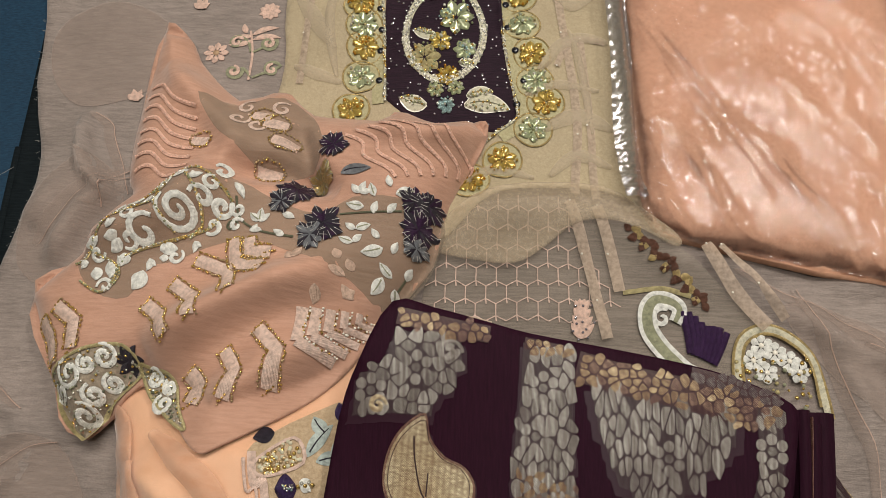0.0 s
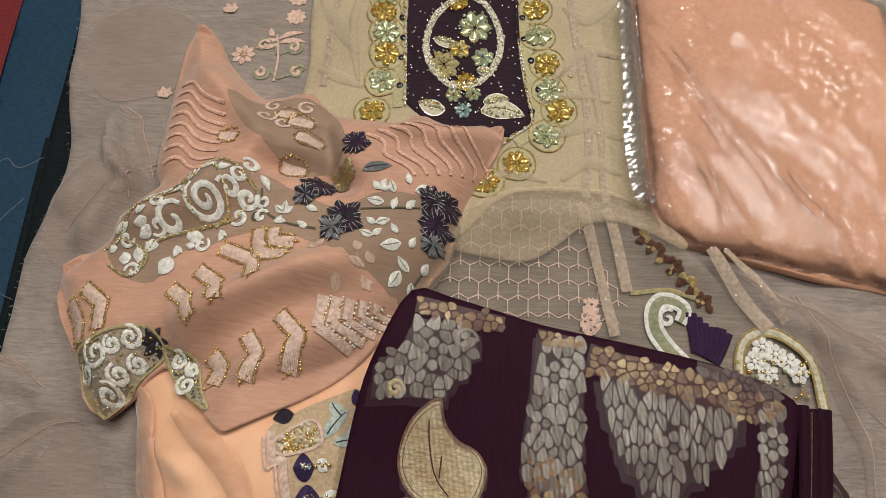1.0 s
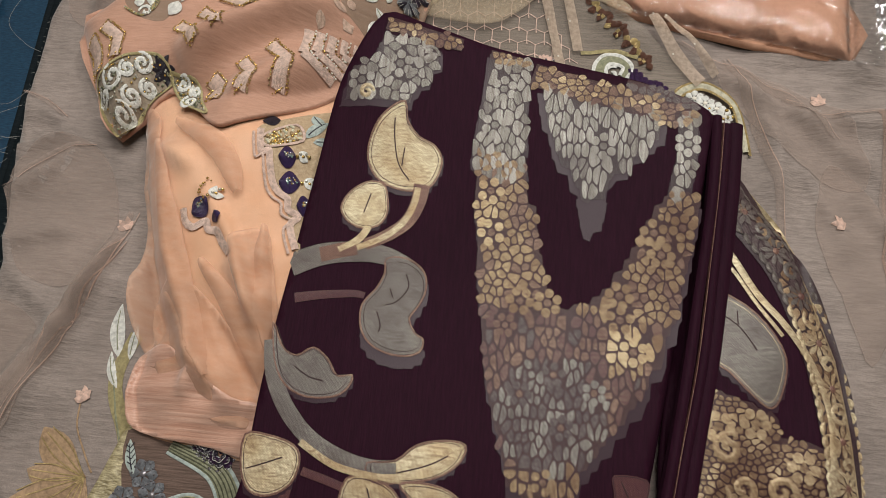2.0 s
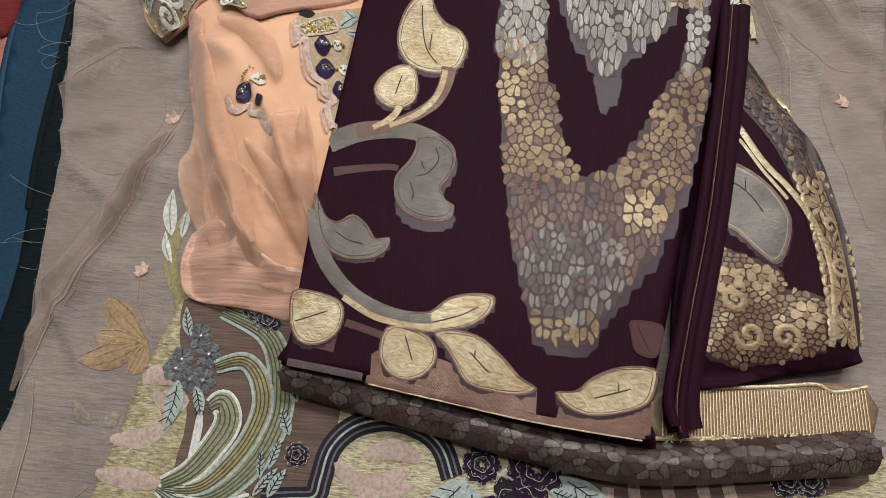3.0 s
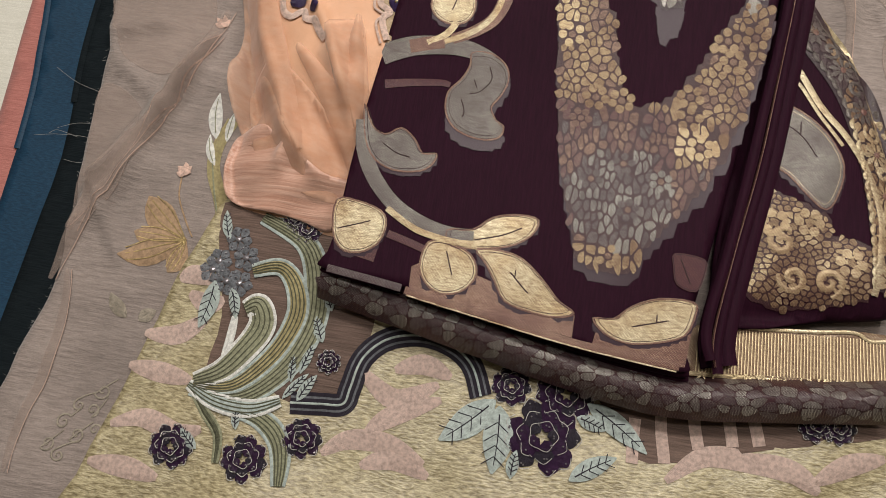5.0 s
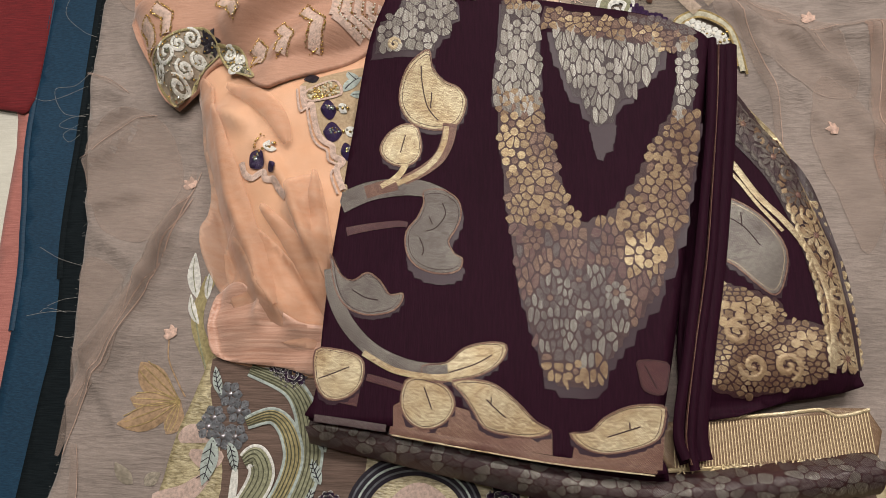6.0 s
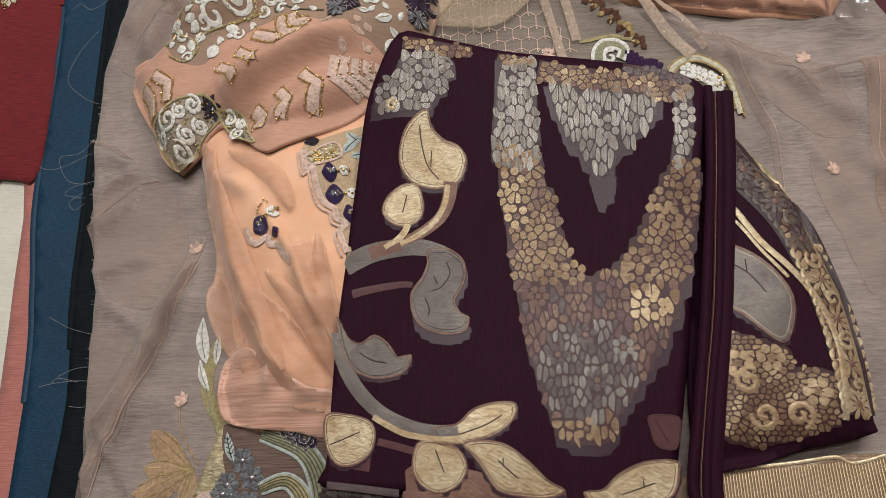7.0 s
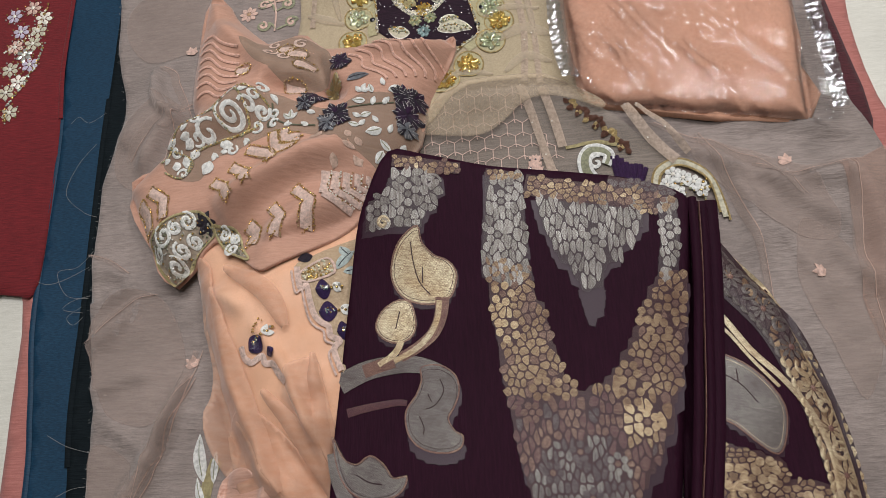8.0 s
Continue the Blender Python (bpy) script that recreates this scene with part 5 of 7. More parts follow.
plume([(-0.161, -0.287), (-0.119, -0.287), (-0.087, -0.257), (-0.073, -0.218), (-0.078, -0.179), (-0.094, -0.151), (-0.133, -0.135)], 0.021, M["sage"], M["teal"], 7)
plume([(-0.159, -0.283), (-0.126, -0.279), (-0.099, -0.249), (-0.087, -0.215), (-0.093, -0.191), (-0.109, -0.176), (-0.132, -0.183)], 0.016, M["olive"], M["teal"], 6, 0.001)
plume([(-0.159, -0.28), (-0.138, -0.269), (-0.121, -0.245), (-0.114, -0.225), (-0.121, -0.211), (-0.131, -0.216)], 0.022, M["sage"], M["white"], 6, 0.0016)
plume([(-0.163, -0.284), (-0.137, -0.294), (-0.108, -0.295), (-0.085, -0.285)], 0.013, M["teal"], M["white"], 5, 0.0012)
plume([(-0.122, -0.298), (-0.097, -0.302), (-0.079, -0.318), (-0.073, -0.35)], 0.016, M["sage"], M["teal"], 6)
plume([(-0.16, -0.287), (-0.144, -0.303), (-0.13, -0.319), (-0.127, -0.341)], 0.006, M["darksage"], M["sage"], 3)
plume([(-0.139, -0.266), (-0.139, -0.242), (-0.139, -0.223)], 0.005, M["white"], M["white"], 2)


def stitched_leaf(a, b, w, mat="teal", vein="ink", zf=None):
    """A leaf with a dark rib and side veins."""
    st = Stitch(zf or z_hem, 0.0012)
    st.leaf(a, b, w, M[mat], 0.06, M[vein], off=0.0008)
    a, b = np.array(a), np.array(b)
    d = b - a
    n = np.array([-d[1], d[0]]) / (np.linalg.norm(d) + 1e-9)
    for k in (0.25, 0.42, 0.59, 0.75):
        for s in (-1, 1):
            p = a + d * k
            st.strip([p, p + d * 0.13 + n * s * w * 0.38], 0.0008, M[vein], 0.0003, 0.0016, per=3)
    return st.done("stitched_leaf", chiffon)


for a, b, w in (((-0.162, -0.196), (-0.168, -0.237), 0.016), ((-0.158, -0.159), (-0.168, -0.133), 0.009), ((-0.147, -0.2), (-0.138, -0.225), 0.010), ((-0.061, -0.233), (-0.071, -0.212), 0.010), ((-0.074, -0.261), (-0.067, -0.235), 0.008), ((-0.08, -0.269), (-0.082, -0.246), 0.007), ((-0.072, -0.283), (-0.06, -0.26), 0.009), ((-0.084, -0.283), (-0.067, -0.26), 0.007), ((-0.059, -0.206), (-0.067, -0.188), 0.009),
                ((0.086, -0.256), (0.046, -0.294), 0.024), ((0.09, -0.26), (0.091, -0.313), 0.024), ((0.159, -0.247), (0.209, -0.278), 0.018), ((0.152, -0.259), (0.175, -0.266), 0.012), ((0.151, -0.308), (0.186, -0.285), 0.015), ((-0.145, -0.333), (-0.16, -0.319), 0.009), ((0.106, -0.314), (0.108, -0.292), 0.010), ((-0.116, -0.313), (-0.119, -0.295), 0.007)):
    stitched_leaf(a, b, w)


def dark_rose(c, r, seed):
    """A plum rose of ringed petals edged with pale beads."""
    rr = random.Random(seed)
    st = Stitch(z_hem, 0.0014)
    for ring, (k, rad) in enumerate(((9, 1.0), (7, 0.68), (5, 0.38))):
        for i in range(k):
            a = 2 * math.pi * (i + 0.5 * ring) / k + rr.uniform(-0.1, 0.1)
            d = np.array([math.cos(a), math.sin(a)])
            q = np.array(c) + d * r * rad
            st.leaf(np.array(c) + d * r * rad * 0.3, q, r * 0.58, M["purple" if (i + ring) % 3 else "ink"], rr.uniform(-0.2, 0.2), off=0.0012 * ring, fat=0.62)
            n = np.array([-d[1], d[0]])
            st.strip([q - n * r * 0.22 - d * r * 0.12, q + d * r * 0.03, q + n * r * 0.22 - d * r * 0.12], 0.0006, M["silverthread"], 0.0005, 0.0012 * ring + 0.0012, per=4)
            for _ in range(2):
                st.dot(tuple(q + n * rr.uniform(-0.2, 0.2) * r - d * r * 0.1), 0.0010, M["bead"], 0.0012, 0.0012 * ring + 0.0012, 6)
    return st.done("rose_motif", chiffon, "plum beaded rose")


for i, (c, r) in enumerate((((0.127, -0.278), 0.030), ((0.097, -0.243), 0.016), ((0.141, -0.243), 0.024), ((-0.165, -0.334), 0.018), ((-0.104, -0.334), 0.019), ((-0.062, -0.311), 0.016), ((0.335, -0.235), 0.014), ((0.352, -0.234), 0.014), ((-0.053, -0.248), 0.010), ((-0.094, -0.139), 0.013), ((-0.106, -0.132), 0.010))):
    dark_rose(c, r, i)
for i, c in enumerate([(-0.163, -0.179), (-0.15, -0.158), (-0.142, -0.195), (-0.167, -0.187), (-0.14, -0.173), (-0.153, -0.195)]):
    st = Stitch(z_hem, 0.0012)
    st.flower(c, 0.012, M["steel"], 6, M["bead"], i, 0.7)
    for k in range(12):
        a = k * 0.52
        st.dot((c[0] + 0.009 * math.cos(a), c[1] + 0.009 * math.sin(a)), 0.0010, M["bead"], 0.0012, 0.0006, 6)
    st.done("flower_motif", chiffon, "steel grey beaded flower")
# arch of banded stitching
ARCH = [(-0.077, -0.285), (-0.053, -0.282), (-0.036, -0.279), (-0.032, -0.265), (-0.026, -0.239), (-0.008, -0.221), (0.02, -0.214), (0.047, -0.22), (0.064, -0.233), (0.074, -0.255)]
for w, m, o in ((0.018, "ink", 0.0), (0.0115, "steel", 0.0004), (0.0080, "ink", 0.0008), (0.0022, "teal", 0.0012)):
    st = Stitch(z_hem, 0.0009 + o)
    st.strip(ARCH, w, M[m], 0.0006, across=5, per=8)
    st.done("arch_band", chiffon)
# short bars of ribbon
for a, b in zip([(0.198, -0.252), (0.218, -0.247), (0.244, -0.243), (0.271, -0.24), (0.29, -0.239)], [(0.198, -0.287), (0.223, -0.283), (0.249, -0.268), (0.275, -0.262), (0.295, -0.258)]):
    st = Stitch(z_hem, 0.0008)
    st.strip([a, b], 0.0095, M["dustrose"], 0.0006, across=3)
    st.done("ribbon_bar", chiffon)

# ---- net front: neckline ----
Z_N = z_cream
NECK = [(-0.036, 0.70)] + [(-0.038, 0.581), (-0.032, 0.493), (-0.027, 0.429), (-0.003, 0.409), (0.05, 0.4), (0.072, 0.395), (0.088, 0.41), (0.089, 0.422), (0.077, 0.485), (0.07, 0.583)] + [(0.069, 0.70)]
part("neck_panel", sheet(NECK, Z_N, 0.006, 0.0012, 0.002), M["plumvelvet"], front, "plum panel dotted with sequins")
st = Stitch(Z_N, 0.0018)
r = random.Random(2)
for i in range(330):
    c = (r.uniform(-0.04, 0.1), r.uniform(0.39, 0.62))
    if inside(NECK, *c):
        st.dot(c, 0.0011, M["sequin"], 0.0005, 0, 6)
st.done("sequin", front)


def beadwork(pts, width, mats, seed, name, gap=0.0021, label=""):
    """A corded line crowded with small beads."""
    r = random.Random(seed)
    p = spline(pts, 12)
    st = Stitch(Z_N, 0.0020)
    st.strip(p, width * 0.8, M["cord"], 0.0008, raw=True, across=5)
    length = np.r_[0, np.cumsum(np.linalg.norm(np.diff(p, axis=0), axis=1))]
    for s in np.arange(0, length[-1], gap):
        q = np.array([np.interp(s, length, p[:, 0]), np.interp(s, length, p[:, 1])])
        for k in range(max(1, int(width / 0.003))):
            o = np.array([r.uniform(-1, 1), r.uniform(-1, 1)]) * width * 0.42
            st.dot(tuple(q + o), r.uniform(0.0008, 0.0014), M[r.choice(mats)], 0.0014, 0.0008, 6)
    return st.done(name, front, label)


oc = np.array((0.023, 0.497))
ring = [tuple(oc + np.array([0.0355 * math.cos(a), 0.0475 * math.sin(a)])) for a in np.linspace(0, 2 * math.pi, 25)]
beadwork(ring, 0.008, ["silverbead", "pearl", "silverbead"], 1, "oval_ring", 0.0014, "silver beaded oval ring")
edgeL = [(-0.038, 0.581), (-0.032, 0.493), (-0.027, 0.426)]
edgeR = [(0.07, 0.583), (0.077, 0.485), (0.089, 0.422), (0.088, 0.41), (0.072, 0.395), (0.055, 0.379)]
beadwork([(-0.036, 0.66)] + edgeL, 0.003, ["goldbead", "silverbead"], 2, "gold_piping", 0.002)
beadwork([(0.069, 0.66)] + edgeR, 0.003, ["goldbead", "silverbead"], 3, "gold_piping", 0.002)
edgeL2, edgeR2 = [(-0.045, 0.581), (-0.039, 0.493), (-0.033, 0.424)], [(0.077, 0.583), (0.083, 0.485), (0.097, 0.421), (0.092, 0.404), (0.075, 0.39)]
for e in (edgeL2, edgeR2):
    st = Stitch(Z_N, 0.0010)
    st.strip(e, 0.011, M["greennet"], 0.0003, across=3, per=8)
    st.done("neck_edging", front, "olive green net edging")


def beaded_flower(c, r, mats, seed, name="beaded_flower", leaves=()):
    rr = random.Random(seed)
    st = Stitch(Z_N, 0.0020)
    for i in range(7):
        a = 2 * math.pi * i / 7 + seed
        d = np.array([math.cos(a), math.sin(a)])
        st.leaf(np.array(c) + d * r * 0.1, np.array(c) + d * r, r * 0.6, M[mats[0]], 0.1, fat=0.6, dome=0.0014)
    for i in range(int(26 * (r / 0.011))):
        a, q = rr.uniform(0, 6.28), r * math.sqrt(rr.random())
        st.dot((c[0] + q * math.cos(a), c[1] + q * math.sin(a)), rr.uniform(0.0009, 0.0017), M[rr.choice(mats)], 0.0018, 0.0008, 6)
    for tip in leaves:
        st.leaf(c, tip, r * 0.5, M["cord"], 0.1)
    return st.done(name, front)


GOLDS, GREENS, PALES = ["goldgem", "goldbead", "ambergem"], ["greenbead", "silverbead", "olive"], ["greenbead", "silverbead", "bluebead", "goldbead"]
for i, (c, r, m) in enumerate((((0.016, 0.542), 0.012, GOLDS), ((0.033, 0.513), 0.016, PALES), ((0.006, 0.471), 0.015, ["olive", "goldbead", "greenbead"]), ((0.02, 0.489), 0.010, ["goldgem", "silverbead", "greenbead"]), ((0.042, 0.481), 0.011, PALES), ((0.027, 0.455), 0.010, GOLDS), ((0.017, 0.44), 0.008, GREENS), ((0.035, 0.441), 0.008, GREENS), ((0.027, 0.424), 0.008, ["bluebead", "silverbead"]), ((0.021, 0.564), 0.009, GREENS))):
    beaded_flower(c, r, m, i)
for a, b, w in (((0.017, 0.494), (-0.005, 0.501), 0.009), ((0.037, 0.467), (0.05, 0.465), 0.008), ((0.043, 0.423), (0.082, 0.419), 0.018), ((0.01, 0.425), (-0.014, 0.43), 0.014), ((0.016, 0.555), (-0.03, 0.576), 0.017), ((0.028, 0.558), (0.058, 0.579), 0.017), ((0.045, 0.431), (0.068, 0.436), 0.010)):
    st = Stitch(Z_N, 0.0022)
    st.leaf(a, b, w, M["cord"], 0.18, M["darksage"], dome=0.0014, edge=M["pearl"])
    for k in np.linspace(0.12, 0.95, 26):
        p = np.array(a) * (1 - k) + np.array(b) * k
        st.dot((p[0] + w * 0.15 * math.sin(40 * k), p[1] + w * 0.28 * math.sin(25 * k) * math.sin(3.1 * k)), 0.0012, M[("silverbead", "greenbead", "goldbead")[int(40 * k) % 3]], 0.0014, 0.0016, 6)
    st.done("beaded_leaf", front)
SCALLOPS = [((0.085, 0.576), 0), ((0.09, 0.54), 1), ((0.093, 0.507), 0), ((0.102, 0.476), 1), ((0.105, 0.448), 0), ((0.114, 0.427), 1), ((0.103, 0.4), 0), ((0.077, 0.369), 1), ((0.05, 0.35), 1), ((-0.057, 0.571), 1), ((-0.055, 0.549), 0), ((-0.055, 0.527), 1), ((-0.051, 0.505), 0), ((-0.049, 0.484), 1), ((-0.051, 0.454), 0), ((-0.057, 0.419), 1)]
for i, (c, gold) in enumerate(SCALLOPS):
    st = Stitch(Z_N, 0.0008)
    ringp = [tuple(np.array(c) + 0.0165 * np.array([math.cos(a), math.sin(a)])) for a in np.linspace(0, 2 * math.pi, 14, endpoint=False)]
    st.patch(ringp, M["greennet"], 0.012)
    st.strip(ringp, 0.0016, M["goldthread"], 0.0008, 0.0004, 4, True)
    st.done("scallop", front)
    beaded_flower(c, 0.0125 if gold else 0.0130, GOLDS if gold else GREENS, 40 + i)
for c in [(0.076, 0.555), (0.078, 0.531), (0.08, 0.504), (0.087, 0.478), (0.095, 0.449), (0.089, 0.425), (-0.041, 0.545), (-0.037, 0.522), (-0.035, 0.502), (-0.035, 0.481), (-0.034, 0.449)]:
    st = Stitch(Z_N, 0.0022)
    st.dot(c, 0.0032, M["hole"], 0.0010, 0, 10)
    st.done("eyelet", front)

# ---- net front: lower net, lace strips and motifs ----
NET = [(0.016, 0.254), (0.038, 0.315), (0.068, 0.333), (0.132, 0.318), (0.164, 0.275), (0.173, 0.216), (0.109, 0.215), (0.023, 0.227)]
z_net = lambda x, y: np.maximum(z_base(x, y), z_cream(x, y) - 0.004) + 0.0012
part("net_gauze", sheet(spline([(0.014, 0.249), (0.025, 0.306), (0.068, 0.33), (0.141, 0.332), (0.196, 0.31), (0.247, 0.268), (0.3, 0.205), (0.262, 0.158), (0.147, 0.17), (0.019, 0.213)], 3, True), z_net, 0.006, 0, 0), M["greygauze"], front, "sheer grey net")
st = Stitch(z_net, 0.0010)
sx, sy = 0.0165, 0.0150
lo, hi = np.min(NET, 0), np.max(NET, 0)
row, y = 0, lo[1]
while y < hi[1]:
    x = lo[0] + (row % 2) * sx / 2
    while x < hi[0]:
        if inside(NET, x, y):
            a, b, c, d = (x - sx / 2, y), (x, y + sy * 0.30), (x + sx / 2, y), (x, y + sy * 1.0)
            st.strip([a, b], 0.0009, M["blush"], 0.0005, per=3)
            st.strip([b, c], 0.0009, M["blush"], 0.0005, per=3)
            st.strip([b, d], 0.0009, M["blush"], 0.0005, per=3)
            st.strip([(x, y + sy * 0.28), (x + 0.0006, y - sy * 0.02)], 0.0011, M["blush"], 0.0006, per=2)
        x += sx
    y += sy
    row += 1
st.done("honeycomb_net", front, "rose honeycomb net stitching")
for pts, w in (([(0.132, 0.33), (0.144, 0.29), (0.152, 0.257), (0.161, 0.218)], 0.0089), ([(0.154, 0.326), (0.165, 0.291), (0.172, 0.257)], 0.0095), ([(0.239, 0.295), (0.26, 0.261), (0.286, 0.232)], 0.0105), ([(0.251, 0.295), (0.277, 0.266), (0.298, 0.237)], 0.006), ([(0.023, 0.226), (0.047, 0.23), (0.07, 0.225)], 0.0076), ([(0.122, 0.578), (0.13, 0.509), (0.141, 0.414), (0.137, 0.337)], 0.0076), ([(0.145, 0.493), (0.152, 0.414), (0.154, 0.332)], 0.0068), ([(-0.102, 0.574), (-0.104, 0.504), (-0.105, 0.442)], 0.0068), ([(0.124, 0.465), (0.139, 0.493), (0.167, 0.488)], 0.0059)):
    st = Stitch(lambda x, y: np.maximum(z_net(x, y), z_cream(x, y)), 0.0016)
    st.strip(pts, w, M["lace"], 0.0006, across=5, per=8)
    p = spline(pts, 10)
    for i in range(len(p)):
        if (i * 7) % 11 == 0:
            st.dot(tuple(p[i] + [0.003 * math.sin(5 * i), 0]), 0.0010, M["pearl"], 0.0006, 0.0008, 6)
    st.done("lace_strip", front)
st = Stitch(z_net, 0.0016)
for k in range(16):
    a = 0.9 + 1.3 * (k % 4) / 3
    c = np.array((0.142, 0.218)) + np.array([0, 0.0075 * (k // 4)])
    d = np.array([math.cos(a), math.sin(a)])
    st.leaf(c, c + d * 0.015 * (1 - 0.12 * (k // 4)), 0.006, M["rose"], 0.1)
for k in range(14):
    c = np.array((0.143, 0.226)) + np.array([random.Random(k).uniform(-0.012, 0.012), random.Random(k + 50).uniform(-0.01, 0.02)])
    st.dot(tuple(c), 0.0012, M["sequin"], 0.001, 0.001, 6)
st.done("tree_motif", front, "rose sequinned tree motif")
# white and green hooked scroll
st = Stitch(z_net, 0.0018)
hook = [(0.215, 0.234), (0.219, 0.244), (0.213, 0.25), (0.201, 0.252), (0.194, 0.243), (0.194, 0.229), (0.202, 0.215), (0.211, 0.204), (0.222, 0.194), (0.234, 0.19)]
st.strip(hook, lambda q: 0.004 + 0.008 * math.sin(math.pi * (0.1 + 0.65 * q)), M["sage"], 0.001, across=5, per=8)
p = spline(hook, 8)
t = np.gradient(p, axis=0)
t /= np.linalg.norm(t, axis=1, keepdims=True)
nrm = np.stack([-t[:, 1], t[:, 0]], -1)
wv = np.array([0.004 + 0.008 * math.sin(math.pi * (0.1 + 0.65 * q)) for q in np.linspace(0, 1, len(p))])[:, None] / 2
for s in (-1, 1):
    st.strip(p + s * nrm * wv, 0.0036, M["white"], 0.0008, 0.0006, raw=True)
st.swirl((0.205, 0.237), 0.008, 1.2, M["white"], 0.0032, 1.0)
st.done("hooked_scroll", front, "white and sage hooked scroll")
a, b, c, d = [(0.221, 0.243), (0.255, 0.226), (0.243, 0.201), (0.225, 0.209)]
for u in np.linspace(0, 1, 8):
    st = Stitch(z_net, 0.0018)
    p, q = np.array(a) * (1 - u) + np.array(b) * u, np.array(d) * (1 - u) + np.array(c) * u
    st.strip([p + [0, 0.002 * math.sin(9 * u)], (p + q) / 2 + [0.001, 0.001], q], 0.0052, M["violet"], 0.0014, per=5, across=5)
    st.done("satin_bar", front, "violet satin stitched bar")
# gold arched medallion
MED = [(0.261, 0.169), (0.261, 0.2), (0.266, 0.221), (0.281, 0.231), (0.298, 0.227), (0.314, 0.212), (0.323, 0.192), (0.327, 0.167)]
for e, w, m in ((1.0, 0.006, "cord"), (0.86, 0.0025, "goldthread"), (1.1, 0.0025, "goldthread")):
    c = np.mean(MED, 0)
    st = Stitch(z_net, 0.0018)
    st.strip([tuple(c + (np.array(p) - c) * e) for p in MED], w, M[m], 0.0008, per=8)
    st.done("medallion_arch", front)
st = Stitch(z_net, 0.0018)
rr = random.Random(9)
for c in [(0.281, 0.218), (0.29, 0.212), (0.299, 0.205), (0.274, 0.206), (0.306, 0.197), (0.282, 0.196)]:
    st.flower(c, 0.009, M["white"], 6, M["pearl"], rr.uniform(0, 1), 0.7)
for i in range(70):
    c = np.array((0.287, 0.191)) + np.array([rr.uniform(-0.028, 0.028), rr.uniform(-0.028, 0.016)])
    st.dot(tuple(c), rr.uniform(0.001, 0.002), M[rr.choice(["goldbead", "olive", "sage"])], 0.0012, 0.0004, 6)
st.done("medallion_filling", front, "white flowers over gold beads")
st = Stitch(z_net, 0.0018)
vine = spline([(0.182, 0.309), (0.194, 0.296), (0.21, 0.279), (0.225, 0.263), (0.238, 0.249)], 8)
for i in range(len(vine)):
    c = vine[i]
    a = 2.4 * i
    st.leaf(c, c + 0.008 * np.array([math.cos(a), math.sin(a)]), 0.006, M["brown" if i % 3 else "goldthread"], 0.1)
st.strip([(0.175, 0.257), (0.192, 0.26), (0.208, 0.261), (0.228, 0.255)], 0.004, M["olive"], 0.0006)
st.done("brown_vine", front, "brown and gold stitched vine")
# turned-up cream fold
FOLD = [(0.027, 0.307), (0.037, 0.32), (0.059, 0.335), (0.093, 0.345), (0.132, 0.348), (0.167, 0.344), (0.191, 0.33), (0.211, 0.309), (0.219, 0.295), (0.214, 0.291), (0.198, 0.302), (0.182, 0.31), (0.161, 0.314), (0.135, 0.309), (0.109, 0.289), (0.088, 0.277), (0.059, 0.279), (0.025, 0.286), (0.021, 0.295)]
z_fold = lambda x, y: np.maximum(z_net(x, y), z_cream(x, y)) + 0.005 + 0.0015 * w_cream(y, x)
part("turned_fold", sheet(spline(FOLD, 4, True), z_fold, 0.005, 0, 0.001), M["cream_veil"], front, "sheer cream fold turned up")

# ---- sleeve embroidery ----
ZS = z_sleeve


def pieces(ob_name, parent, label, draw, zf=None, off=0.0012):
    st = Stitch(zf or z_sleeve, off)
    draw(st)
    return st.done(ob_name, parent, label)


def beads_along(st, pts, gap, mats, seed, spread=0.0007, size=0.0009):
    r = random.Random(seed)
    p = spline(pts, 8)
    length = np.r_[0, np.cumsum(np.linalg.norm(np.diff(p, axis=0), axis=1))]
    for s in np.arange(0, length[-1], gap):
        q = np.array([np.interp(s, length, p[:, 0]), np.interp(s, length, p[:, 1])])
        st.dot(tuple(q + [r.uniform(-1, 1) * spread, r.uniform(-1, 1) * spread]), size * r.uniform(0.8, 1.3), M[r.choice(mats)], 0.0012, 0.0004, 6)


def chevron(pts, w, parent, zf, seed):
    """A blush satin bar bent in the middle, edged with gold beads."""
    st = Stitch(zf, 0.0014)
    p = np.array(pts, float)
    p = np.vstack([np.linspace(p[0], p[1], 5), np.linspace(p[1], p[2], 5)[1:]])
    st.strip(p, w, M["blush"], 0.0010, raw=True, across=5)
    t = np.gradient(p, axis=0)
    t /= np.linalg.norm(t, axis=1, keepdims=True)
    nrm = np.stack([-t[:, 1], t[:, 0]], -1)
    for s in (-1, 1):
        beads_along(st, p + s * nrm * (w / 2 + 0.0014), 0.0017, ["goldbead", "goldbead", "tanbead"], seed + s)
    for e in (p[0], p[-1]):
        beads_along(st, [e - nrm[0] * w * 0.5, e + nrm[0] * w * 0.5], 0.0017, ["goldbead"], seed + 9)
    return st.done("chevron_motif", parent, "blush chevron edged with gold beads")


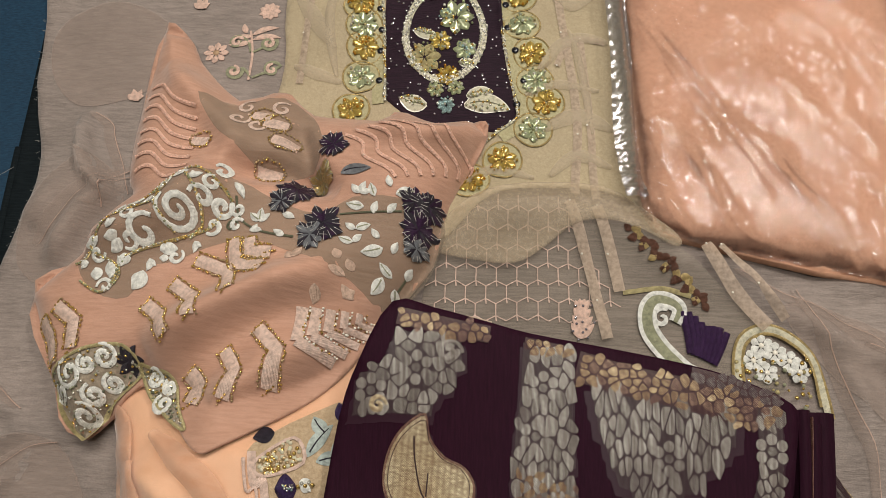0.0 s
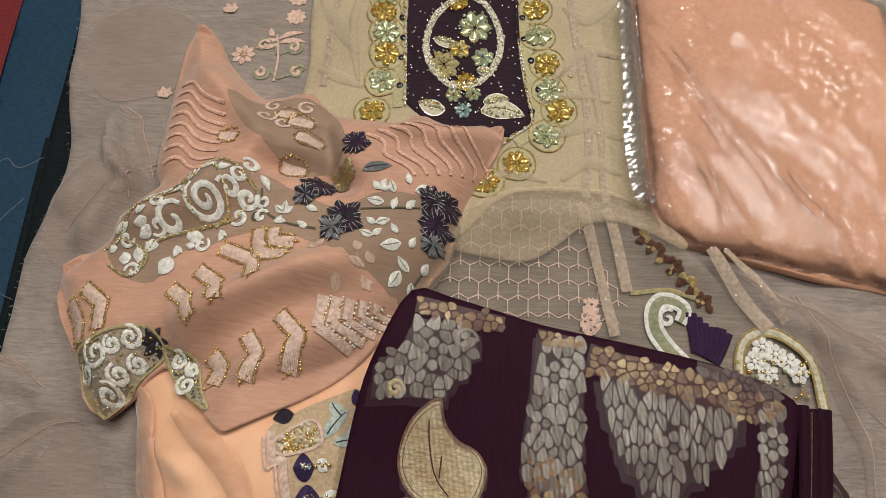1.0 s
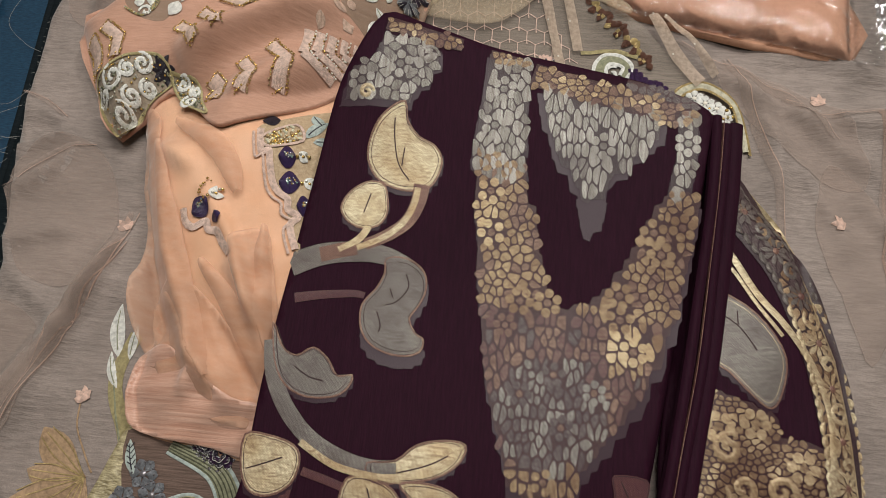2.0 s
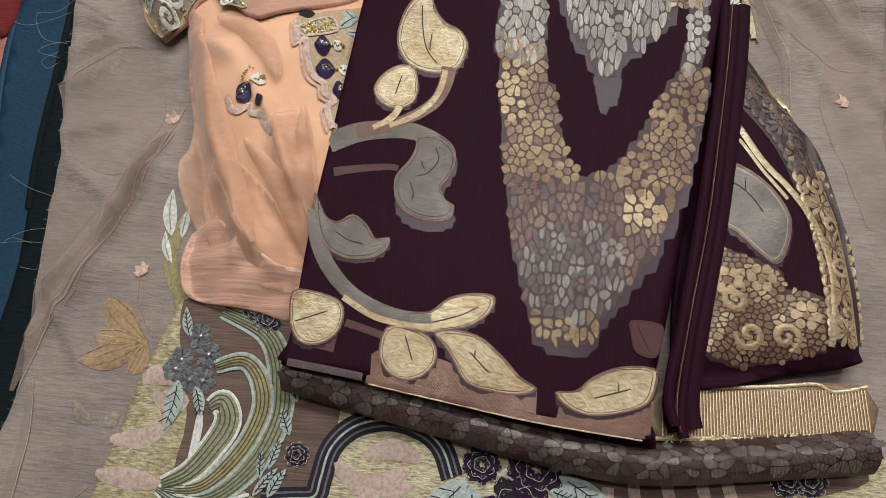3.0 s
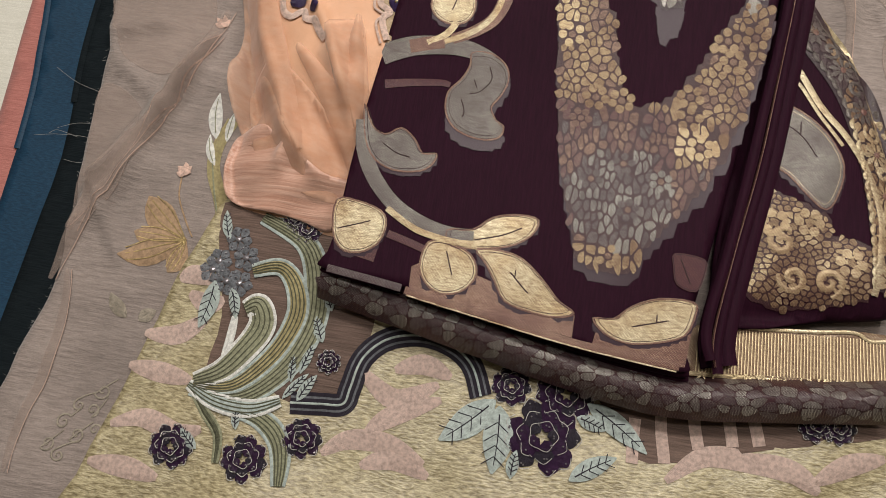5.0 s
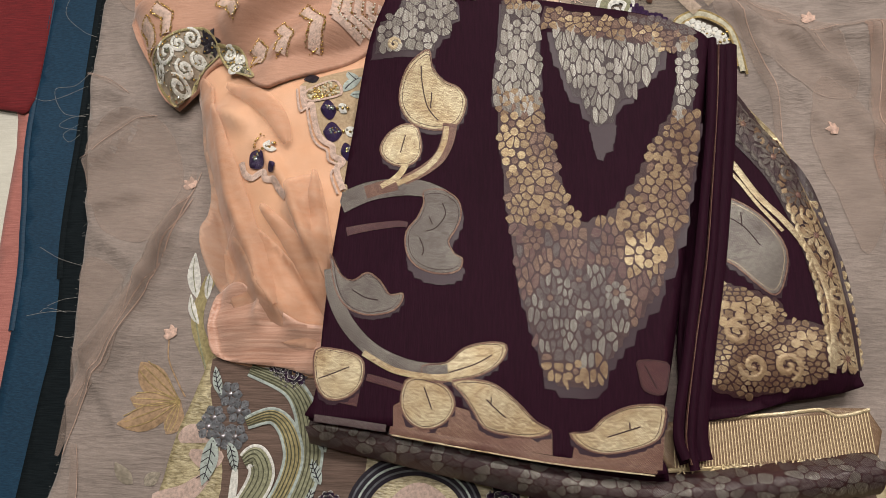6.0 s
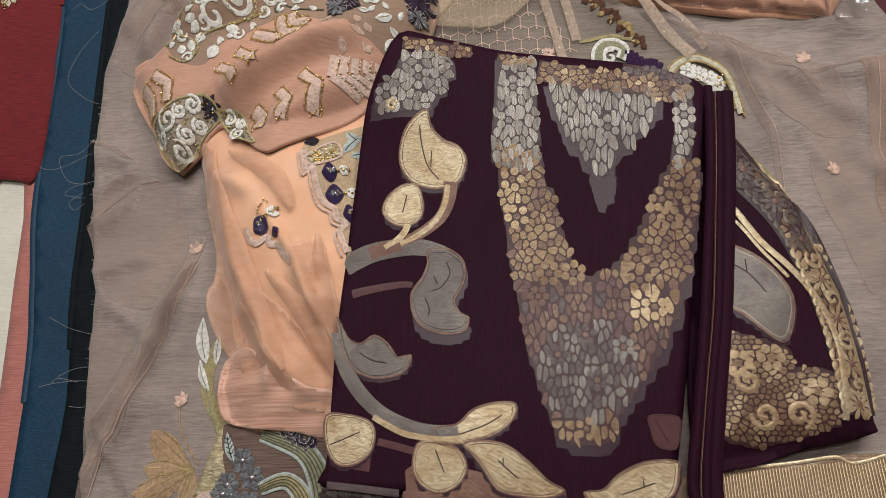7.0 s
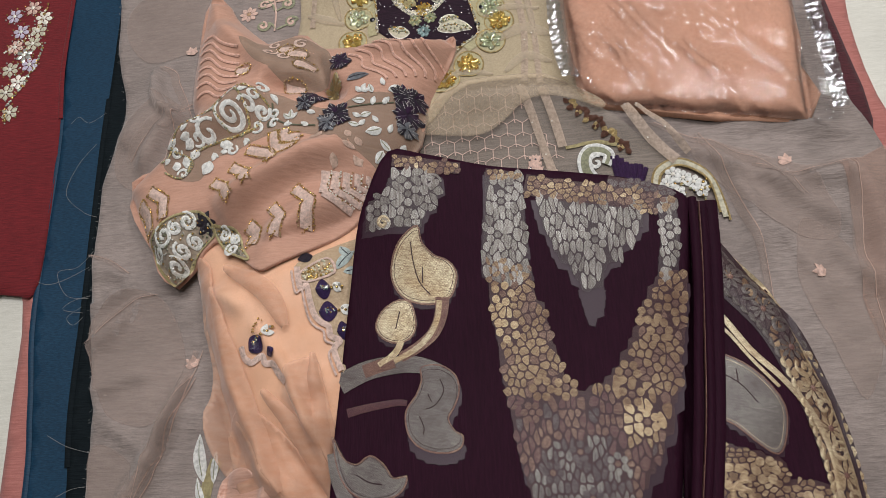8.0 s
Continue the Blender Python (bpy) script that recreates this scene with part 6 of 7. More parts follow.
CHEVRONS = [[(-0.156, 0.26), (-0.13, 0.25), (-0.121, 0.23)], [(-0.172, 0.241), (-0.149, 0.226), (-0.145, 0.209)], [(-0.19, 0.224), (-0.172, 0.212), (-0.164, 0.196)], [(-0.26, 0.222), (-0.243, 0.21), (-0.242, 0.189)], [(-0.275, 0.212), (-0.265, 0.198), (-0.262, 0.179)], [(-0.15, 0.174), (-0.141, 0.165), (-0.144, 0.151)], [(-0.124, 0.19), (-0.111, 0.174), (-0.117, 0.153)], [(-0.101, 0.207), (-0.083, 0.19), (-0.088, 0.162)]]
for i, c in enumerate(CHEVRONS):
    chevron(c, 0.0095 if i not in (4, 5) else 0.012, sleeve, ZS, 10 * i)
for k in range(5):
    base0, base1 = np.array((-0.069, 0.223)), np.array((-0.03, 0.225))
    mid0, mid1 = np.array((-0.07, 0.197)), np.array((-0.031, 0.217))
    end0, end1 = np.array((-0.047, 0.186)), np.array((-0.014, 0.217))
    u = k / 4
    st = Stitch(ZS, 0.0014)
    st.strip([base0 * (1 - u) + base1 * u, mid0 * (1 - u) + mid1 * u], 0.0085 - 0.001 * k, M["blush"], 0.0009, per=5, across=5)
    st.strip([mid0 * (1 - u) + mid1 * u, end0 * (1 - u) + end1 * u], 0.0080 - 0.001 * k, M["blush"], 0.0009, 0.0003, per=5, across=5)
    beads_along(st, [base0 * (1 - u) + base1 * u + [0.005, 0], mid0 * (1 - u) + mid1 * u + [0.005, 0.004], end0 * (1 - u) + end1 * u + [0.003, 0.004]], 0.0020, ["goldbead", "pearl"], k)
    st.done("feather_bar", sleeve)
for pts in ([(-0.127, 0.277), (-0.124, 0.256), (-0.101, 0.253)], [(-0.116, 0.277), (-0.114, 0.265), (-0.097, 0.265)]):
    chevron(pts, 0.010, sleeve, ZS, 90)
# white scrolls
SCROLLS = [(((-0.171, 0.295)), 0.0150, 1.8, 0.0042, 2.4, 1), (((-0.195, 0.277)), 0.0125, 1.1, 0.0042, 1.0, 1), (((-0.141, 0.302)), 0.0085, 1.3, 0.0042, 0.5, -1), (((-0.154, 0.306)), 0.0080, 1.1, 0.0036, 3.0, -1), (((-0.148, 0.288)), 0.0070, 1.0, 0.0036, 4.0, 1), (((-0.217, 0.297)), 0.0090, 1.0, 0.0034, 2.0, 1), (((-0.144, 0.332)), 0.0070, 1.1, 0.0036, 2.5, -1), (((-0.129, 0.289)), 0.0060, 1.0, 0.0034, 0.5, 1)]
for c, r, turns, w, s0, way in SCROLLS:
    pieces("white_scroll", sleeve, "raised white satin scroll", lambda st: st.swirl(c, r, turns, M["white"], w, s0, way, dome=0.0014))
LOBES = [((-0.182, 0.326), (-0.165, 0.325), 0.008), ((-0.212, 0.271), (-0.22, 0.262), 0.008), ((-0.213, 0.275), (-0.224, 0.271), 0.007), ((-0.206, 0.259), (-0.215, 0.259), 0.008), ((-0.229, 0.272), (-0.244, 0.268), 0.009), ((-0.196, 0.25), (-0.202, 0.235), 0.013), ((-0.186, 0.267), (-0.173, 0.269), 0.010), ((-0.183, 0.264), (-0.183, 0.258), 0.007), ((-0.222, 0.256), (-0.22, 0.243), 0.010), ((-0.233, 0.251), (-0.231, 0.241), 0.010), ((-0.203, 0.31), (-0.219, 0.304), 0.006), ((-0.134, 0.324), (-0.125, 0.31), 0.006)]
for a, b, w in LOBES:
    pieces("white_lobe", sleeve, "", lambda st: st.leaf(a, b, w, M["white"], 0.15, dome=0.0014))
for i, g in enumerate(([(-0.252, 0.255), (-0.238, 0.262), (-0.225, 0.285), (-0.203, 0.311), (-0.175, 0.33), (-0.151, 0.326), (-0.133, 0.307)], [(-0.243, 0.24), (-0.226, 0.232), (-0.214, 0.245), (-0.219, 0.255), (-0.236, 0.262)], [(-0.219, 0.238), (-0.21, 0.259), (-0.182, 0.273), (-0.153, 0.285), (-0.141, 0.298)], [(-0.198, 0.311), (-0.183, 0.317), (-0.187, 0.299), (-0.175, 0.28)], [(-0.166, 0.323), (-0.157, 0.308), (-0.156, 0.288), (-0.165, 0.278)], [(-0.219, 0.289), (-0.204, 0.295), (-0.187, 0.299)])):
    st = Stitch(ZS, 0.0012)
    st.strip(g, 0.0022, M["goldthread"], 0.0006, per=8)
    beads_along(st, g, 0.0022, ["goldbead", "greenbead", "silverbead"], i, 0.0009)
    st.done("gold_cording", sleeve)
# sheer taupe ground under the scroll band
st = Stitch(ZS, 0.0003)
st.patch(spline([(-0.25, 0.254), (-0.244, 0.269), (-0.219, 0.3), (-0.191, 0.323), (-0.161, 0.333), (-0.128, 0.325), (-0.103, 0.311), (-0.065, 0.299), (-0.04, 0.315), (-0.004, 0.317), (0.03, 0.311), (0.025, 0.27), (0.01, 0.242), (-0.015, 0.231), (-0.038, 0.248), (-0.079, 0.264), (-0.116, 0.276), (-0.151, 0.27), (-0.175, 0.259), (-0.192, 0.253), (-0.205, 0.229), (-0.231, 0.232)], 3, True), M["taupeveil"], 0.004)
st.done("sheer_band", sleeve, "sheer taupe embroidered band")
st = Stitch(ZS, 0.0006)
st.patch(spline([(-0.176, 0.406), (-0.149, 0.406), (-0.111, 0.417), (-0.083, 0.396), (-0.069, 0.359), (-0.087, 0.342), (-0.11, 0.336), (-0.136, 0.355), (-0.158, 0.374)], 3, True), M["taupeveil"], 0.004)
st.done("sheer_patch", sleeve, "sheer taupe patch")
rr = random.Random(31)
EXTRA = [(-0.231, 0.261), (-0.221, 0.277), (-0.206, 0.29), (-0.193, 0.306), (-0.189, 0.321), (-0.161, 0.317), (-0.147, 0.318), (-0.161, 0.276), (-0.174, 0.263), (-0.193, 0.26), (-0.206, 0.271), (-0.214, 0.252), (-0.223, 0.237), (-0.239, 0.255), (-0.129, 0.302), (-0.117, 0.283)]
for i, c in enumerate(EXTRA):
    a = rr.uniform(0, 6.28)
    d = np.array([math.cos(a), math.sin(a)])
    if i % 2:
        pieces("white_lobe", sleeve, "", lambda st: (st.leaf(np.array(c), np.array(c) + d * 0.010, 0.0055, M["white"], 0.25, dome=0.0012), st.leaf(np.array(c), np.array(c) + 0.008 * np.array([math.cos(a + 0.9), math.sin(a + 0.9)]), 0.005, M["white"], -0.2, dome=0.0012)))
    else:
        pieces("white_scroll", sleeve, "raised white satin scroll", lambda st: st.swirl(c, 0.0065, 1.1, M["white"], 0.0028, a, 1 if i % 4 else -1, dome=0.0012))
# plum flowers
for i, (c, r, mats) in enumerate((((-0.06, 0.362), 0.014, ("ink", "purple")), ((-0.071, 0.338), 0.013, ("olive", "goldthread")), ((-0.086, 0.323), 0.017, ("ink", "purple")), ((-0.095, 0.309), 0.012, ("steel", "ink")), ((-0.06, 0.291), 0.018, ("purple", "ink")), ((-0.069, 0.28), 0.014, ("ink", "steel")), ((0.018, 0.315), 0.015, ("purple", "ink")), ((0.007, 0.315), 0.014, ("purple", "ink")), ((0.011, 0.295), 0.017, ("ink", "purple")), ((0.01, 0.28), 0.013, ("ink", "steel")))):
    rr = random.Random(i)
    st = Stitch(ZS, 0.0016)
    for k in range(16):
        a = 2 * math.pi * k / 16 + rr.uniform(-0.15, 0.15)
        d = np.array([math.cos(a), math.sin(a)])
        ln = r * rr.uniform(0.65, 1.0)
        st.leaf(np.array(c), np.array(c) + d * ln, r * 0.46, M[mats[k % 2]], rr.uniform(-0.2, 0.2), off=0.0003 * (k % 4), fat=0.6, dome=0.0010)
        st.strip([np.array(c) + d * ln * 0.55, np.array(c) + d * ln * 1.03], 0.0004, M["silverthread"], 0.0003, 0.0018, per=3)
    st.done("plum_flower", sleeve, "dark plum satin flower with silver threads")
pieces("steel_leaf", sleeve, "", lambda st: st.leaf((-0.052, 0.336), (-0.028, 0.341), 0.010, M["steel"], 0.1, M["ink"]))
pieces("dark_vine", sleeve, "", lambda st: (st.strip([(-0.131, 0.312), (-0.127, 0.295), (-0.109, 0.283), (-0.082, 0.278)], 0.0018, M["darksage"], 0.0006), st.strip([(0.006, 0.265), (-0, 0.254), (-0.008, 0.242)], 0.0014, M["darksage"], 0.0006), st.strip([(-0.049, 0.299), (-0.026, 0.303), (-0.002, 0.307)], 0.0014, M["darksage"], 0.0006), st.swirl((-0.133, 0.288), 0.006, 1.0, M["darksage"], 0.0018)))
W_A = [(-0.035, 0.318), (-0.035, 0.318), (-0.035, 0.318), (-0.031, 0.307), (-0.011, 0.325), (-0.023, 0.316), (-0.024, 0.302), (-0.007, 0.319), (-0.11, 0.292), (-0.11, 0.291), (-0.11, 0.291), (-0.093, 0.298), (-0.036, 0.288), (-0.036, 0.288), (-0.037, 0.277), (-0.037, 0.277), (-0.018, 0.283), (-0.015, 0.276), (-0.008, 0.273), (-0.008, 0.256), (-0.015, 0.255), (-0.006, 0.249), (0.002, 0.257), (-0.013, 0.304), (-0.089, 0.279)]
W_B = [(-0.042, 0.326), (-0.031, 0.328), (-0.026, 0.32), (-0.045, 0.309), (-0.014, 0.335), (-0.027, 0.327), (-0.021, 0.312), (0.009, 0.324), (-0.119, 0.299), (-0.11, 0.303), (-0.103, 0.298), (-0.083, 0.294), (-0.044, 0.292), (-0.025, 0.293), (-0.048, 0.28), (-0.031, 0.284), (-0.024, 0.29), (-0.031, 0.27), (-0.004, 0.282), (-0.017, 0.265), (-0.023, 0.241), (-0.007, 0.237), (0.007, 0.266), (-0.006, 0.312), (-0.098, 0.284)]
for a, b in zip(W_A, W_B):
    ln = math.dist(a, b)
    pieces("white_leaf", sleeve, "", lambda st: st.leaf(a, b, max(0.55 * ln, 0.0055), M["white"], 0.08, M["sage"] if ln > 0.011 else None, dome=0.0012))
F_A, F_B = [(-0.079, 0.259), (-0.079, 0.259), (-0.045, 0.263), (-0.035, 0.255), (-0.06, 0.239), (-0.052, 0.254), (-0.042, 0.234), (-0.035, 0.234)], [(-0.085, 0.265), (-0.074, 0.269), (-0.05, 0.27), (-0.04, 0.263), (-0.062, 0.226), (-0.041, 0.25), (-0.034, 0.241), (-0.043, 0.244)]
for a, b in zip(F_A, F_B):
    pieces("veiled_leaf", sleeve, "", lambda st: st.leaf(a, b, 0.0075, M["veiledthread"], 0.1), off=0.0008)
# chain-stitched waves
for k in range(7):
    u = k / 6
    a, b = [(-0.052, 0.373), (0.004, 0.391)]
    c, d = [(-0.03, 0.343), (0.044, 0.364)]
    e, f = [(-0.008, 0.334), (0.05, 0.348)]
    p0 = np.array(a) * (1 - u) + np.array(b) * u
    p1 = np.array(c) * (1 - u) + np.array(d) * u
    p2 = np.array(e) * (1 - u) + np.array(f) * u
    pts = [p0, p0 * 0.6 + p1 * 0.4 + [0.006, 0.004], p0 * 0.25 + p1 * 0.75 + [0.001, 0.002], p1 * 0.5 + p2 * 0.5 + [0.004, 0.003], p2]
    pieces("chain_stitch", sleeve, "", lambda st: (st.strip(pts, 0.0030, M["coral"], 0.0007, per=8), beads_along(st, pts, 0.0026, ["pinkbead"], k, 0.0006, 0.0007)))
for k in range(8):
    u = k / 7
    a, b = [(-0.228, 0.423), (-0.226, 0.341)]
    c, d = [(-0.177, 0.394), (-0.174, 0.329)]
    p0, p1 = np.array(a) * (1 - u) + np.array(b) * u, np.array(c) * (1 - u) + np.array(d) * u
    pts = [p0, p0 * 0.7 + p1 * 0.3 + [0, 0.005], p0 * 0.4 + p1 * 0.6 - [0, 0.003], p1]
    pieces("chain_stitch", sleeve, "", lambda st: (st.strip(pts, 0.0032, M["coral"], 0.0007, per=8), beads_along(st, pts, 0.0026, ["pinkbead"], k + 30, 0.0006, 0.0007)))
for i, (c, w) in enumerate((((-0.113, 0.341), 0.012), ((-0.101, 0.366), 0.012), ((-0.17, 0.365), 0.010), ((-0.111, 0.384), 0.012), ((-0.124, 0.392), 0.010))):
    st = Stitch(ZS, 0.0012)
    st.strip([np.array(c) - [w * 0.8, 0], np.array(c) + [w * 0.8, -0.003]], w * 0.8, M["blush"], 0.0008, per=5, across=5)
    beads_along(st, [np.array(c) + w * np.array([math.cos(t), 0.7 * math.sin(t)]) for t in np.linspace(0, 6.2, 9)], 0.0020, ["goldbead", "tanbead"], i)
    st.done("beaded_patch", sleeve)
for c, s in (((-0.139, 0.403), 1), ((-0.126, 0.381), -1), ((-0.109, 0.401), 1), ((-0.141, 0.386), -1)):
    pieces("blush_scroll", sleeve, "", lambda st: st.swirl(c, 0.009, 1.2, M["blush"], 0.0026, 1.0, s))
# cuffs
CUFF = [(-0.263, 0.166), (-0.252, 0.179), (-0.226, 0.19), (-0.202, 0.192), (-0.19, 0.179), (-0.197, 0.166), (-0.217, 0.147), (-0.232, 0.126), (-0.249, 0.139)]
z_cuff = lambda x, y: z_sleeve(x, y) + 0.001
CUFF2 = [(-0.192, 0.179), (-0.178, 0.176), (-0.164, 0.171), (-0.154, 0.15), (-0.142, 0.132), (-0.158, 0.14), (-0.178, 0.156)]
for n, cuff in enumerate((CUFF, CUFF2)):
    st = Stitch(ZS, 0.0006)
    st.patch(spline(cuff, 3, True), M["taupe"], 0.004)
    st.done("cuff_ground", sleeve, "taupe sheer cuff")
    rr = random.Random(n)
    lo, hi = np.min(cuff, 0), np.max(cuff, 0)
    st = Stitch(ZS, 0.0014)
    for i in range(420):
        c = (rr.uniform(lo[0], hi[0]), rr.uniform(lo[1], hi[1]))
        if inside(cuff, *c):
            st.dot(c, rr.uniform(0.0007, 0.0013), M[rr.choice(["goldbead", "sage", "silverbead", "darksage"])], 0.0012, 0, 6)
    st.strip([tuple(p) for p in np.array(cuff)], 0.0026, M["olive"], 0.0010, 0.0002, 5, True)
    st.done("cuff_beading", sleeve)
for c, r, s in (((-0.241, 0.171), 0.012, 1), ((-0.215, 0.184), 0.009, -1), ((-0.228, 0.178), 0.007, 1), ((-0.252, 0.158), 0.008, 1), ((-0.231, 0.142), 0.009, -1), ((-0.21, 0.166), 0.007, 1), ((-0.167, 0.151), 0.008, 1), ((-0.178, 0.17), 0.007, -1), ((-0.165, 0.164), 0.006, 1), ((-0.223, 0.157), 0.008, 1)):
    pieces("white_scroll", sleeve, "raised white satin scroll", lambda st: st.swirl(c, r, 1.5, M["white"], 0.0036, 2.0, s, dome=0.0014), off=0.0018)
pieces("plum_flower", sleeve, "", lambda st: [st.leaf((-0.198, 0.182), np.array((-0.198, 0.182)) + 0.012 * np.array([math.cos(k), math.sin(k)]), 0.006, M["ink"], 0.1) for k in range(7)])

# ---- peach lining: lace edge, gems, veil ----
LACE = [(-0.095, 0.119), (-0.085, 0.13), (-0.056, 0.15), (-0.029, 0.157), (-0.022, 0.093), (-0.031, 0.054), (-0.044, 0.014), (-0.051, 0.028), (-0.058, 0.044), (-0.064, 0.061), (-0.076, 0.071), (-0.081, 0.084), (-0.08, 0.098), (-0.088, 0.099)]
st = Stitch(z_peach, 0.0012)
st.patch(spline(LACE, 2, True), M["lacenet"], 0.004)
st.done("lace_ground", peach, "tan net of the lace edge")
scal = [(-0.092, 0.119), (-0.088, 0.098), (-0.082, 0.1), (-0.079, 0.088), (-0.075, 0.073), (-0.069, 0.065), (-0.061, 0.06), (-0.059, 0.051), (-0.051, 0.047), (-0.056, 0.038), (-0.048, 0.018)]
for e, w in ((0.0, 0.0056), (0.0045, 0.0022)):
    st = Stitch(z_peach, 0.0022)
    st.strip([(x - e, y - e) for x, y in scal], w, M["blush"], 0.0010, per=6)
    st.done("scalloped_edge", peach)


def gem(c, tip, w, parent):
    st = Stitch(z_peach, 0.0024)
    st.leaf(c, tip, w, M["gemthread"], 0.05, None, fat=0.5, dome=0.0026, edge=M["violet"], n=11)
    d = np.array(tip) - c
    rs = random.Random(int(1000 * abs(c[0])))
    for _ in range(16):
        st.dot(tuple(np.array(c) + d * rs.uniform(0.1, 0.6) + np.array([-d[1], d[0]]) * rs.uniform(-0.16, 0.16)), 0.0009, M[rs.choice(["silverbead", "bluebead", "sequin", "goldbead"])], 0.001, 0.0028, 6)
    for k in range(5):
        st.dot(tuple(np.array(c) - d * (0.1 + 0.18 * k) + [0, 0.002 * (k % 2)]), 0.0015, M["silverbead" if k % 2 else "goldbead"], 0.0015, 0.0006, 7)
    for s in (-1, 1):
        n = np.array([-d[1], d[0]]) * 0.3 * s
        st.leaf(np.array(c) - d * 0.2, np.array(c) - d * 0.7 + n, 0.006, M["white"], 0.1)
    return st.done("violet_drop", parent, "violet satin drop with beads")


gem((-0.06, 0.097), (-0.073, 0.095), 0.017, peach)
gem((-0.054, 0.076), (-0.07, 0.074), 0.018, peach)
gem((-0.042, 0.058), (-0.053, 0.055), 0.016, peach)
gem((-0.124, 0.053), (-0.137, 0.042), 0.016, peach)
st = Stitch(z_peach, 0.0020)
a, b, c, d = [(-0.089, 0.112), (-0.066, 0.13), (-0.057, 0.113), (-0.082, 0.103)]
rr = random.Random(4)
for i in range(90):
    u, v = rr.random(), rr.random()
    p = (np.array(a) * (1 - u) + np.array(b) * u) * (1 - v) + (np.array(d) * (1 - u) + np.array(c) * u) * v
    st.dot(tuple(p), 0.0016, M[rr.choice(["goldbead", "cord", "tanbead"])], 0.0012, 0, 6)
st.strip([a, b, c, d], 0.0024, M["blush"], 0.0008, 0.0006, 4, True)
st.done("gold_beaded_block", peach)
for a, b in zip([(-0.055, 0.117), (-0.049, 0.114), (-0.045, 0.134), (-0.039, 0.119)], [(-0.042, 0.141), (-0.031, 0.119), (-0.056, 0.146), (-0.029, 0.133)]):
    pieces("lace_leaf", peach, "", lambda st: st.leaf(a, b, 0.010, M["teal"], 0.1, M["ink"]), z_peach, 0.0020)
pieces("violet_leaf", peach, "", lambda st: st.leaf((-0.034, 0.143), (-0.041, 0.158), 0.010, M["gemthread"]), z_peach, 0.002)
pieces("violet_leaf", peach, "", lambda st: st.leaf((-0.08, 0.133), (-0.093, 0.128), 0.012, M["ink"]), z_peach, 0.002)
st = Stitch(z_peach, 0.0018)
st.strip([(-0.146, 0.047), (-0.143, 0.037), (-0.134, 0.031), (-0.124, 0.036), (-0.12, 0.029), (-0.112, 0.027), (-0.106, 0.018), (-0.098, 0.009)], 0.0062, M["blush"], 0.0014, per=6)
st.leaf((-0.115, 0.042), (-0.112, 0.033), 0.009, M["gemthread"])
beads_along(st, [(-0.132, 0.058), (-0.128, 0.068), (-0.125, 0.07)], 0.0016, ["goldbead"], 3, 0.002)
st.done("ornament_edge", peach, "blush scallop with violet drops")
for a, b in zip([(-0.162, -0.001), (-0.166, 0.012), (-0.058, -0.051)], [(-0.165, 0.016), (-0.17, 0.024), (-0.068, -0.096)]):
    pieces("blush_edge", peach, "", lambda st: st.strip([a, (np.array(a) + b) / 2 + [0.002, 0], b], 0.0030, M["blush"], 0.0006), z_peach, 0.0015)
VEIL = [(-0.213, 0.15), (-0.205, 0.089), (-0.192, 0.042), (-0.186, 0.008), (-0.187, -0.014), (-0.173, -0.056), (-0.158, -0.077), (-0.134, -0.073), (-0.148, -0.025), (-0.156, 0.007), (-0.176, 0.065), (-0.188, 0.131)]
z_veil = lambda x, y: np.maximum(z_peach(x, y), z_base(x, y) + 0.006) + 0.004 + 0.003 * w_p2(y, x)
part("veil_layer", sheet(spline(VEIL, 4, True), z_veil, 0.004, 0, 0.0005), M["peach_veil"], peach, "thin peach tulle layer")
for lay_of in ([(-0.168, -0.02), (-0.135, -0.012), (-0.107, -0.03), (-0.075, -0.066), (-0.048, -0.112), (-0.092, -0.116), (-0.145, -0.09)], [(-0.1, 0.02), (-0.072, 0.03), (-0.06, -0.005), (-0.052, -0.06), (-0.07, -0.075), (-0.082, -0.03)]):
    part("veil_layer", sheet(spline(lay_of, 5, True), lambda x, y: z_veil(x, y) + 0.001, 0.004, 0, 0.0008), M["peach_veil"], peach, "thin peach tulle layer")
for ridge, w in (([(-0.185, 0.11), (-0.16, 0.04), (-0.135, -0.02), (-0.105, -0.085)], 0.024), ([(-0.122, 0.004), (-0.092, -0.03), (-0.067, -0.07), (-0.052, -0.11)], 0.018), ([(-0.155, -0.02), (-0.135, -0.055), (-0.1, -0.1)], 0.02), ([(-0.075, 0.035), (-0.068, -0.01), (-0.06, -0.06)], 0.014), ([(-0.17, 0.13), (-0.12, 0.095), (-0.1, 0.06)], 0.02)):
    st = Stitch(z_veil, 0.0006)
    st.strip(ridge, lambda q: w * (0.35 + 0.65 * math.sin(math.pi * q)), M["peach_veil"], 0.004, per=8, across=9)
    st.done("tulle_fold", peach, "soft doubled fold of peach tulle")
END = [(-0.167, -0.065), (-0.175, -0.09), (-0.17, -0.121), (-0.145, -0.13), (-0.102, -0.134), (-0.071, -0.138), (-0.061, -0.102), (-0.084, -0.097), (-0.121, -0.076), (-0.144, -0.06)]
w_e = waves(61, 0.02, stretch=5, turn=15)
z_end = lambda x, y: z_peach(x, y) + 0.006 + 0.0045 * w_e(x, y)
part("gathered_end", sheet(spline(END, 4, True), z_end, 0.003, 0, 0.003), M["blushend"], peach, "gathered blush chiffon end")

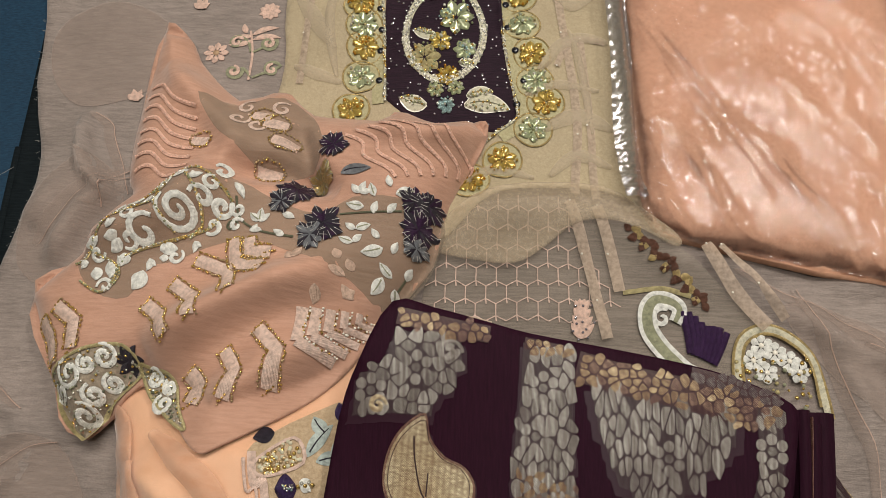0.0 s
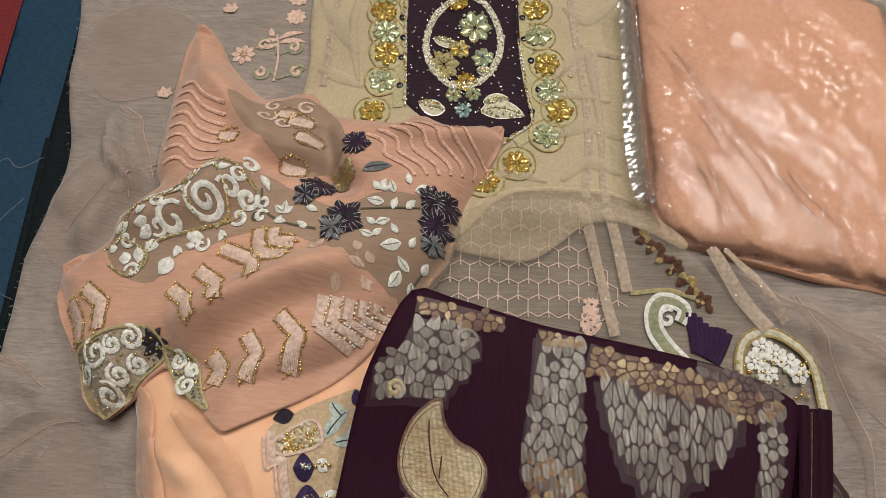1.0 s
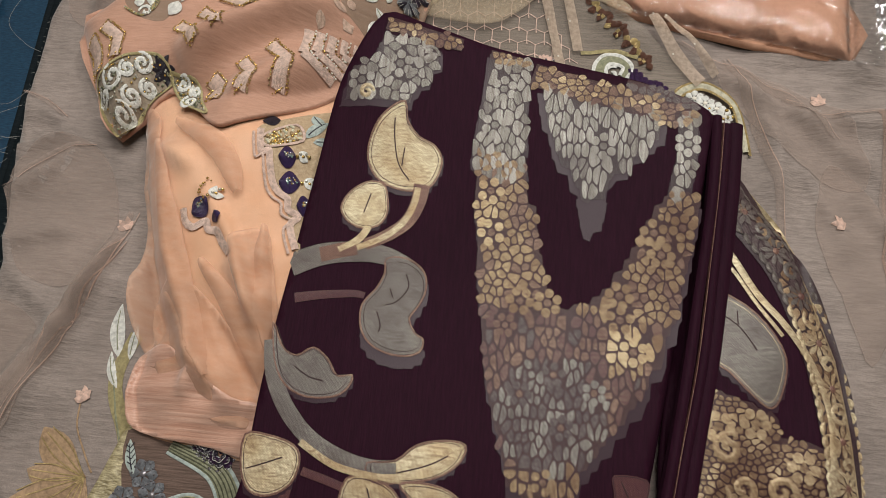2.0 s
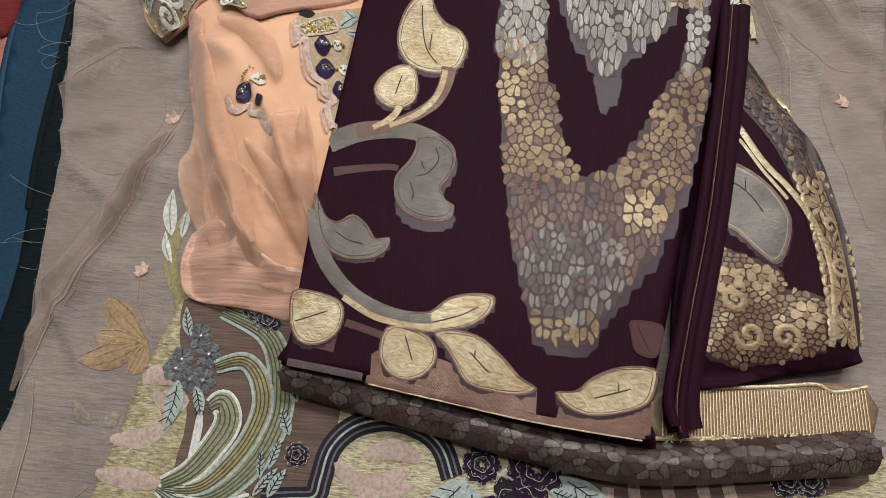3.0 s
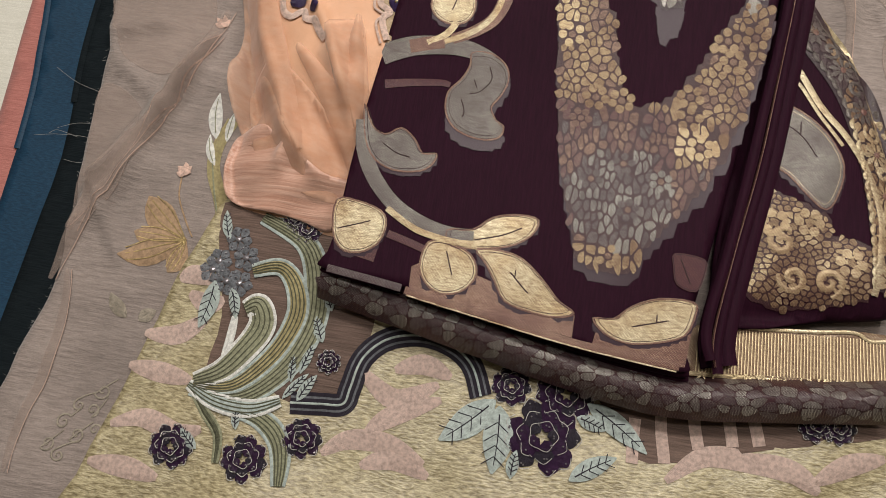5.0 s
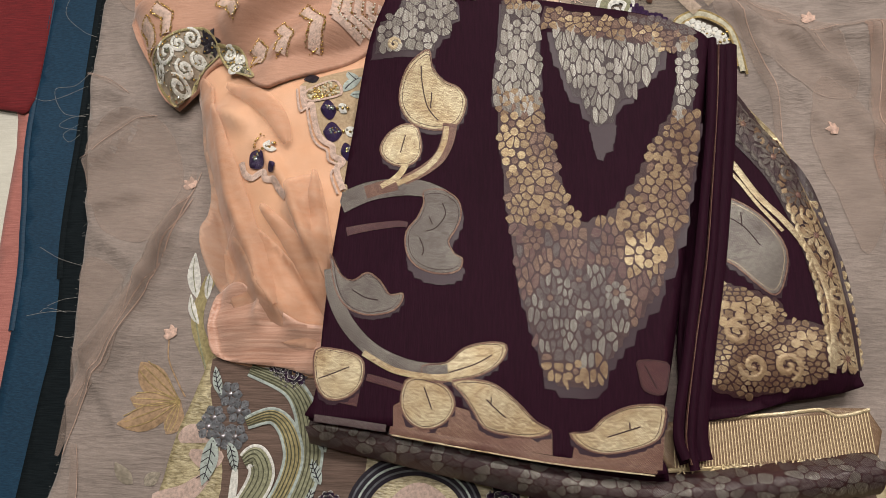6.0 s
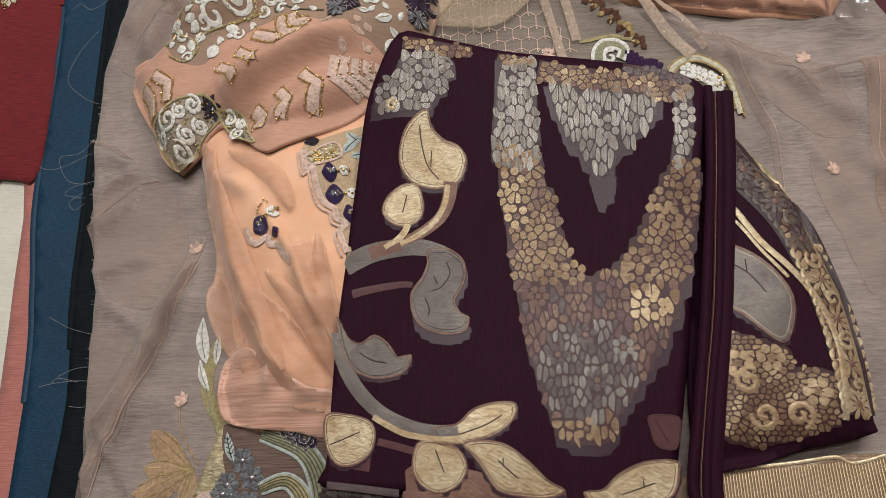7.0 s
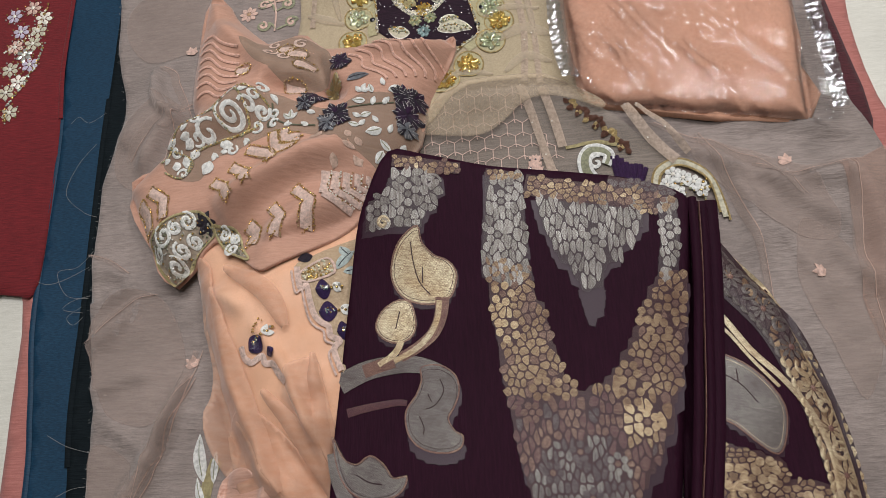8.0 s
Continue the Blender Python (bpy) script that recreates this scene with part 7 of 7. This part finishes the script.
# ---- plastic film on the packed cloth ----
FILM = [(0.165, 0.61)] + [(0.17, 0.55), (0.174, 0.436), (0.176, 0.354), (0.185, 0.327), (0.208, 0.308), (0.231, 0.299)] + [(0.425, 0.26), (0.453, 0.259), (0.451, 0.317), (0.443, 0.36), (0.44, 0.405)] + [(0.44, 0.56), (0.30, 0.61)]
FILM_RIDGES = [crease((0.208, 0.5), (0.308, 0.338), 0.003, 0.0035), crease((0.223, 0.398), (0.252, 0.333), 0.0025, 0.004), crease((0.2, 0.511), (0.264, 0.413), 0.003, 0.003), crease((0.279, 0.402), (0.353, 0.307), 0.003, 0.004), crease((0.234, 0.385), (0.261, 0.309), 0.0025, 0.004), crease((0.339, 0.402), (0.42, 0.3), 0.003, 0.003)]
rf = random.Random(19)
for _ in range(16):
    px, py, ln = rf.uniform(0.2, 0.4), rf.uniform(0.31, 0.53), rf.uniform(0.03, 0.08)
    FILM_RIDGES.append(crease((px, py), (px + 0.55 * ln, py - ln), rf.uniform(0.002, 0.0035), rf.uniform(0.002, 0.0035), rf.uniform(-0.12, 0.12)))
w_f1, w_f2, w_f3 = waves(71, 0.03, stretch=4, turn=-50), waves(72, 0.012, 9, stretch=3, turn=-35), waves(73, 0.006, 9)


def z_film(x, y):
    z = np.maximum(z_pack(x, y), -0.010) + 0.0035 + 0.0012 * w_f1(x, y) + 0.0005 * w_f2(x, y) + 0.00018 * w_f3(x, y)
    for f in FILM_RIDGES:
        z = z + f(x, y)
    return z


film = part("plastic_film", sheet(spline(FILM, 3, True), z_film, 0.0028, 0, 0), M["film"], pack, "clear crinkled plastic film")
for pts, w, nm in (([(0.174, 0.546), (0.178, 0.468), (0.178, 0.401), (0.182, 0.358), (0.187, 0.334)], 0.020, 5), ([(0.448, 0.412), (0.448, 0.367), (0.45, 0.324), (0.451, 0.269)], 0.016, 6)):
    wv = waves(80 + nm, 0.008, 9, stretch=2, turn=30)
    st = Stitch(lambda x, y: np.maximum(z_pack(x, y) + 0.004, -0.004) + 0.0020 * wv(x, y), 0.0045)
    st.strip(pts, w, M["foil"], 0.0006, per=26, across=9)
    st.done("bag_seam", pack, "crinkled silvery bag seam")

# ---- red cloth embroidery ----
z_red = loose(11, -0.0195, 0.002)
for i, (c, m) in enumerate(zip([(-0.505, 0.52), (-0.481, 0.53), (-0.464, 0.513), (-0.491, 0.494), (-0.472, 0.474), (-0.494, 0.47), (-0.47, 0.442), (-0.494, 0.436), (-0.48, 0.417), (-0.493, 0.402), (-0.483, 0.373), (-0.48, 0.457), (-0.468, 0.493)], ("lilac", "rose", "pearl", "lilac", "cord", "rose", "lilac", "cord", "pearl", "cord", "cord", "silverbead", "cord"))):
    st = Stitch(z_red, 0.0010)
    st.flower(c, 0.011, M[m], 6, M["pearl"], i, 0.6)
    for k in range(10):
        st.dot((c[0] + 0.012 * math.cos(k * 0.7), c[1] + 0.012 * math.sin(k * 0.7)), 0.0012, M["silverbead" if k % 2 else "goldbead"], 0.0012, 0.0003, 6)
    st.done("beaded_flower", red, "lilac and silver beaded flower")
st = Stitch(z_red, 0.0010)
beads_along(st, [(-0.462, 0.534), (-0.468, 0.5), (-0.481, 0.482), (-0.495, 0.475), (-0.508, 0.461)], 0.0022, ["goldbead", "pearl"], 5, 0.0016, 0.0013)
beads_along(st, [(-0.457, 0.473), (-0.462, 0.44), (-0.475, 0.408), (-0.487, 0.385), (-0.487, 0.358)], 0.0022, ["goldbead", "silverbead"], 6, 0.0016, 0.0013)
st.done("beaded_line", red)

# ---- folds lying double on the chiffon ----
for pts, w in (([(-0.215, 0.061), (-0.228, 0.016), (-0.242, -0.035), (-0.263, -0.079), (-0.285, -0.129), (-0.299, -0.172)], 0.008), ([(-0.218, 0.033), (-0.236, -0.013), (-0.247, -0.057), (-0.267, -0.1), (-0.293, -0.167), (-0.307, -0.216)], 0.006), ([(-0.219, 0.036), (-0.241, -0.005), (-0.255, -0.058), (-0.279, -0.125), (-0.3, -0.169)], 0.004), ([(-0.294, -0.205), (-0.286, -0.244), (-0.287, -0.287), (-0.296, -0.34), (-0.295, -0.376)], 0.005), ([(-0.346, 0.174), (-0.324, 0.167), (-0.298, 0.149)], 0.003), ([(-0.334, 0.073), (-0.322, 0.092), (-0.289, 0.119), (-0.266, 0.125)], 0.003), ([(0.266, 0.281), (0.325, 0.248), (0.371, 0.221), (0.402, 0.183)], 0.005), ([(0.31, 0.265), (0.334, 0.198), (0.352, 0.129), (0.353, 0.06)], 0.004), ([(0.36, 0.222), (0.395, 0.206), (0.436, 0.215), (0.458, 0.216)], 0.004), ([(0.449, 0.215), (0.45, 0.17), (0.444, 0.105), (0.447, 0.033)], 0.005), ([(-0.291, 0.412), (-0.274, 0.401), (-0.269, 0.386), (-0.256, 0.357), (-0.248, 0.333)], 0.005), ([(-0.319, 0.287), (-0.302, 0.313), (-0.28, 0.337), (-0.243, 0.359)], 0.006), ([(-0.272, 0.318), (-0.268, 0.342), (-0.253, 0.349)], 0.012)):
    st = Stitch(z_base, 0.0016)
    st.strip(pts, lambda q: w * 2.0 * math.sin(math.pi * (0.03 + 0.94 * q)) ** 0.5, M["veil"], 0.0010, per=8, across=5)
    p = spline(pts, 8)
    st.strip(p + [w * 0.9, 0], 0.0007, M["veiledge"], 0.0006, 0.0004, raw=True)
    st.done("doubled_fold", chiffon, "doubled fold of the sheer chiffon")
st = Stitch(z_base, 0.0014)
st.patch(spline([(0.442, 0.214), (0.464, 0.218), (0.497, 0.22), (0.486, 0.086), (0.458, 0.012), (0.439, 0.056), (0.443, 0.123), (0.446, 0.183)], 3, True), M["veilpink"], 0.008)
st.done("doubled_layer", chiffon, "doubled pink layer of sheer chiffon")
for ring in ([(-0.33, 0.10), (-0.29, 0.13), (-0.25, 0.11), (-0.225, 0.05), (-0.25, -0.01), (-0.3, 0.0), (-0.325, 0.05)], [(-0.312, -0.03), (-0.27, -0.05), (-0.262, -0.1), (-0.285, -0.16), (-0.305, -0.15), (-0.31, -0.09)], [(-0.325, 0.33), (-0.29, 0.37), (-0.25, 0.34), (-0.25, 0.29), (-0.29, 0.25), (-0.33, 0.27)], [(0.3, 0.25), (0.36, 0.24), (0.42, 0.2), (0.43, 0.14), (0.38, 0.15), (0.33, 0.2)], [(0.4, 0.16), (0.44, 0.12), (0.45, 0.05), (0.42, -0.02), (0.4, 0.04), (0.385, 0.1)], [(-0.34, 0.5), (-0.29, 0.53), (-0.23, 0.5), (-0.24, 0.44), (-0.3, 0.42), (-0.335, 0.45)]):
    st = Stitch(z_base, 0.0010)
    st.patch(spline(ring, 5, True), M["veil"], 0.006)
    st.strip(spline(ring, 5, True), 0.0008, M["veil"], 0.0004, 0.0003, raw=True, closed=True)
    st.done("doubled_layer", chiffon, "doubled layer of sheer chiffon")

# ---- loose frayed threads ----
rr = random.Random(77)
for pts in ([(-0.26, -0.214), (-0.271, -0.241), (-0.289, -0.268), (-0.308, -0.305), (-0.311, -0.342), (-0.304, -0.364)], [(-0.31, -0.342), (-0.301, -0.359), (-0.285, -0.37)], [(-0.295, -0.086), (-0.319, -0.081), (-0.346, -0.082), (-0.367, -0.086)], [(-0.293, -0.097), (-0.317, -0.106), (-0.333, -0.105)], [(-0.364, 0.319), (-0.383, 0.291), (-0.391, 0.256), (-0.367, 0.232), (-0.349, 0.224)], [(-0.342, 0.131), (-0.363, 0.126), (-0.372, 0.117), (-0.349, 0.112)], [(-0.35, 0.164), (-0.374, 0.152), (-0.393, 0.147), (-0.407, 0.151)], [(-0.319, -0.035), (-0.344, -0.028), (-0.367, -0.016)], [(-0.347, 0.183), (-0.363, 0.165), (-0.385, 0.16), (-0.371, 0.133), (-0.345, 0.128)], [(-0.314, -0.067), (-0.332, -0.069), (-0.348, -0.076)], [(-0.357, 0.361), (-0.377, 0.349), (-0.391, 0.358), (-0.4, 0.35)], [(-0.351, 0.119), (-0.366, 0.108), (-0.358, 0.099), (-0.348, 0.107)], [(-0.327, -0.082), (-0.347, -0.078), (-0.354, -0.082)]):
    th = thing("loose_thread", "fine pale frayed thread lying on dark cloth", "thread", "loose threads")
    st = Stitch(lambda x, y: -0.0185 + 0 * x, 0.0010)
    st.strip(pts, 0.00035, M["fibre"], 0.0004, per=8)
    st.done("strand", th)
r2 = random.Random(5)
st = Stitch(z_base, 0.0004)
edge = spline([p for p in CHIFFON[1:13]], 14)
for p in edge:
    for _ in range(r2.choice((0, 1, 2))):
        q = p + [r2.uniform(-0.001, 0.001), r2.uniform(-0.004, 0.004)]
        st.strip([q, q + [-r2.uniform(0.001, 0.0035), r2.uniform(-0.002, 0.002)]], 0.00028, M["fibre"], 0.0002, per=2)
st.done("frayed_edge", chiffon, "fine frayed threads of the cut edge", "stuff")
